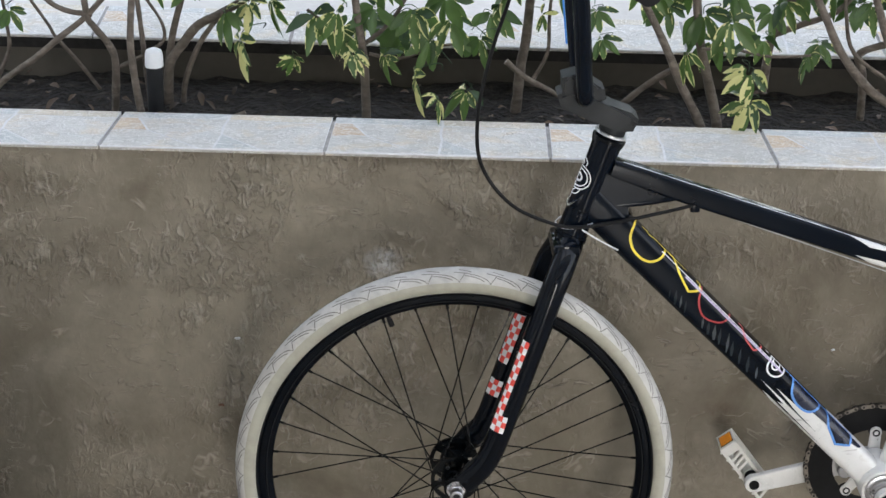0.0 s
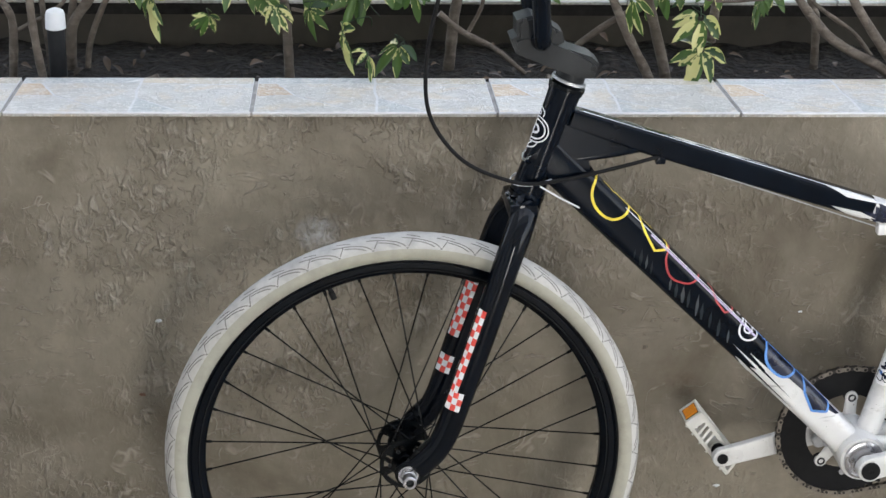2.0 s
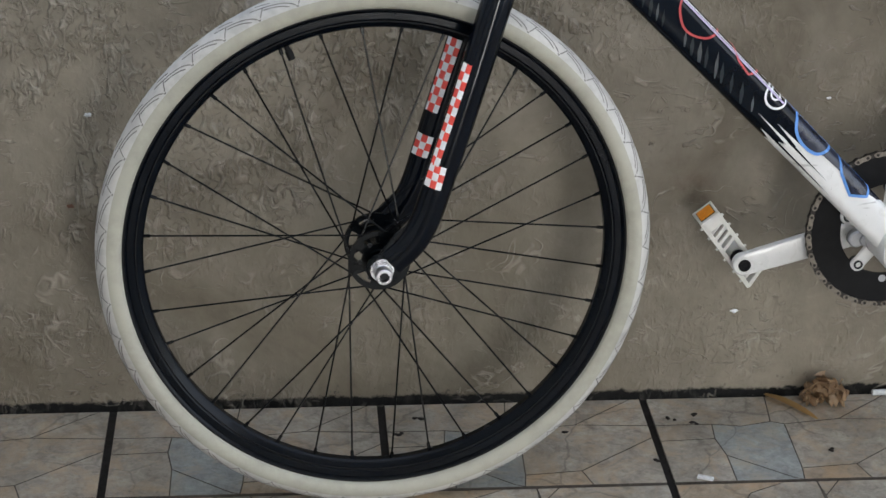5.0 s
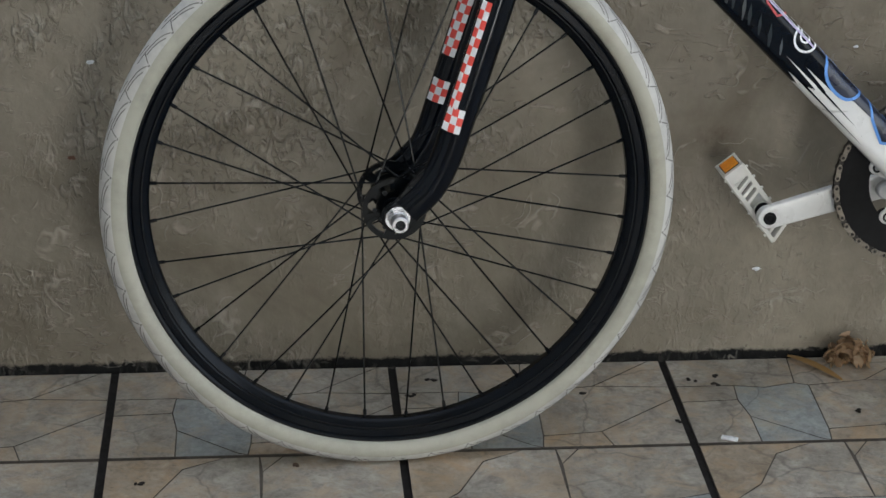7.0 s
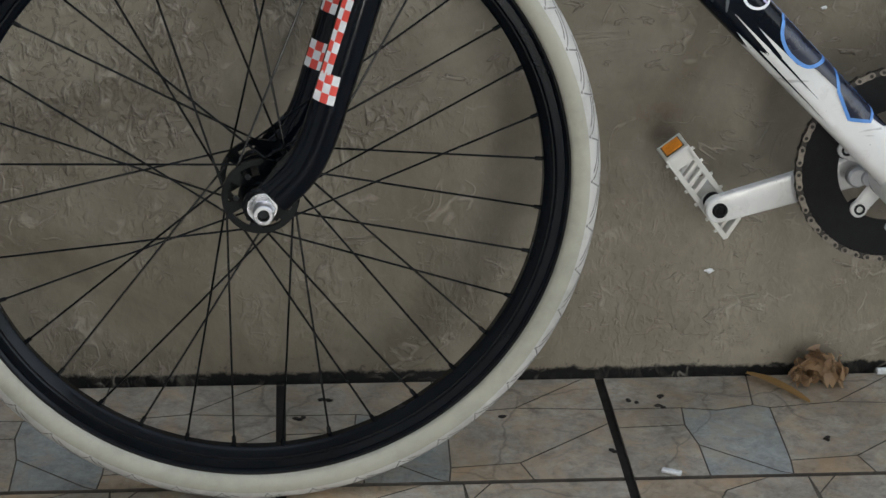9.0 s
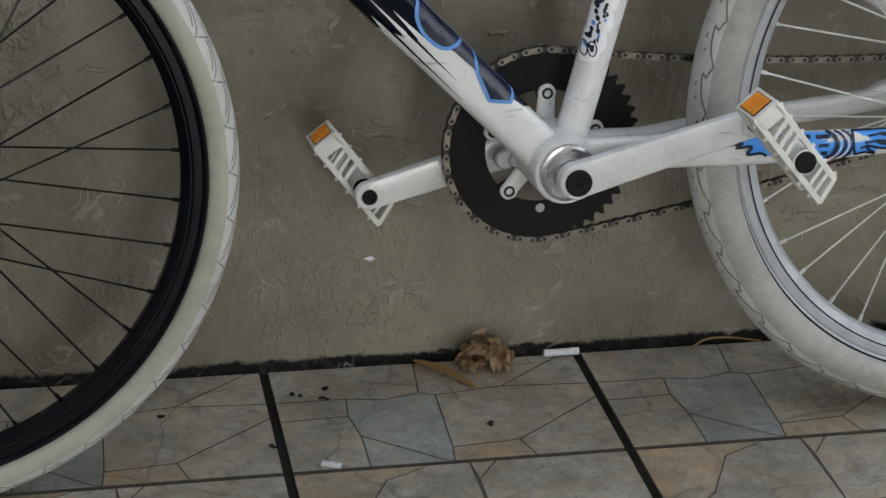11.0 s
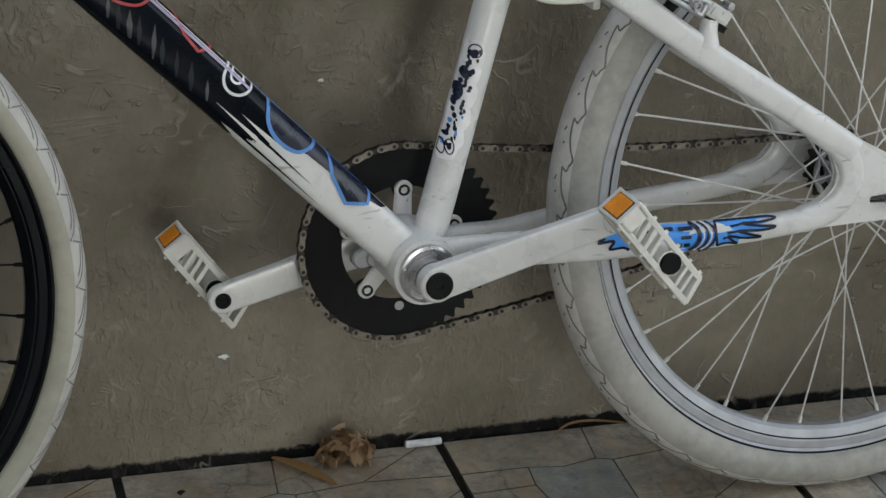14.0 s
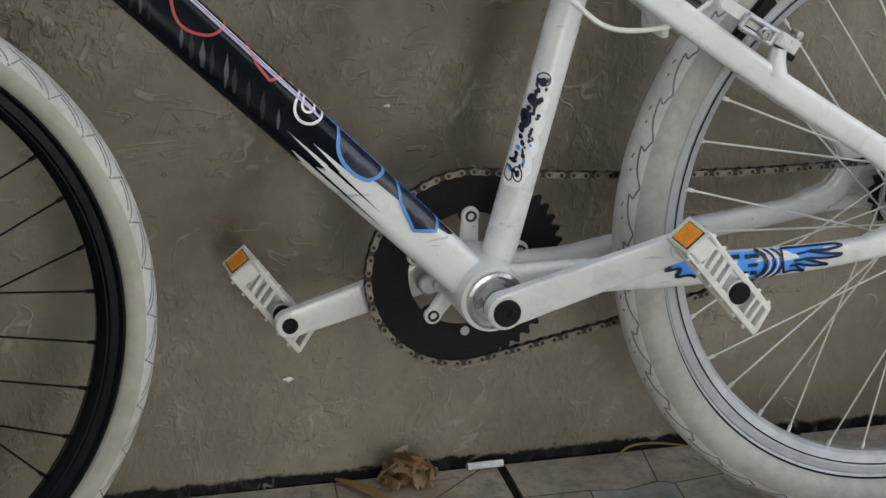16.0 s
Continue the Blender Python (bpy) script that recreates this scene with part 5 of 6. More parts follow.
for s in (1, -1):
    bm = bmesh.new()
    rows = []
    for i in range(17):
        f = i / 16
        along = s * (0.174 * f)
        half = 0.0172 - 0.0030 * f
        kin, kout = (0.0545 + 0.012 * f, 0.0695 + 0.009 * f) if s > 0 else (-0.0695 - 0.009 * f, -0.0545 - 0.012 * f)
        ring = []
        for a in range(16):
            t = 2 * math.pi * a / 16
            sq = lambda v: math.copysign(abs(v) ** 0.38, v)
            u, w = crank_point(along, half * sq(math.cos(t)))
            ring.append(bm.verts.new(P(u, w, (kin + kout) / 2 + (kout - kin) / 2 * sq(math.sin(t)))))
        rows.append(ring)
    for r0, r1 in zip(rows, rows[1:]):
        for a in range(16):
            bm.faces.new((r0[a], r0[(a + 1) % 16], r1[(a + 1) % 16], r1[a]))
    disc(bm, crank_point(0, 0), 0.0172, *((0.0545, 0.0700) if s > 0 else (-0.0700, -0.0545)), 32, 0.0015)
    disc(bm, crank_point(s * 0.174, 0), 0.0137, *((0.0665, 0.0787) if s > 0 else (-0.0787, -0.0665)), 28, 0.0015)
    crank = part("crank_arm", bm, WHITE_PAINT, bicycle, "white crank arm", angle=24)
    bm = bmesh.new()
    if s > 0:
        lathe(bm, [(0.0128, 0.0698), (0.0128, 0.0725), (0.0115, 0.0735), (0.0035, 0.0732), (0.0025, 0.0718), (0.0, 0.0718)], BB, 28, closed=False)
    else:
        lathe(bm, [(0.0078, -0.0668), (0.0078, -0.0650), (0.0050, -0.0650), (0.0042, -0.0662), (0.0, -0.0662)], crank_point(-0.174, 0), 20, closed=False)
    part("crank_cap", bm, BLACK_PLASTIC, crank, "black plastic cap")

# chainring with its spider
bm = bmesh.new()
toothed(bm, BB, 48, 0.0935, 0.1000, 0.0575, CHAIN_K - 0.0016, CHAIN_K + 0.0016)
chainring = part("chainring", bm, BLACK_PLASTIC, bicycle, "black chainring with bright chain bolts")
for n in range(5):
    a = radians(16 + 72 * n)
    bm = bmesh.new()
    disc(bm, (BB[0] + 0.0560 * math.cos(a), BB[1] + 0.0560 * math.sin(a)), 0.0105, CHAIN_K - 0.0014, CHAIN_K + 0.0014, 20)
    part("ring_tab", bm, BLACK_PLASTIC, chainring)
bm = bmesh.new()
disc(bm, BB, 0.0215, CHAIN_K - 0.004, CHAIN_K + 0.006, 32, 0.002)
for n in range(5):
    a = radians(16 + 72 * n)
    pts = [P(BB[0] + r * math.cos(a), BB[1] + r * math.sin(a), CHAIN_K + 0.004) for r in (0.012, 0.030, 0.052)]
    sweep(bm, pts, [(0.0125, 0.004), (0.0095, 0.0035), (0.0085, 0.003)], 14)
    disc(bm, (BB[0] + 0.0545 * math.cos(a), BB[1] + 0.0545 * math.sin(a)), 0.0088, CHAIN_K + 0.0015, CHAIN_K + 0.0065, 24, 0.001)
part("spider", bm, WHITE_PAINT, chainring, "white five-arm spider")
for n in range(5):
    a = radians(16 + 72 * n)
    c = (BB[0] + 0.0545 * math.cos(a), BB[1] + 0.0545 * math.sin(a))
    bm = bmesh.new()
    lathe(bm, [(0.0056, CHAIN_K + 0.0064), (0.0056, CHAIN_K + 0.0078), (0.0034, CHAIN_K + 0.0078), (0.0034, CHAIN_K + 0.0050), (0.0, CHAIN_K + 0.0050)], c, 18, closed=False)
    part("chain_bolt", bm, GUNMETAL, chainring)
bm = bmesh.new()
disc(bm, (BB[0], BB[1] - 0.064), 0.0046, CHAIN_K + 0.0016, CHAIN_K + 0.0024, 16)
part("ring_stud", bm, SILVER, chainring)
bm = bmesh.new()
disc(bm, (BB[0] - 0.040, BB[1] - 0.008), 0.0105, CHAIN_K + 0.002, CHAIN_K + 0.014, 24, 0.002)
disc(bm, (BB[0] - 0.030, BB[1] - 0.008), 0.0075, CHAIN_K + 0.002, CHAIN_K + 0.018, 20, 0.001)
part("ring_boss", bm, SILVER, chainring)

# the chain runs round the ring and the cog
RR, RC = 0.0972, 0.0366
dist = math.hypot(BB[0] - REAR[0], BB[1] - REAR[1])
base = math.atan2(BB[1] - REAR[1], BB[0] - REAR[0])
tilt = math.acos((RR - RC) / dist)
ring_arc = [base - (math.pi - tilt) + (2 * (math.pi - tilt)) * i / 60 for i in range(61)]
cog_arc = [base + (math.pi - tilt) + (2 * tilt) * i / 30 for i in range(31)]
on_ring = [(BB[0] + RR * math.cos(a), BB[1] + RR * math.sin(a)) for a in ring_arc]
on_cog = [(REAR[0] + RC * math.cos(a), REAR[1] + RC * math.sin(a)) for a in cog_arc]


def slack(p, q, sag):
    """The points between two tangent points, where the chain hangs."""
    return [(p[0] + (q[0] - p[0]) * f, p[1] + (q[1] - p[1]) * f - 4 * sag * f * (1 - f)) for f in [i / 24 for i in range(1, 24)]]


loop = on_ring + slack(on_ring[-1], on_cog[0], 0.007) + on_cog + slack(on_cog[-1], on_ring[0], 0.010)
loop.append(loop[0])
lens = [0.0]
for (a, b), (c, d) in zip(loop, loop[1:]):
    lens.append(lens[-1] + math.hypot(c - a, d - b))
count = 2 * round(lens[-1] / 0.0127 / 2)


def on_loop(s):
    s %= lens[-1]
    i = max(j for j in range(len(lens) - 1) if lens[j] <= s)
    f = (s - lens[i]) / (lens[i + 1] - lens[i])
    return tuple(p + (q - p) * f for p, q in zip(loop[i], loop[i + 1]))


pins = [on_loop(lens[-1] * i / count) for i in range(count)]
bm = bmesh.new()
for u, w in pins:
    disc(bm, (u, w), 0.0036, CHAIN_K - 0.0026, CHAIN_K + 0.0026, 10)
    disc(bm, (u, w), 0.0019, CHAIN_K - 0.0044, CHAIN_K + 0.0044, 8)
chain = part("chain", bm, CHAIN_DARK, bicycle, "greasy bicycle chain with bright link plates")


def link_mesh(k_in, k_out, mat):
    bm = bmesh.new()
    h = 0.00635
    out = []
    for i in range(24):
        t = 2 * math.pi * i / 24
        x = math.cos(t) * (h + 0.0042)
        y = math.sin(t) * 0.0044
        y *= 1 if abs(x) > h else 0.62 + 0.38 * (abs(x) / h) ** 2
        out.append((x, y))
    for s in (1, -1):
        lo = [bm.verts.new((x, -s * k_in, y)) for x, y in out]
        hi = [bm.verts.new((x, -s * k_out, y)) for x, y in out]
        bm.faces.new(lo), bm.faces.new(hi)
        for i in range(24):
            bm.faces.new((lo[i], lo[(i + 1) % 24], hi[(i + 1) % 24], hi[i]))
    return mesh_of("chain_link", bm, mat)


outer_link, inner_link = link_mesh(0.0028, 0.0038, CHAIN_STEEL), link_mesh(0.0016, 0.0026, CHAIN_DARK)
for i in range(count):
    (a, b), (c, d) = pins[i], pins[(i + 1) % count]
    shared("chain_link", outer_link if i % 2 else inner_link, chain,
           Matrix.Translation(P((a + c) / 2, (b + d) / 2, CHAIN_K)) @ Matrix.Rotation(-math.atan2(d - b, c - a), 4, "Y"))


def make_pedal(centre, k_face, k_back, angle):
    """A resin platform pedal, seen on its slotted side; centre: its axle."""
    d = (math.cos(radians(angle)), math.sin(radians(angle)))

    def Q(a, c, k):
        return P(centre[0] + a * d[0] - c * d[1], centre[1] + a * d[1] + c * d[0], k)

    def bar(bm, a0, c0, a1, c1, k0, k1, t):
        ln = math.hypot(a1 - a0, c1 - c0)
        nx, ny = -(c1 - c0) / ln * t / 2, (a1 - a0) / ln * t / 2
        v = [bm.verts.new(Q(a, c, k)) for k in (k0, k1) for a, c in ((a0 + nx, c0 + ny), (a1 + nx, c1 + ny), (a1 - nx, c1 - ny), (a0 - nx, c0 - ny))]
        faces = [bm.faces.new([v[i] for i in q]) for q in ((0, 1, 2, 3), (7, 6, 5, 4), (0, 4, 5, 1), (1, 5, 6, 2), (2, 6, 7, 3), (3, 7, 4, 0))]
        bmesh.ops.bevel(bm, geom=list({e for f in faces for e in f.edges}), offset=0.0007, segments=1, affect="EDGES")

    lo, hi, half = -0.064, 0.043, 0.0142
    sgn = 1 if k_face > k_back else -1
    bm = bmesh.new()
    for k0 in (k_face, k_back + sgn * 0.007):
        ks = sorted((k0, k0 - sgn * 0.007))
        bar(bm, lo, half - 0.0028, hi - 0.010, half - 0.0028, *ks, 0.0056)
        bar(bm, lo, -half + 0.0028, hi - 0.001, -half + 0.0028, *ks, 0.0056)
        bar(bm, lo + 0.0075, -half + 0.002, lo + 0.0075, half - 0.002, *ks, 0.0150)
        bar(bm, hi - 0.002, -half + 0.002, hi - 0.011, half - 0.002, *ks, 0.0048)
        for a in (-0.0400, -0.0305, -0.0210):
            bar(bm, a + 0.003, -half + 0.002, a - 0.005, half - 0.002, *ks, 0.0044)
        for a in (0.0180, 0.0265):
            bar(bm, a + 0.003, -half + 0.002, a - 0.004, half - 0.002, *ks, 0.0036)
    # end pieces across the pedal and a floor inside
    ks = sorted((k_face - sgn * 0.002, k_back + sgn * 0.002))
    bar(bm, lo + 0.003, -half + 0.001, lo + 0.003, half - 0.001, *ks, 0.0056)
    bar(bm, hi - 0.003, -half + 0.003, hi - 0.011, half - 0.003, *ks, 0.0040)
    bar(bm, lo + 0.010, -half + 0.0035, hi - 0.010, -half + 0.0035, *ks, 0.0030)
    disc(bm, centre, 0.0118, min(k_face, k_back), max(k_face, k_back) - 0.001, 24)
    pedal = part("pedal", bm, WHITE_PLASTIC, bicycle, "white slotted platform pedal", angle=30)
    # amber reflector set in the front end
    mid, deep = (k_face + k_back) / 2 + sgn * 0.002, abs(k_face - k_back) / 2
    bm = bmesh.new()
    bar(bm, lo - 0.0004, -half + 0.0006, lo - 0.0004, half - 0.0006, mid - deep + 0.002, mid + deep - 0.002, 0.0020)
    part("reflector_bezel", bm, WHITE_PLASTIC, pedal, smooth=False)
    bm = bmesh.new()
    bar(bm, lo - 0.0010, -half + 0.0034, lo - 0.0010, half - 0.0034, mid - deep + 0.0070, mid + deep - 0.0070, 0.0018)
    part("reflector_gasket", bm, BLACK_PLASTIC, pedal, smooth=False)
    bm = bmesh.new()
    bar(bm, lo - 0.0016, -half + 0.0044, lo - 0.0016, half - 0.0044, mid - deep + 0.0090, mid + deep - 0.0090, 0.0024)
    part("reflector", bm, AMBER, pedal, "amber pedal reflector", smooth=False)
    bm = bmesh.new()
    disc(bm, centre, 0.0100, *sorted((k_face - sgn * 0.002, k_face + sgn * 0.0022)), 28, 0.001)
    part("axle_cap", bm, BLACK_PLASTIC, pedal, "round black axle cap")
    for edge, lift in ((half, 0.0042), (-half, -0.0042)):
        for a in (-0.058, -0.042, -0.024, -0.006, 0.014, 0.030):
            bm = bmesh.new()
            sweep(bm, [Q(a, edge - lift * 0.4, k_face - sgn * 0.004), Q(a, edge + lift * 0.62, k_face - sgn * 0.004)], [0.0022, 0.0016], 8)
            part("grip_pin", bm, WHITE_PLASTIC, pedal)
    return pedal


near_axle, far_axle = crank_point(0.174, 0), crank_point(-0.174, 0)
make_pedal(near_axle, 0.194, 0.148, -50)
make_pedal(far_axle, -0.094, -0.138, -53)
for c, k0, k1 in ((near_axle, 0.076, 0.150), (far_axle, -0.096, -0.076)):
    bm = bmesh.new()
    disc(bm, c, 0.0070, k0, k1, 18)
    part("pedal_axle", bm, GUNMETAL, bicycle)

# ---- rear brake ----
for s in (1, -1):
    bm = bmesh.new()
    slab(bm, [(-0.2900, 0.2490), (-0.2905, 0.2545), (-0.2860, 0.2580), (-0.2757, 0.2545), (-0.2300, 0.2260), (-0.2060, 0.2110), (-0.2140, 0.2030), (-0.2480, 0.2230), (-0.2780, 0.2420)], *sorted((0.0470 * s, 0.0560 * s)), 0.0015)
    slab(bm, [(-0.2250, 0.2240), (-0.2055, 0.2115), (-0.2125, 0.2010), (-0.2330, 0.2135)], *sorted((0.0430 * s, 0.0600 * s)), 0.0025)
    brake = part("rear_brake_arm", bm, WHITE_PAINT, bicycle, "pale flat rim brake arm on the seatstay")
    bm = bmesh.new()
    slab(bm, [(-0.2270, 0.2085), (-0.2095, 0.1985), (-0.2130, 0.1935), (-0.2310, 0.2035)], *sorted((0.0440 * s, 0.0560 * s)), 0.001)
    part("bushing", bm, BLACK_PLASTIC, brake, "black spring bushing")
    bm = bmesh.new()
    sweep(bm, [P(-0.2275, 0.1830, 0.0515 * s), P(-0.2265, 0.1960, 0.0505 * s), P(-0.2245, 0.2070, 0.0500 * s)], [0.0120, 0.0088, 0.0080], 18)
    part("brake_boss", bm, WHITE_PAINT, frame_part)
    bm = bmesh.new()
    disc(bm, (-0.2080, 0.2185), 0.0040, *sorted((0.044 * s, 0.0585 * s)), 12, 0.0008)
    part("pivot_bolt", bm, CHROME, brake)
    # pad holder: a slotted bright plate with its bolt, the rubber behind it
    bm = bmesh.new()
    for a, b in (((-0.2700, 0.2315), (-0.2395, 0.2135)), ((-0.2620, 0.2415), (-0.2330, 0.2245)), ((-0.2700, 0.2315), (-0.2620, 0.2415)), ((-0.2395, 0.2135), (-0.2330, 0.2245))):
        sweep(bm, [P(*a, 0.0590 * s), P(*b, 0.0590 * s)], [(0.0030, 0.0030)] * 2, 10)
    part("pad_clamp", bm, SILVER, brake, "slotted bright pad holder")
    bm = bmesh.new()
    disc(bm, (-0.2450, 0.2235), 0.0066, *sorted((0.0570 * s, 0.0625 * s)), 20, 0.001)
    lathe(bm, [(0.0046, 0.0625 * s), (0.0046, 0.0650 * s), (0.0024, 0.0650 * s), (0.0024, 0.0630 * s), (0.0, 0.0630 * s)], (-0.2450, 0.2235), 12, closed=False)
    part("pad_bolt", bm, CHROME, brake)
    bm = bmesh.new()
    slab(bm, [(-0.2650, 0.2120), (-0.2560, 0.2050), (-0.2180, 0.2420), (-0.2240, 0.2520), (-0.2330, 0.2500)], *sorted((0.0170 * s, 0.0310 * s)), 0.003)
    sweep(bm, [P(-0.2450, 0.2235, 0.030 * s), P(-0.2450, 0.2235, 0.057 * s)], 0.0050, 12, lat=Vector((1, 0, 0)))
    part("brake_pad", bm, BLACK_PLASTIC, brake, "black rubber brake pad")
bm = bmesh.new()
sweep(bm, [P(-0.285, 0.254, 0.050), P(-0.285, 0.254, -0.050)], 0.0010, 6)
part("brake_wire", bm, SILVER, bicycle)


# ---- planting bed ----
def shrub(label):
    return tagged(new("umbrella_shrub"), label, "shrub", "shrubs in the planter")


def limb(bm, depth, radius, line):
    pts = smooth_path([(x, depth + 0.01 * math.sin(9 * x + 13 * z), z) for x, z in line], 5)
    n = len(pts)
    rad = []
    for i in range(n):
        knot = 1 + 0.14 * noise.noise(pts[i] * 60)
        rad.append(radius * (1.12 - 0.30 * i / n) * knot)
    sweep(bm, pts, rad, 10)


def leaflet(bm, base, way, normal, length, width, creamy, rng):
    """One folded, drooping leaflet, broadest past its middle, with a pale margin or a pale half."""
    side = way.cross(normal).normalized()
    rows, cuts = 9, (-1, -0.78, -0.45, 0, 0.45, 0.78, 1)
    got = []
    lean, droop, curl = rng.uniform(-0.28, 0.28), rng.uniform(0.25, 0.75), rng.uniform(0.10, 0.45)
    bite = [rng.uniform(-0.35, 0.35) for i in range(rows + 1)]
    for i in range(rows + 1):
        t = i / rows
        c = base + way * (length * t) + side * (lean * length * t * t) - Vector((0, 0, 1)) * (length * droop * t * t)
        half = width / 2 * (math.sin(math.pi * min(1, 0.05 + 0.95 * t ** 1.3)) ** 0.75 + 0.03)
        wob = 1 + 0.10 * math.sin(7 * t + lean * 40)
        got.append([bm.verts.new(c + side * (half * wob * s) + normal * (abs(s) * half * curl + 0.06 * half * math.sin(9 * t + 3 * s))) for s in cuts])
    heart = rng.uniform(-0.3, 0.3)
    for i in range(rows):
        for j in range(6):
            f = bm.faces.new((got[i][j], got[i][j + 1], got[i + 1][j + 1], got[i + 1][j]))
            s = (cuts[j] + cuts[j + 1]) / 2
            # the green heart of the blade, ragged towards its pale margin
            reach = 1.25 - 1.15 * creamy + bite[i] * (1 if j % 2 else 0.6)
            if creamy > 0.62:
                f.material_index = 1 if s * (1 if heart > 0 else -1) < 0.35 + 1.6 * bite[i] and i > 0 else 0
            else:
                f.material_index = 1 if creamy > 0.15 and abs(s - heart * creamy) > reach else 0


def leaf_mesh(seed, creamy):
    rng = random.Random(seed)
    bm = bmesh.new()
    n = rng.randint(5, 7)
    axis = Vector((rng.uniform(-0.6, 0.6), -0.7, rng.uniform(-0.1, 0.7))).normalized()
    a0 = axis.orthogonal().normalized()
    b0 = axis.cross(a0)
    for i in range(n):
        a = 2 * math.pi * i / n + rng.uniform(-0.38, 0.38)
        radial = a0 * math.cos(a) + b0 * math.sin(a)
        way = (radial + axis * rng.uniform(-0.15, 0.6) + Vector((0, 0, -0.75))).normalized()
        nor = (axis - way * axis.dot(way)).normalized()
        ln = rng.uniform(0.036, 0.064)
        leaflet(bm, way * 0.006, way, nor, ln, ln * rng.uniform(0.38, 0.50), creamy + rng.uniform(-0.3, 0.3), rng)
    stalk = smooth_path([(0, 0, 0), (0.01 * rng.uniform(-1, 1), 0.025, 0.010), (0.03 * rng.uniform(-1, 1), 0.06, -0.005), (0.05 * rng.uniform(-1, 1), 0.085, -0.03)], 4)
    sweep(bm, stalk, 0.0011, 6)
    return mesh_of("leaf", bm, [LEAF_GREEN, LEAF_CREAM], angle=70)


CLUSTERS = [leaf_mesh(20 + i, (0.05, 0.15, 0.26, 0.38, 0.66, 0.06)[i % 6]) for i in range(24)]


def leaves(parent, spots, seed):
    rng = random.Random(seed)
    for x, y, z, size, pale in spots:
        me = CLUSTERS[(0, 1, 2, 3, 4)[pale] + 6 * rng.randint(0, 3)] if pale < 5 else CLUSTERS[5]
        m = Matrix.Translation((x, y, z)) @ Matrix.Rotation(rng.uniform(-0.8, 0.8), 4, "Z") @ Matrix.Rotation(rng.uniform(-0.5, 0.5), 4, "Y") @ Matrix.Rotation(rng.uniform(-0.5, 0.3), 4, "X") @ Matrix.Scale(size * 0.70, 4)
        shared("leaf", me, parent, m)


def stems(parent, *limbs):
    for depth, radius, line in limbs:
        bm = bmesh.new()
        limb(bm, depth, radius, line)
        part("stem", bm, BARK, parent)


a = shrub("leaning umbrella shrub with many bare grey-brown stems")
stems(a, (0.30, 0.0052, [(-0.80, 0.650), (-0.766, 0.692), (-0.708, 0.737), (-0.660, 0.780), (-0.617, 0.816), (-0.560, 0.880), (-0.50, 0.95)]),
      (0.30, 0.0060, [(-0.582, 0.645), (-0.575, 0.736), (-0.584, 0.769), (-0.605, 0.797), (-0.617, 0.820), (-0.625, 0.90)]),
      (0.30, 0.0044, [(-0.608, 0.819), (-0.648, 0.824), (-0.682, 0.845), (-0.74, 0.91)]),
      (0.24, 0.0060, [(-0.522, 0.645), (-0.528, 0.684), (-0.535, 0.741), (-0.539, 0.797), (-0.535, 0.867), (-0.53, 0.93)]),
      (0.33, 0.0044, [(-0.528, 0.640), (-0.530, 0.687), (-0.538, 0.793), (-0.550, 0.900)]),
      (0.33, 0.0076, [(-0.500, 0.640), (-0.498, 0.668), (-0.493, 0.727), (-0.471, 0.762), (-0.447, 0.791), (-0.415, 0.808), (-0.370, 0.836), (-0.33, 0.88)]),
      (0.33, 0.0044, [(-0.475, 0.645), (-0.469, 0.699), (-0.449, 0.753), (-0.428, 0.787), (-0.40, 0.82)]),
      (0.34, 0.0060, [(-0.505, 0.645), (-0.498, 0.714), (-0.487, 0.782), (-0.462, 0.870)]),
      (0.33, 0.0030, [(-0.574, 0.720), (-0.529, 0.745), (-0.503, 0.766), (-0.502, 0.789), (-0.514, 0.813), (-0.540, 0.850)]),
      (0.38, 0.0030, [(-0.614, 0.645), (-0.653, 0.704), (-0.687, 0.747), (-0.699, 0.771), (-0.735, 0.830)]),
      (0.36, 0.0034, [(-0.80, 0.645), (-0.785, 0.678), (-0.763, 0.728), (-0.762, 0.776), (-0.768, 0.860)]),
      (0.19, 0.0046, [(-0.57, 0.668), (-0.53, 0.674), (-0.49, 0.664)]), (0.22, 0.0050, [(-0.42, 0.655), (-0.39, 0.676), (-0.36, 0.690)]))
leaves(a, [(-0.742, 0.30, 0.820, 0.7, 1), (-0.398, 0.30, 0.826, 0.95, 3), (-0.374, 0.28, 0.787, 1.15, 4), (-0.361, 0.30, 0.842, 0.9, 4), (-0.329, 0.33, 0.836, 0.9, 3), (-0.62, 0.32, 0.905, 1.0, 2), (-0.50, 0.28, 0.905, 1.0, 1), (-0.44, 0.30, 0.890, 1.0, 3), (-0.70, 0.33, 0.900, 1.0, 2), (-0.80, 0.30, 0.870, 1.0, 1)], 3)

b = shrub("bushy umbrella shrub with cream-edged green leaves")
stems(b, (0.25, 0.0068, [(-0.172, 0.640), (-0.173, 0.676), (-0.176, 0.748), (-0.180, 0.795), (-0.187, 0.841), (-0.195, 0.92)]),
      (0.28, 0.0034, [(-0.182, 0.779), (-0.138, 0.822), (-0.105, 0.880)]), (0.30, 0.0030, [(-0.18, 0.76), (-0.22, 0.79), (-0.27, 0.83)]),
      (0.27, 0.0026, [(-0.17, 0.77), (-0.12, 0.765), (-0.06, 0.79), (0.0, 0.80)]))
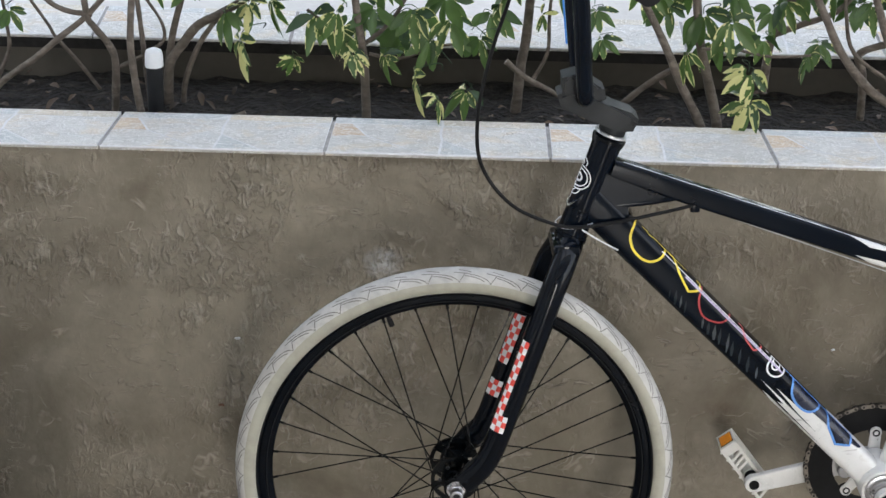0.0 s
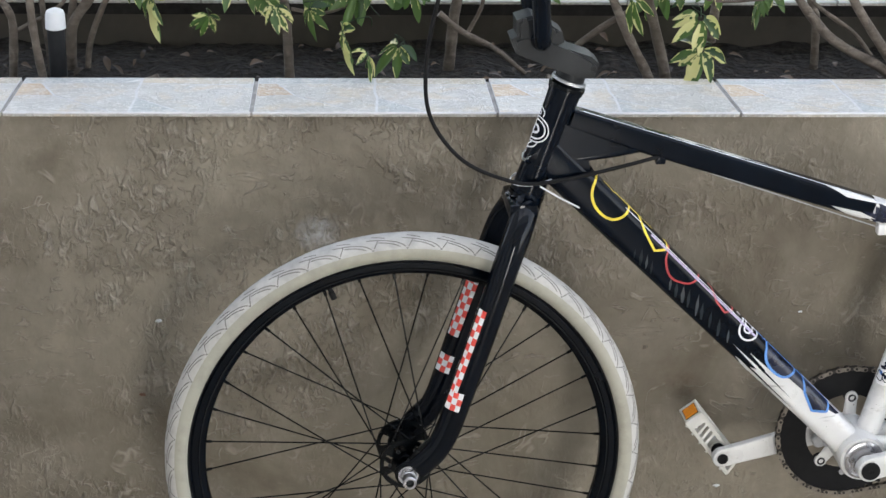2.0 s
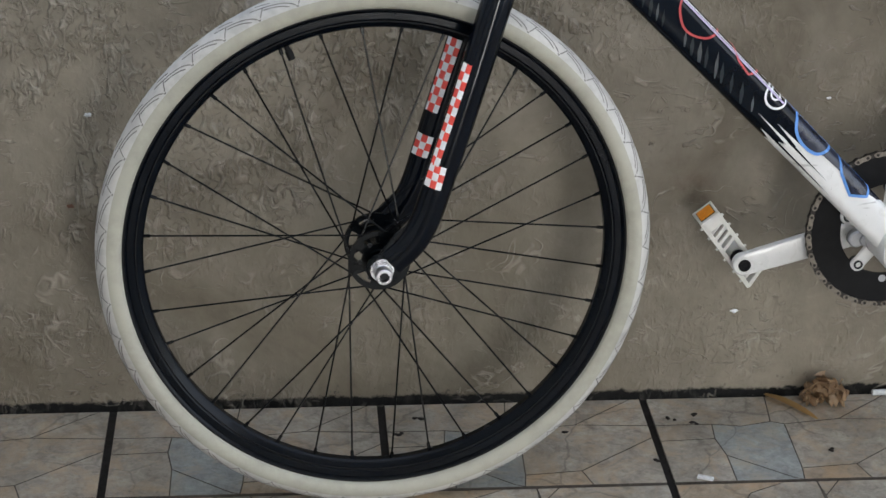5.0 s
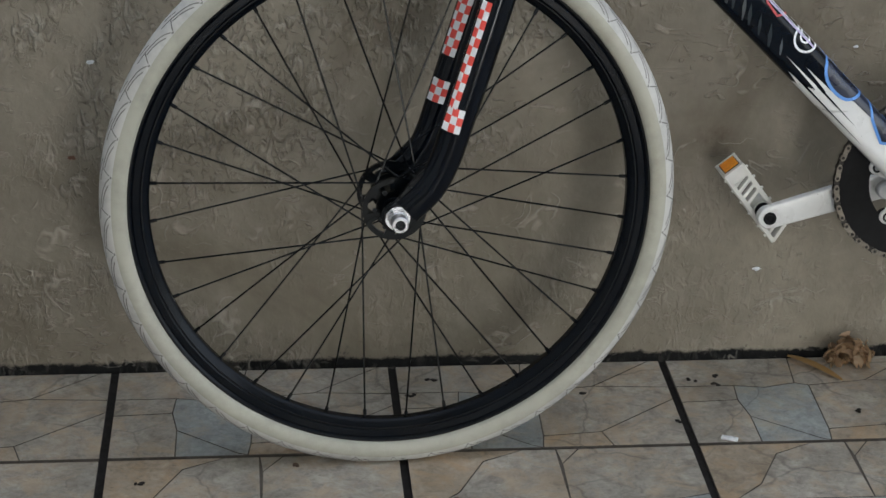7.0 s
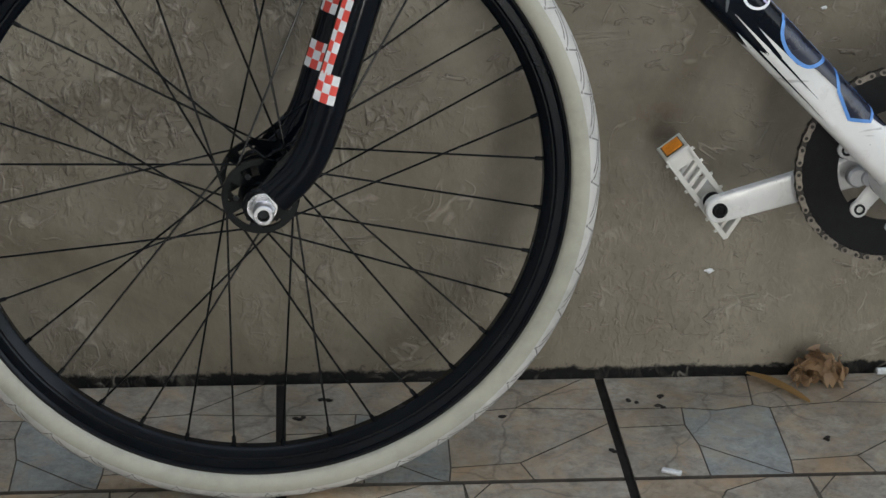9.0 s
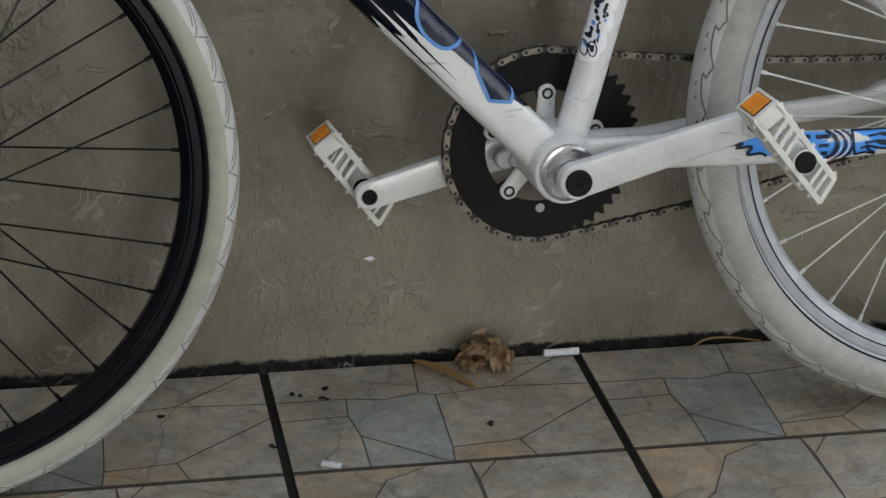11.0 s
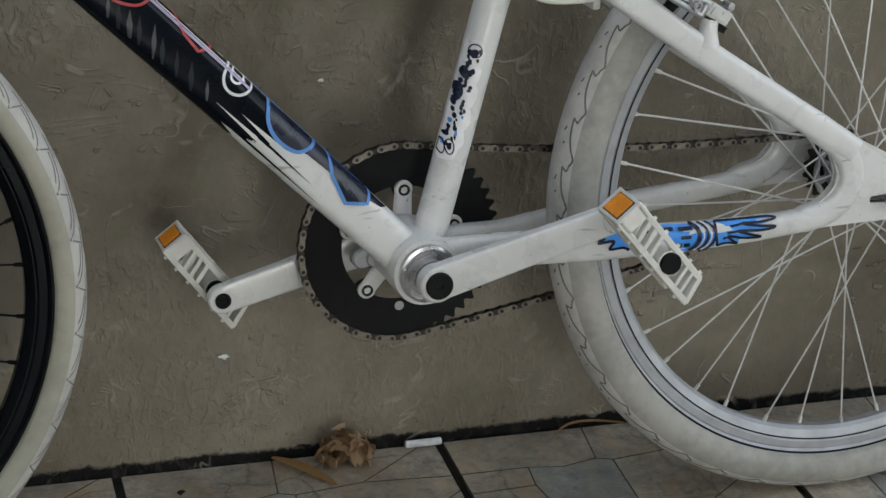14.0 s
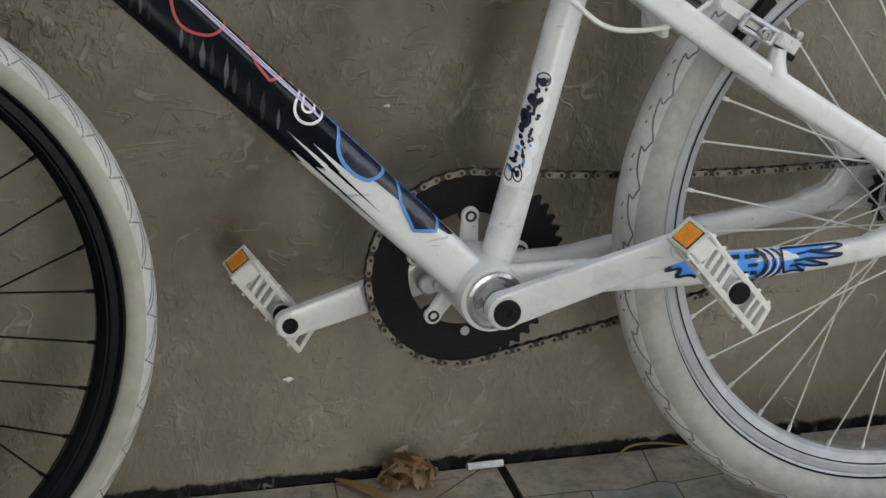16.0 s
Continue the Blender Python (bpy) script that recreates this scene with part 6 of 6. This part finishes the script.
leaves(b, [(-0.291, 0.30, 0.752, 0.55, 3), (-0.253, 0.28, 0.830, 1.05, 1), (-0.219, 0.30, 0.802, 0.95, 2), (-0.191, 0.22, 0.792, 0.75, 4), (-0.143, 0.22, 0.790, 0.7, 3), (-0.130, 0.30, 0.810, 1.05, 0), (-0.095, 0.22, 0.754, 1.05, 4), (-0.058, 0.20, 0.728, 0.8, 4), (-0.015, 0.22, 0.735, 0.85, 3), (-0.075, 0.26, 0.802, 1.05, 0), (-0.040, 0.28, 0.828, 1.05, 2), (0.004, 0.25, 0.812, 0.85, 1)], 5)
leaves(b, [(-0.185, 0.33, 0.815, 1.05, 0), (-0.095, 0.33, 0.828, 1.05, 1), (-0.22, 0.26, 0.845, 1.0, 1), (-0.16, 0.27, 0.850, 1.0, 0), (-0.10, 0.26, 0.848, 1.0, 2), (-0.05, 0.28, 0.865, 1.0, 0), (-0.15, 0.30, 0.900, 1.1, 1), (-0.25, 0.32, 0.900, 1.1, 2), (-0.12, 0.32, 0.785, 0.9, 0)], 6)

c = shrub("umbrella shrub with a stout stem behind the handlebar")
stems(c, (0.34, 0.0084, [(0.064, 0.640), (0.067, 0.676), (0.071, 0.740), (0.078, 0.788), (0.085, 0.90)]), (0.28, 0.0044, [(0.046, 0.766), (0.078, 0.739), (0.128, 0.712), (0.175, 0.672)]),
      (0.33, 0.0030, [(0.090, 0.715), (0.112, 0.764), (0.113, 0.821), (0.116, 0.88)]), (0.24, 0.0040, [(0.02, 0.650), (0.07, 0.672), (0.13, 0.660)]))
leaves(c, [(0.021, 0.30, 0.838, 0.9, 1), (0.196, 0.30, 0.798, 0.65, 0), (0.05, 0.30, 0.880, 1.0, 2), (0.13, 0.30, 0.890, 1.0, 1), (0.10, 0.31, 0.832, 0.6, 3), (0.185, 0.30, 0.845, 0.7, 0)], 7)

d = shrub("umbrella shrub with hanging cream-coloured leaves")
stems(d, (0.33, 0.0052, [(0.20, 0.645), (0.231, 0.675), (0.270, 0.710), (0.309, 0.736), (0.345, 0.755)]), (0.26, 0.0068, [(0.365, 0.645), (0.353, 0.681), (0.322, 0.739), (0.301, 0.786), (0.275, 0.837), (0.230, 0.92)]),
      (0.28, 0.0078, [(0.388, 0.640), (0.383, 0.677), (0.368, 0.733), (0.350, 0.799), (0.342, 0.854), (0.335, 0.92)]), (0.22, 0.0052, [(0.20, 0.690), (0.25, 0.676), (0.33, 0.660)]),
      (0.25, 0.0026, [(0.35, 0.80), (0.40, 0.80), (0.46, 0.79), (0.52, 0.795)]))
leaves(d, [(0.295, 0.30, 0.856, 0.9, 1), (0.325, 0.24, 0.800, 0.95, 2), (0.351, 0.28, 0.850, 1.15, 1), (0.392, 0.25, 0.850, 1.1, 2), (0.419, 0.21, 0.782, 1.15, 4), (0.422, 0.20, 0.736, 1.1, 4), (0.443, 0.26, 0.820, 1.1, 0), (0.516, 0.26, 0.792, 0.65, 3), (0.370, 0.30, 0.798, 1.0, 0), (0.40, 0.30, 0.880, 1.1, 2), (0.33, 0.32, 0.900, 1.1, 1), (0.27, 0.30, 0.890, 1.0, 2), (0.46, 0.30, 0.850, 0.9, 0)], 8)

e = shrub("umbrella shrub with crossing bare stems and few leaves")
stems(e, (0.33, 0.0068, [(0.462, 0.700), (0.466, 0.769), (0.474, 0.812), (0.492, 0.855), (0.53, 0.92)]), (0.33, 0.0052, [(0.471, 0.798), (0.514, 0.818), (0.565, 0.843), (0.600, 0.890)]),
      (0.24, 0.0072, [(0.75, 0.650), (0.699, 0.694), (0.647, 0.722), (0.609, 0.750), (0.564, 0.805), (0.533, 0.864), (0.50, 0.93)]), (0.24, 0.0072, [(0.75, 0.645), (0.727, 0.687), (0.680, 0.751), (0.638, 0.815), (0.605, 0.90)]),
      (0.33, 0.0060, [(0.625, 0.645), (0.619, 0.735), (0.610, 0.773), (0.675, 0.800), (0.740, 0.821), (0.80, 0.85)]), (0.30, 0.0034, [(0.70, 0.69), (0.668, 0.728), (0.595, 0.784), (0.575, 0.849), (0.568, 0.90)]),
      (0.30, 0.0052, [(0.765, 0.645), (0.760, 0.709), (0.752, 0.730), (0.765, 0.80)]))
leaves(e, [(0.479, 0.30, 0.866, 0.8, 1), (0.539, 0.30, 0.800, 0.75, 0), (0.616, 0.30, 0.866, 0.8, 2), (0.55, 0.30, 0.900, 1.0, 1), (0.66, 0.30, 0.890, 1.0, 2), (0.72, 0.30, 0.870, 1.0, 1), (0.80, 0.30, 0.800, 1.0, 0), (0.70, 0.34, 0.840, 0.6, 0), (0.60, 0.34, 0.850, 0.9, 0), (0.665, 0.36, 0.862, 1.0, 0), (0.735, 0.34, 0.850, 1.0, 1), (0.575, 0.38, 0.880, 1.0, 0), (0.69, 0.40, 0.890, 1.1, 0), (0.52, 0.36, 0.862, 0.9, 0), (0.77, 0.38, 0.868, 1.1, 0)], 9)

# unseen crowns above, added to shade the bed
rng = random.Random(21)
for bush, x_lo, x_hi in ((a, -0.95, -0.35), (b, -0.35, 0.0), (c, 0.0, 0.25), (d, 0.22, 0.5), (e, 0.48, 1.1)):
    crown = []
    for n in range(int(60 * (x_hi - x_lo))):
        y = rng.uniform(0.26, 0.46)
        crown.append((rng.uniform(x_lo, x_hi), y, 1.00 - 0.30 * (y - 0.15) + rng.uniform(0.0, 0.16), rng.uniform(1.3, 1.9), rng.randint(0, 3)))
    leaves(bush, crown, 31)

# capped pipe
pipe = tagged(new("drain_pipe"), "dark pipe stub with a white cap in the planter", "pipe")
bm = bmesh.new()
sweep(bm, [Vector((-0.5125, 0.285, 0.62)), Vector((-0.5125, 0.285, 0.742))], 0.0130, 24, lat=Vector((1, 0, 0)))
part("tube", bm, PVC_DARK, pipe)
bm = bmesh.new()
sweep(bm, [Vector((-0.5125, 0.285, z)) for z in (0.737, 0.7375, 0.757, 0.763, 0.766)], [0.0140, 0.0150, 0.0142, 0.0125, 0.007], 24, lat=Vector((1, 0, 0)))
part("cap", bm, PVC_WHITE, pipe, "white plastic cap")

# fallen leaves on the soil
bm = bmesh.new()
rng = random.Random(11)
for n in range(150):
    x, y = rng.uniform(-1.0, 1.1), rng.uniform(0.15, 0.42)
    way = Vector((rng.uniform(-1, 1), rng.uniform(-1, 1), rng.uniform(-0.1, 0.4))).normalized()
    ln = rng.uniform(0.010, 0.028)
    leaflet(bm, Vector((x, y, SOIL_Z + rng.uniform(0.010, 0.024))), way, Vector((0.2 * rng.uniform(-1, 1), -0.3, 1)).normalized(), ln, ln * 0.42, 0.0, rng)
tagged(part("leaf_litter", bm, [DRY_LEAF, DRY_LEAF], angle=70), "brown fallen leaves on the planter soil", "leaves", kind="stuff")

# ---- litter on the floor ----
clump = tagged(new("dry_leaf_clump"), "crumpled clump of dry brown leaves on the tiles by the wall", "dead leaves")
clump.location = (0.583, -0.026, 0.0)
rng = random.Random(21)
for n in range(46):
    bm = bmesh.new()
    a = rng.uniform(0, 2 * math.pi)
    way = Vector((math.cos(a), 0.55 * math.sin(a), rng.uniform(0.0, 1.6))).normalized()
    nor = way.orthogonal().normalized()
    nor.rotate(Matrix.Rotation(rng.uniform(0, 6.28), 3, way))
    ln = rng.uniform(0.012, 0.021)
    base_at = Vector((rng.uniform(-0.021, 0.021), rng.uniform(-0.010, 0.010), 0.0))
    base_at.z = rng.uniform(0.001, 0.026 - 30 * base_at.x ** 2)
    rows = []
    for i in range(5):
        t = i / 4
        c = base_at + way * ln * t + nor * (0.007 * math.sin(5 * t + n))
        s = way.cross(nor) * (0.0065 * (math.sin(math.pi * (0.1 + 0.85 * t)) + 0.1))
        rows.append([bm.verts.new(c + s * q + nor * (0.0060 * abs(q) * math.sin(3 * t + n))) for q in (-1, 0, 1)])
    for r0, r1 in zip(rows, rows[1:]):
        for j in (0, 1):
            bm.faces.new((r0[j], r0[j + 1], r1[j + 1], r1[j]))
    part("leaf", bm, CLUMP_LEAF, clump, angle=50)


def blade(name, line, width, mat, label, lift=0.002):
    bm = bmesh.new()
    pts = smooth_path([(x, y, lift + 0.003 * math.sin(i * 1.3) + 0.002) for i, (x, y) in enumerate(line)], 5)
    n = len(pts)
    w = [width * (math.sin(math.pi * (0.08 + 0.86 * i / (n - 1))) ** 0.8) for i in range(n)]
    rows = []
    for i, p in enumerate(pts):
        t = (pts[min(i + 1, n - 1)] - pts[max(i - 1, 0)]).normalized()
        s = t.cross(Vector((0, 0, 1))).normalized() * w[i] / 2
        rows.append([bm.verts.new(p - s), bm.verts.new(p + Vector((0, 0, -0.0018))), bm.verts.new(p + s)])
    for r0, r1 in zip(rows, rows[1:]):
        for j in (0, 1):
            bm.faces.new((r0[j], r0[j + 1], r1[j + 1], r1[j]))
    return tagged(part(name, bm, mat, angle=60), label, "dead leaf")


blade("fallen_leaf", [(0.507, -0.006), (0.525, -0.026), (0.545, -0.050), (0.562, -0.072)], 0.013, TAN_LEAF, "long tan fallen leaf on the tiles")
blade("fallen_leaf", [(0.812, -0.030), (0.835, -0.014), (0.865, -0.010), (0.90, -0.016)], 0.0042, TAN_LEAF, "curled yellowish fallen leaf at the wall foot", 0.006)
for n, (x, y, ln) in enumerate([(0.372, -0.062, 0.016), (0.405, -0.052, 0.014), (0.045, -0.044, 0.014), (0.232, -0.088, 0.010), (0.335, -0.165, 0.010), (0.02, -0.085, 0.012), (-0.12, -0.245, 0.014), (0.06, -0.33, 0.016), (-0.30, -0.28, 0.010), (0.560, -0.150, 0.006), (0.40, -0.075, 0.008)]):
    crumb_rng = random.Random(60 + n)
    bm = bmesh.new()
    for q in range(3):
        bits = bmesh.ops.create_icosphere(bm, subdivisions=1, radius=0.0032)["verts"]
        shift = Vector((x + crumb_rng.uniform(-0.5, 0.5) * ln, y + crumb_rng.uniform(-0.004, 0.004), 0.0012))
        wide = crumb_rng.uniform(0.6, 1.5)
        for v in bits:
            v.co = Vector((v.co.x * wide, v.co.y * 0.9, v.co.z * 0.45)) * crumb_rng.uniform(0.8, 1.2) + shift
    tagged(part("leaf_crumb", bm, (SOIL, DRY_LEAF)[n in (6, 7)], angle=60), "small dark crumb of leaf on the tiles", "dead leaf")

bm = bmesh.new()
sweep(bm, [Vector((0.651, -0.012, 0.0052)), Vector((0.6905, -0.0115, 0.0052))], 0.0040, 18, lat=Vector((0, 0, 1)))
tagged(part("paper_stick", bm, CHALK), "short white paper stick lying at the wall foot", "litter")
bm = bmesh.new()
box(bm, (-0.010, -0.0032, 0.0), (0.010, 0.0032, 0.0035), 0.001)
scrap = tagged(part("paper_scrap", bm, CHALK), "tiny twisted white paper scrap on the tiles", "litter")
scrap.matrix_world = pose(0.388, -0.212, 0.0005, 0, 0, -24)


def splash(name, x, z, size, mat, label, seed):
    rng = random.Random(seed)
    bm = bmesh.new()
    n = 16
    rim = [bm.verts.new((x + size * math.cos(2 * math.pi * i / n) * rng.uniform(0.6, 1.2), -0.0045, z + 0.6 * size * math.sin(2 * math.pi * i / n) * rng.uniform(0.6, 1.2))) for i in range(n)]
    c = bm.verts.new((x, -0.0062, z))
    for i in range(n):
        bm.faces.new((c, rim[i], rim[(i + 1) % n]))
    return tagged(part(name, bm, mat), label, "stain")


splash("paint_splash", -0.354, 0.407, 0.0055, CHALK, "small white paint splash on the wall", 1)
splash("paint_splash", 0.458, 0.126, 0.0055, CHALK, "small pale chip on the wall", 2)
splash("rust_mark", -0.382, 0.288, 0.0050, RUST_SPOT, "small rust brown mark on the wall", 3)
splash("paint_splash", 0.555, 0.4175, 0.0036, CHALK, "small pale chip on the wall", 4)


# ---- tiles ----
def split_tile(bm, outline_list, sink, top, depth, gap, mats=None):
    """A tile moulded as several slabs, parted by fine sunk joints."""
    xs, ys = [p[0] for poly in outline_list for p in poly], [p[1] for poly in outline_list for p in poly]
    box(bm, (min(xs) + 0.0012, min(ys) + 0.0012, top - depth), (max(xs) - 0.0012, max(ys) - 0.0012, top - sink), mat=1)
    for at_poly, poly in enumerate(outline_list):
        k = len(poly)
        area = sum(poly[i][0] * poly[(i + 1) % k][1] - poly[(i + 1) % k][0] * poly[i][1] for i in range(k))
        turn = 1 if area > 0 else -1
        rim = []
        for i in range(k):
            p, q, n = Vector(poly[i - 1]), Vector(poly[i]), Vector(poly[(i + 1) % k])
            e1, e2 = (q - p).normalized(), (n - q).normalized()
            n1, n2 = Vector((-e1.y, e1.x)) * turn, Vector((-e2.y, e2.x)) * turn
            mid = (n1 + n2).normalized()
            at = q + mid * (gap / max(0.45, mid.dot(n1)))
            rim.append(at)
        up = [bm.verts.new((p.x, p.y, top)) for p in rim]
        low = [bm.verts.new((p.x, p.y, top - depth)) for p in rim]
        bm.faces.new(up).material_index = mats[at_poly] if mats else 0
        for i in range(k):
            j = (i + 1) % k
            bm.faces.new((up[i], low[i], low[j], up[j])).material_index = 1


TW, TJ = 0.3447, 0.0086
T = TW - TJ
# slab outlines on one floor tile, in tile lengths; the tile by the wall is cut after the first 0.62
FLAGS = [[(0, 1.0), (0.47, 1.0), (0.45, 0.80), (0.33, 0.77), (0.22, 0.79), (0, 0.79)], [(0.47, 1.0), (0.96, 1.0), (0.72, 0.81), (0.50, 0.78), (0.45, 0.80)], [(0.96, 1.0), (1, 1.0), (1, 0.79), (0.72, 0.81)],
         [(0, 0.79), (0.22, 0.79), (0.21, 0.68), (0, 0.67)], [(0, 0.67), (0.21, 0.68), (0.23, 0.555), (0.23, 0.37), (0, 0.37)], [(0.22, 0.79), (0.33, 0.77), (0.45, 0.80), (0.50, 0.78), (0.49, 0.45), (0.48, 0.37), (0.445, 0.385), (0.23, 0.555), (0.21, 0.68)],
         [(0.23, 0.555), (0.445, 0.385), (0.48, 0.37), (0.23, 0.37)], [(0.50, 0.78), (0.72, 0.81), (1, 0.79), (1, 0.70), (0.70, 0.47), (0.49, 0.45)],
         [(0.49, 0.45), (0.70, 0.47), (0.73, 0.37), (0.48, 0.37)], [(1, 0.70), (0.70, 0.47), (0.73, 0.37), (1, 0.37)]]
LOWER = [[(0, 0.37), (0.40, 0.37), (0.26, 0.30), (0.16, 0.10), (0.05, 0), (0, 0)], [(0.40, 0.37), (0.52, 0.37), (0.525, 0), (0.05, 0), (0.16, 0.10), (0.26, 0.30)], [(0.52, 0.37), (0.60, 0.37), (0.53, 0.27)],
         [(0.60, 0.37), (1, 0.37), (1, 0.05), (0.80, 0), (0.525, 0), (0.53, 0.27)], [(1, 0.05), (1, 0), (0.80, 0)]]
FLIP = [[(x, y + 0.63) for x, y in poly] for poly in LOWER]


def floor_tile_mesh(polys, y_lo, tints):
    bm = bmesh.new()
    split_tile(bm, [[(x * T, (y - y_lo) * T) for x, y in poly] for poly in polys], 0.0011, 0.0, 0.006, 0.0008, tints)
    return mesh_of("floor_tile", bm, [FLAG, JOINT, FLAG_BLUE, FLAG_WARM], smooth=False)


cut_tile = floor_tile_mesh(FLAGS, 0.37, [0, 0, 0, 0, 0, 2, 2, 0, 3, 0])
SECOND = FLIP + [[(x, y) for x, y in poly] for poly in [[(0, 0.63), (0.33, 0.63), (0.30, 0.22), (0, 0.30)], [(0.33, 0.63), (0.68, 0.63), (0.74, 0.36), (0.30, 0.22)], [(0.68, 0.63), (1, 0.63), (1, 0.25), (0.74, 0.36)], [(0, 0.30), (0.30, 0.22), (0.36, 0), (0, 0)], [(0.30, 0.22), (0.74, 0.36), (0.70, 0), (0.36, 0)], [(0.74, 0.36), (1, 0.25), (1, 0), (0.70, 0)]]]
whole_tile = floor_tile_mesh(SECOND, 0.0, [3, 0, 0, 0, 2, 0, 2, 0, 3, 0, 0])
ROW_Y = -0.2205
for i in range(-7, 11):
    x = i * TW + TJ / 2
    shared("floor_tile", cut_tile, floor, Matrix.Translation((x, ROW_Y + TJ * 0.3, 0)))
    for j in range(8):
        shared("floor_tile", whole_tile, floor, Matrix.Translation((x, ROW_Y - TJ * 0.3 - T - j * TW, 0)))

CW = 0.3305
CT = CW - 0.0036
CAPS = [[(0, 1), (0.51, 1), (0.512, 0.83), (0.26, 0.835), (0.09, 0.82), (0, 0.82)], [(0.51, 1), (1, 1), (1, 0.80), (0.75, 0.795), (0.512, 0.83)], [(0, 0.82), (0.09, 0.82), (0.13, 0.64), (0.17, 0.46), (0.10, 0.47), (0, 0.43)],
        [(0.09, 0.82), (0.26, 0.835), (0.512, 0.83), (0.505, 0.60), (0.515, 0.40), (0.506, 0), (0.44, 0), (0.30, 0.24), (0.17, 0.46), (0.13, 0.64)], [(0, 0.43), (0.10, 0.47), (0.17, 0.46), (0.30, 0.24), (0.44, 0), (0, 0)],
        [(0.512, 0.83), (0.75, 0.795), (1, 0.80), (1, 0), (0.72, 0), (0.515, 0.40), (0.505, 0.60)], [(0.515, 0.40), (0.72, 0), (0.506, 0)]]
CAP_TINT = [2, 3, 4, 0, 0, 0, 2]


def cap_mesh(depth):
    bm = bmesh.new()
    split_tile(bm, [[(x * CT, y * depth) for x, y in poly] for poly in CAPS], 0.0004, 0.0, 0.006, 0.0019, CAP_TINT)
    # rounded white nosing along the front edge
    sweep(bm, [Vector((0.0, 0.0006, -0.0018)), Vector((CT, 0.0006, -0.0018))], 0.0019, 12)
    box(bm, (0, 0.001, -0.0065), (CT, 0.006, -0.002))
    for f in bm.faces:
        if f.calc_center_median().y < 0.0008 and f.calc_center_median().z > -0.0045:
            f.material_index = 1
    return mesh_of("capping_tile", bm, [CAPSTONE, PALE_LINE, CAP_BLUE, CAP_SAND, CAP_ORANGE], smooth=False)


front_caps, back_caps = cap_mesh(CAP_DEPTH), cap_mesh(0.150)
for i in range(-6, 10):
    shared("capping_tile", front_caps, wall_front, Matrix.Translation((0.1121 + 0.0018 + (i - 1) * CW, -0.0068, CAP_TOP)) @ Matrix.Rotation(-CAP_SLOPE, 4, "X"))
    shared("capping_tile", back_caps, back_capping, Matrix.Translation((0.02 + i * CW, 0.449, CAP_TOP + 0.002)))
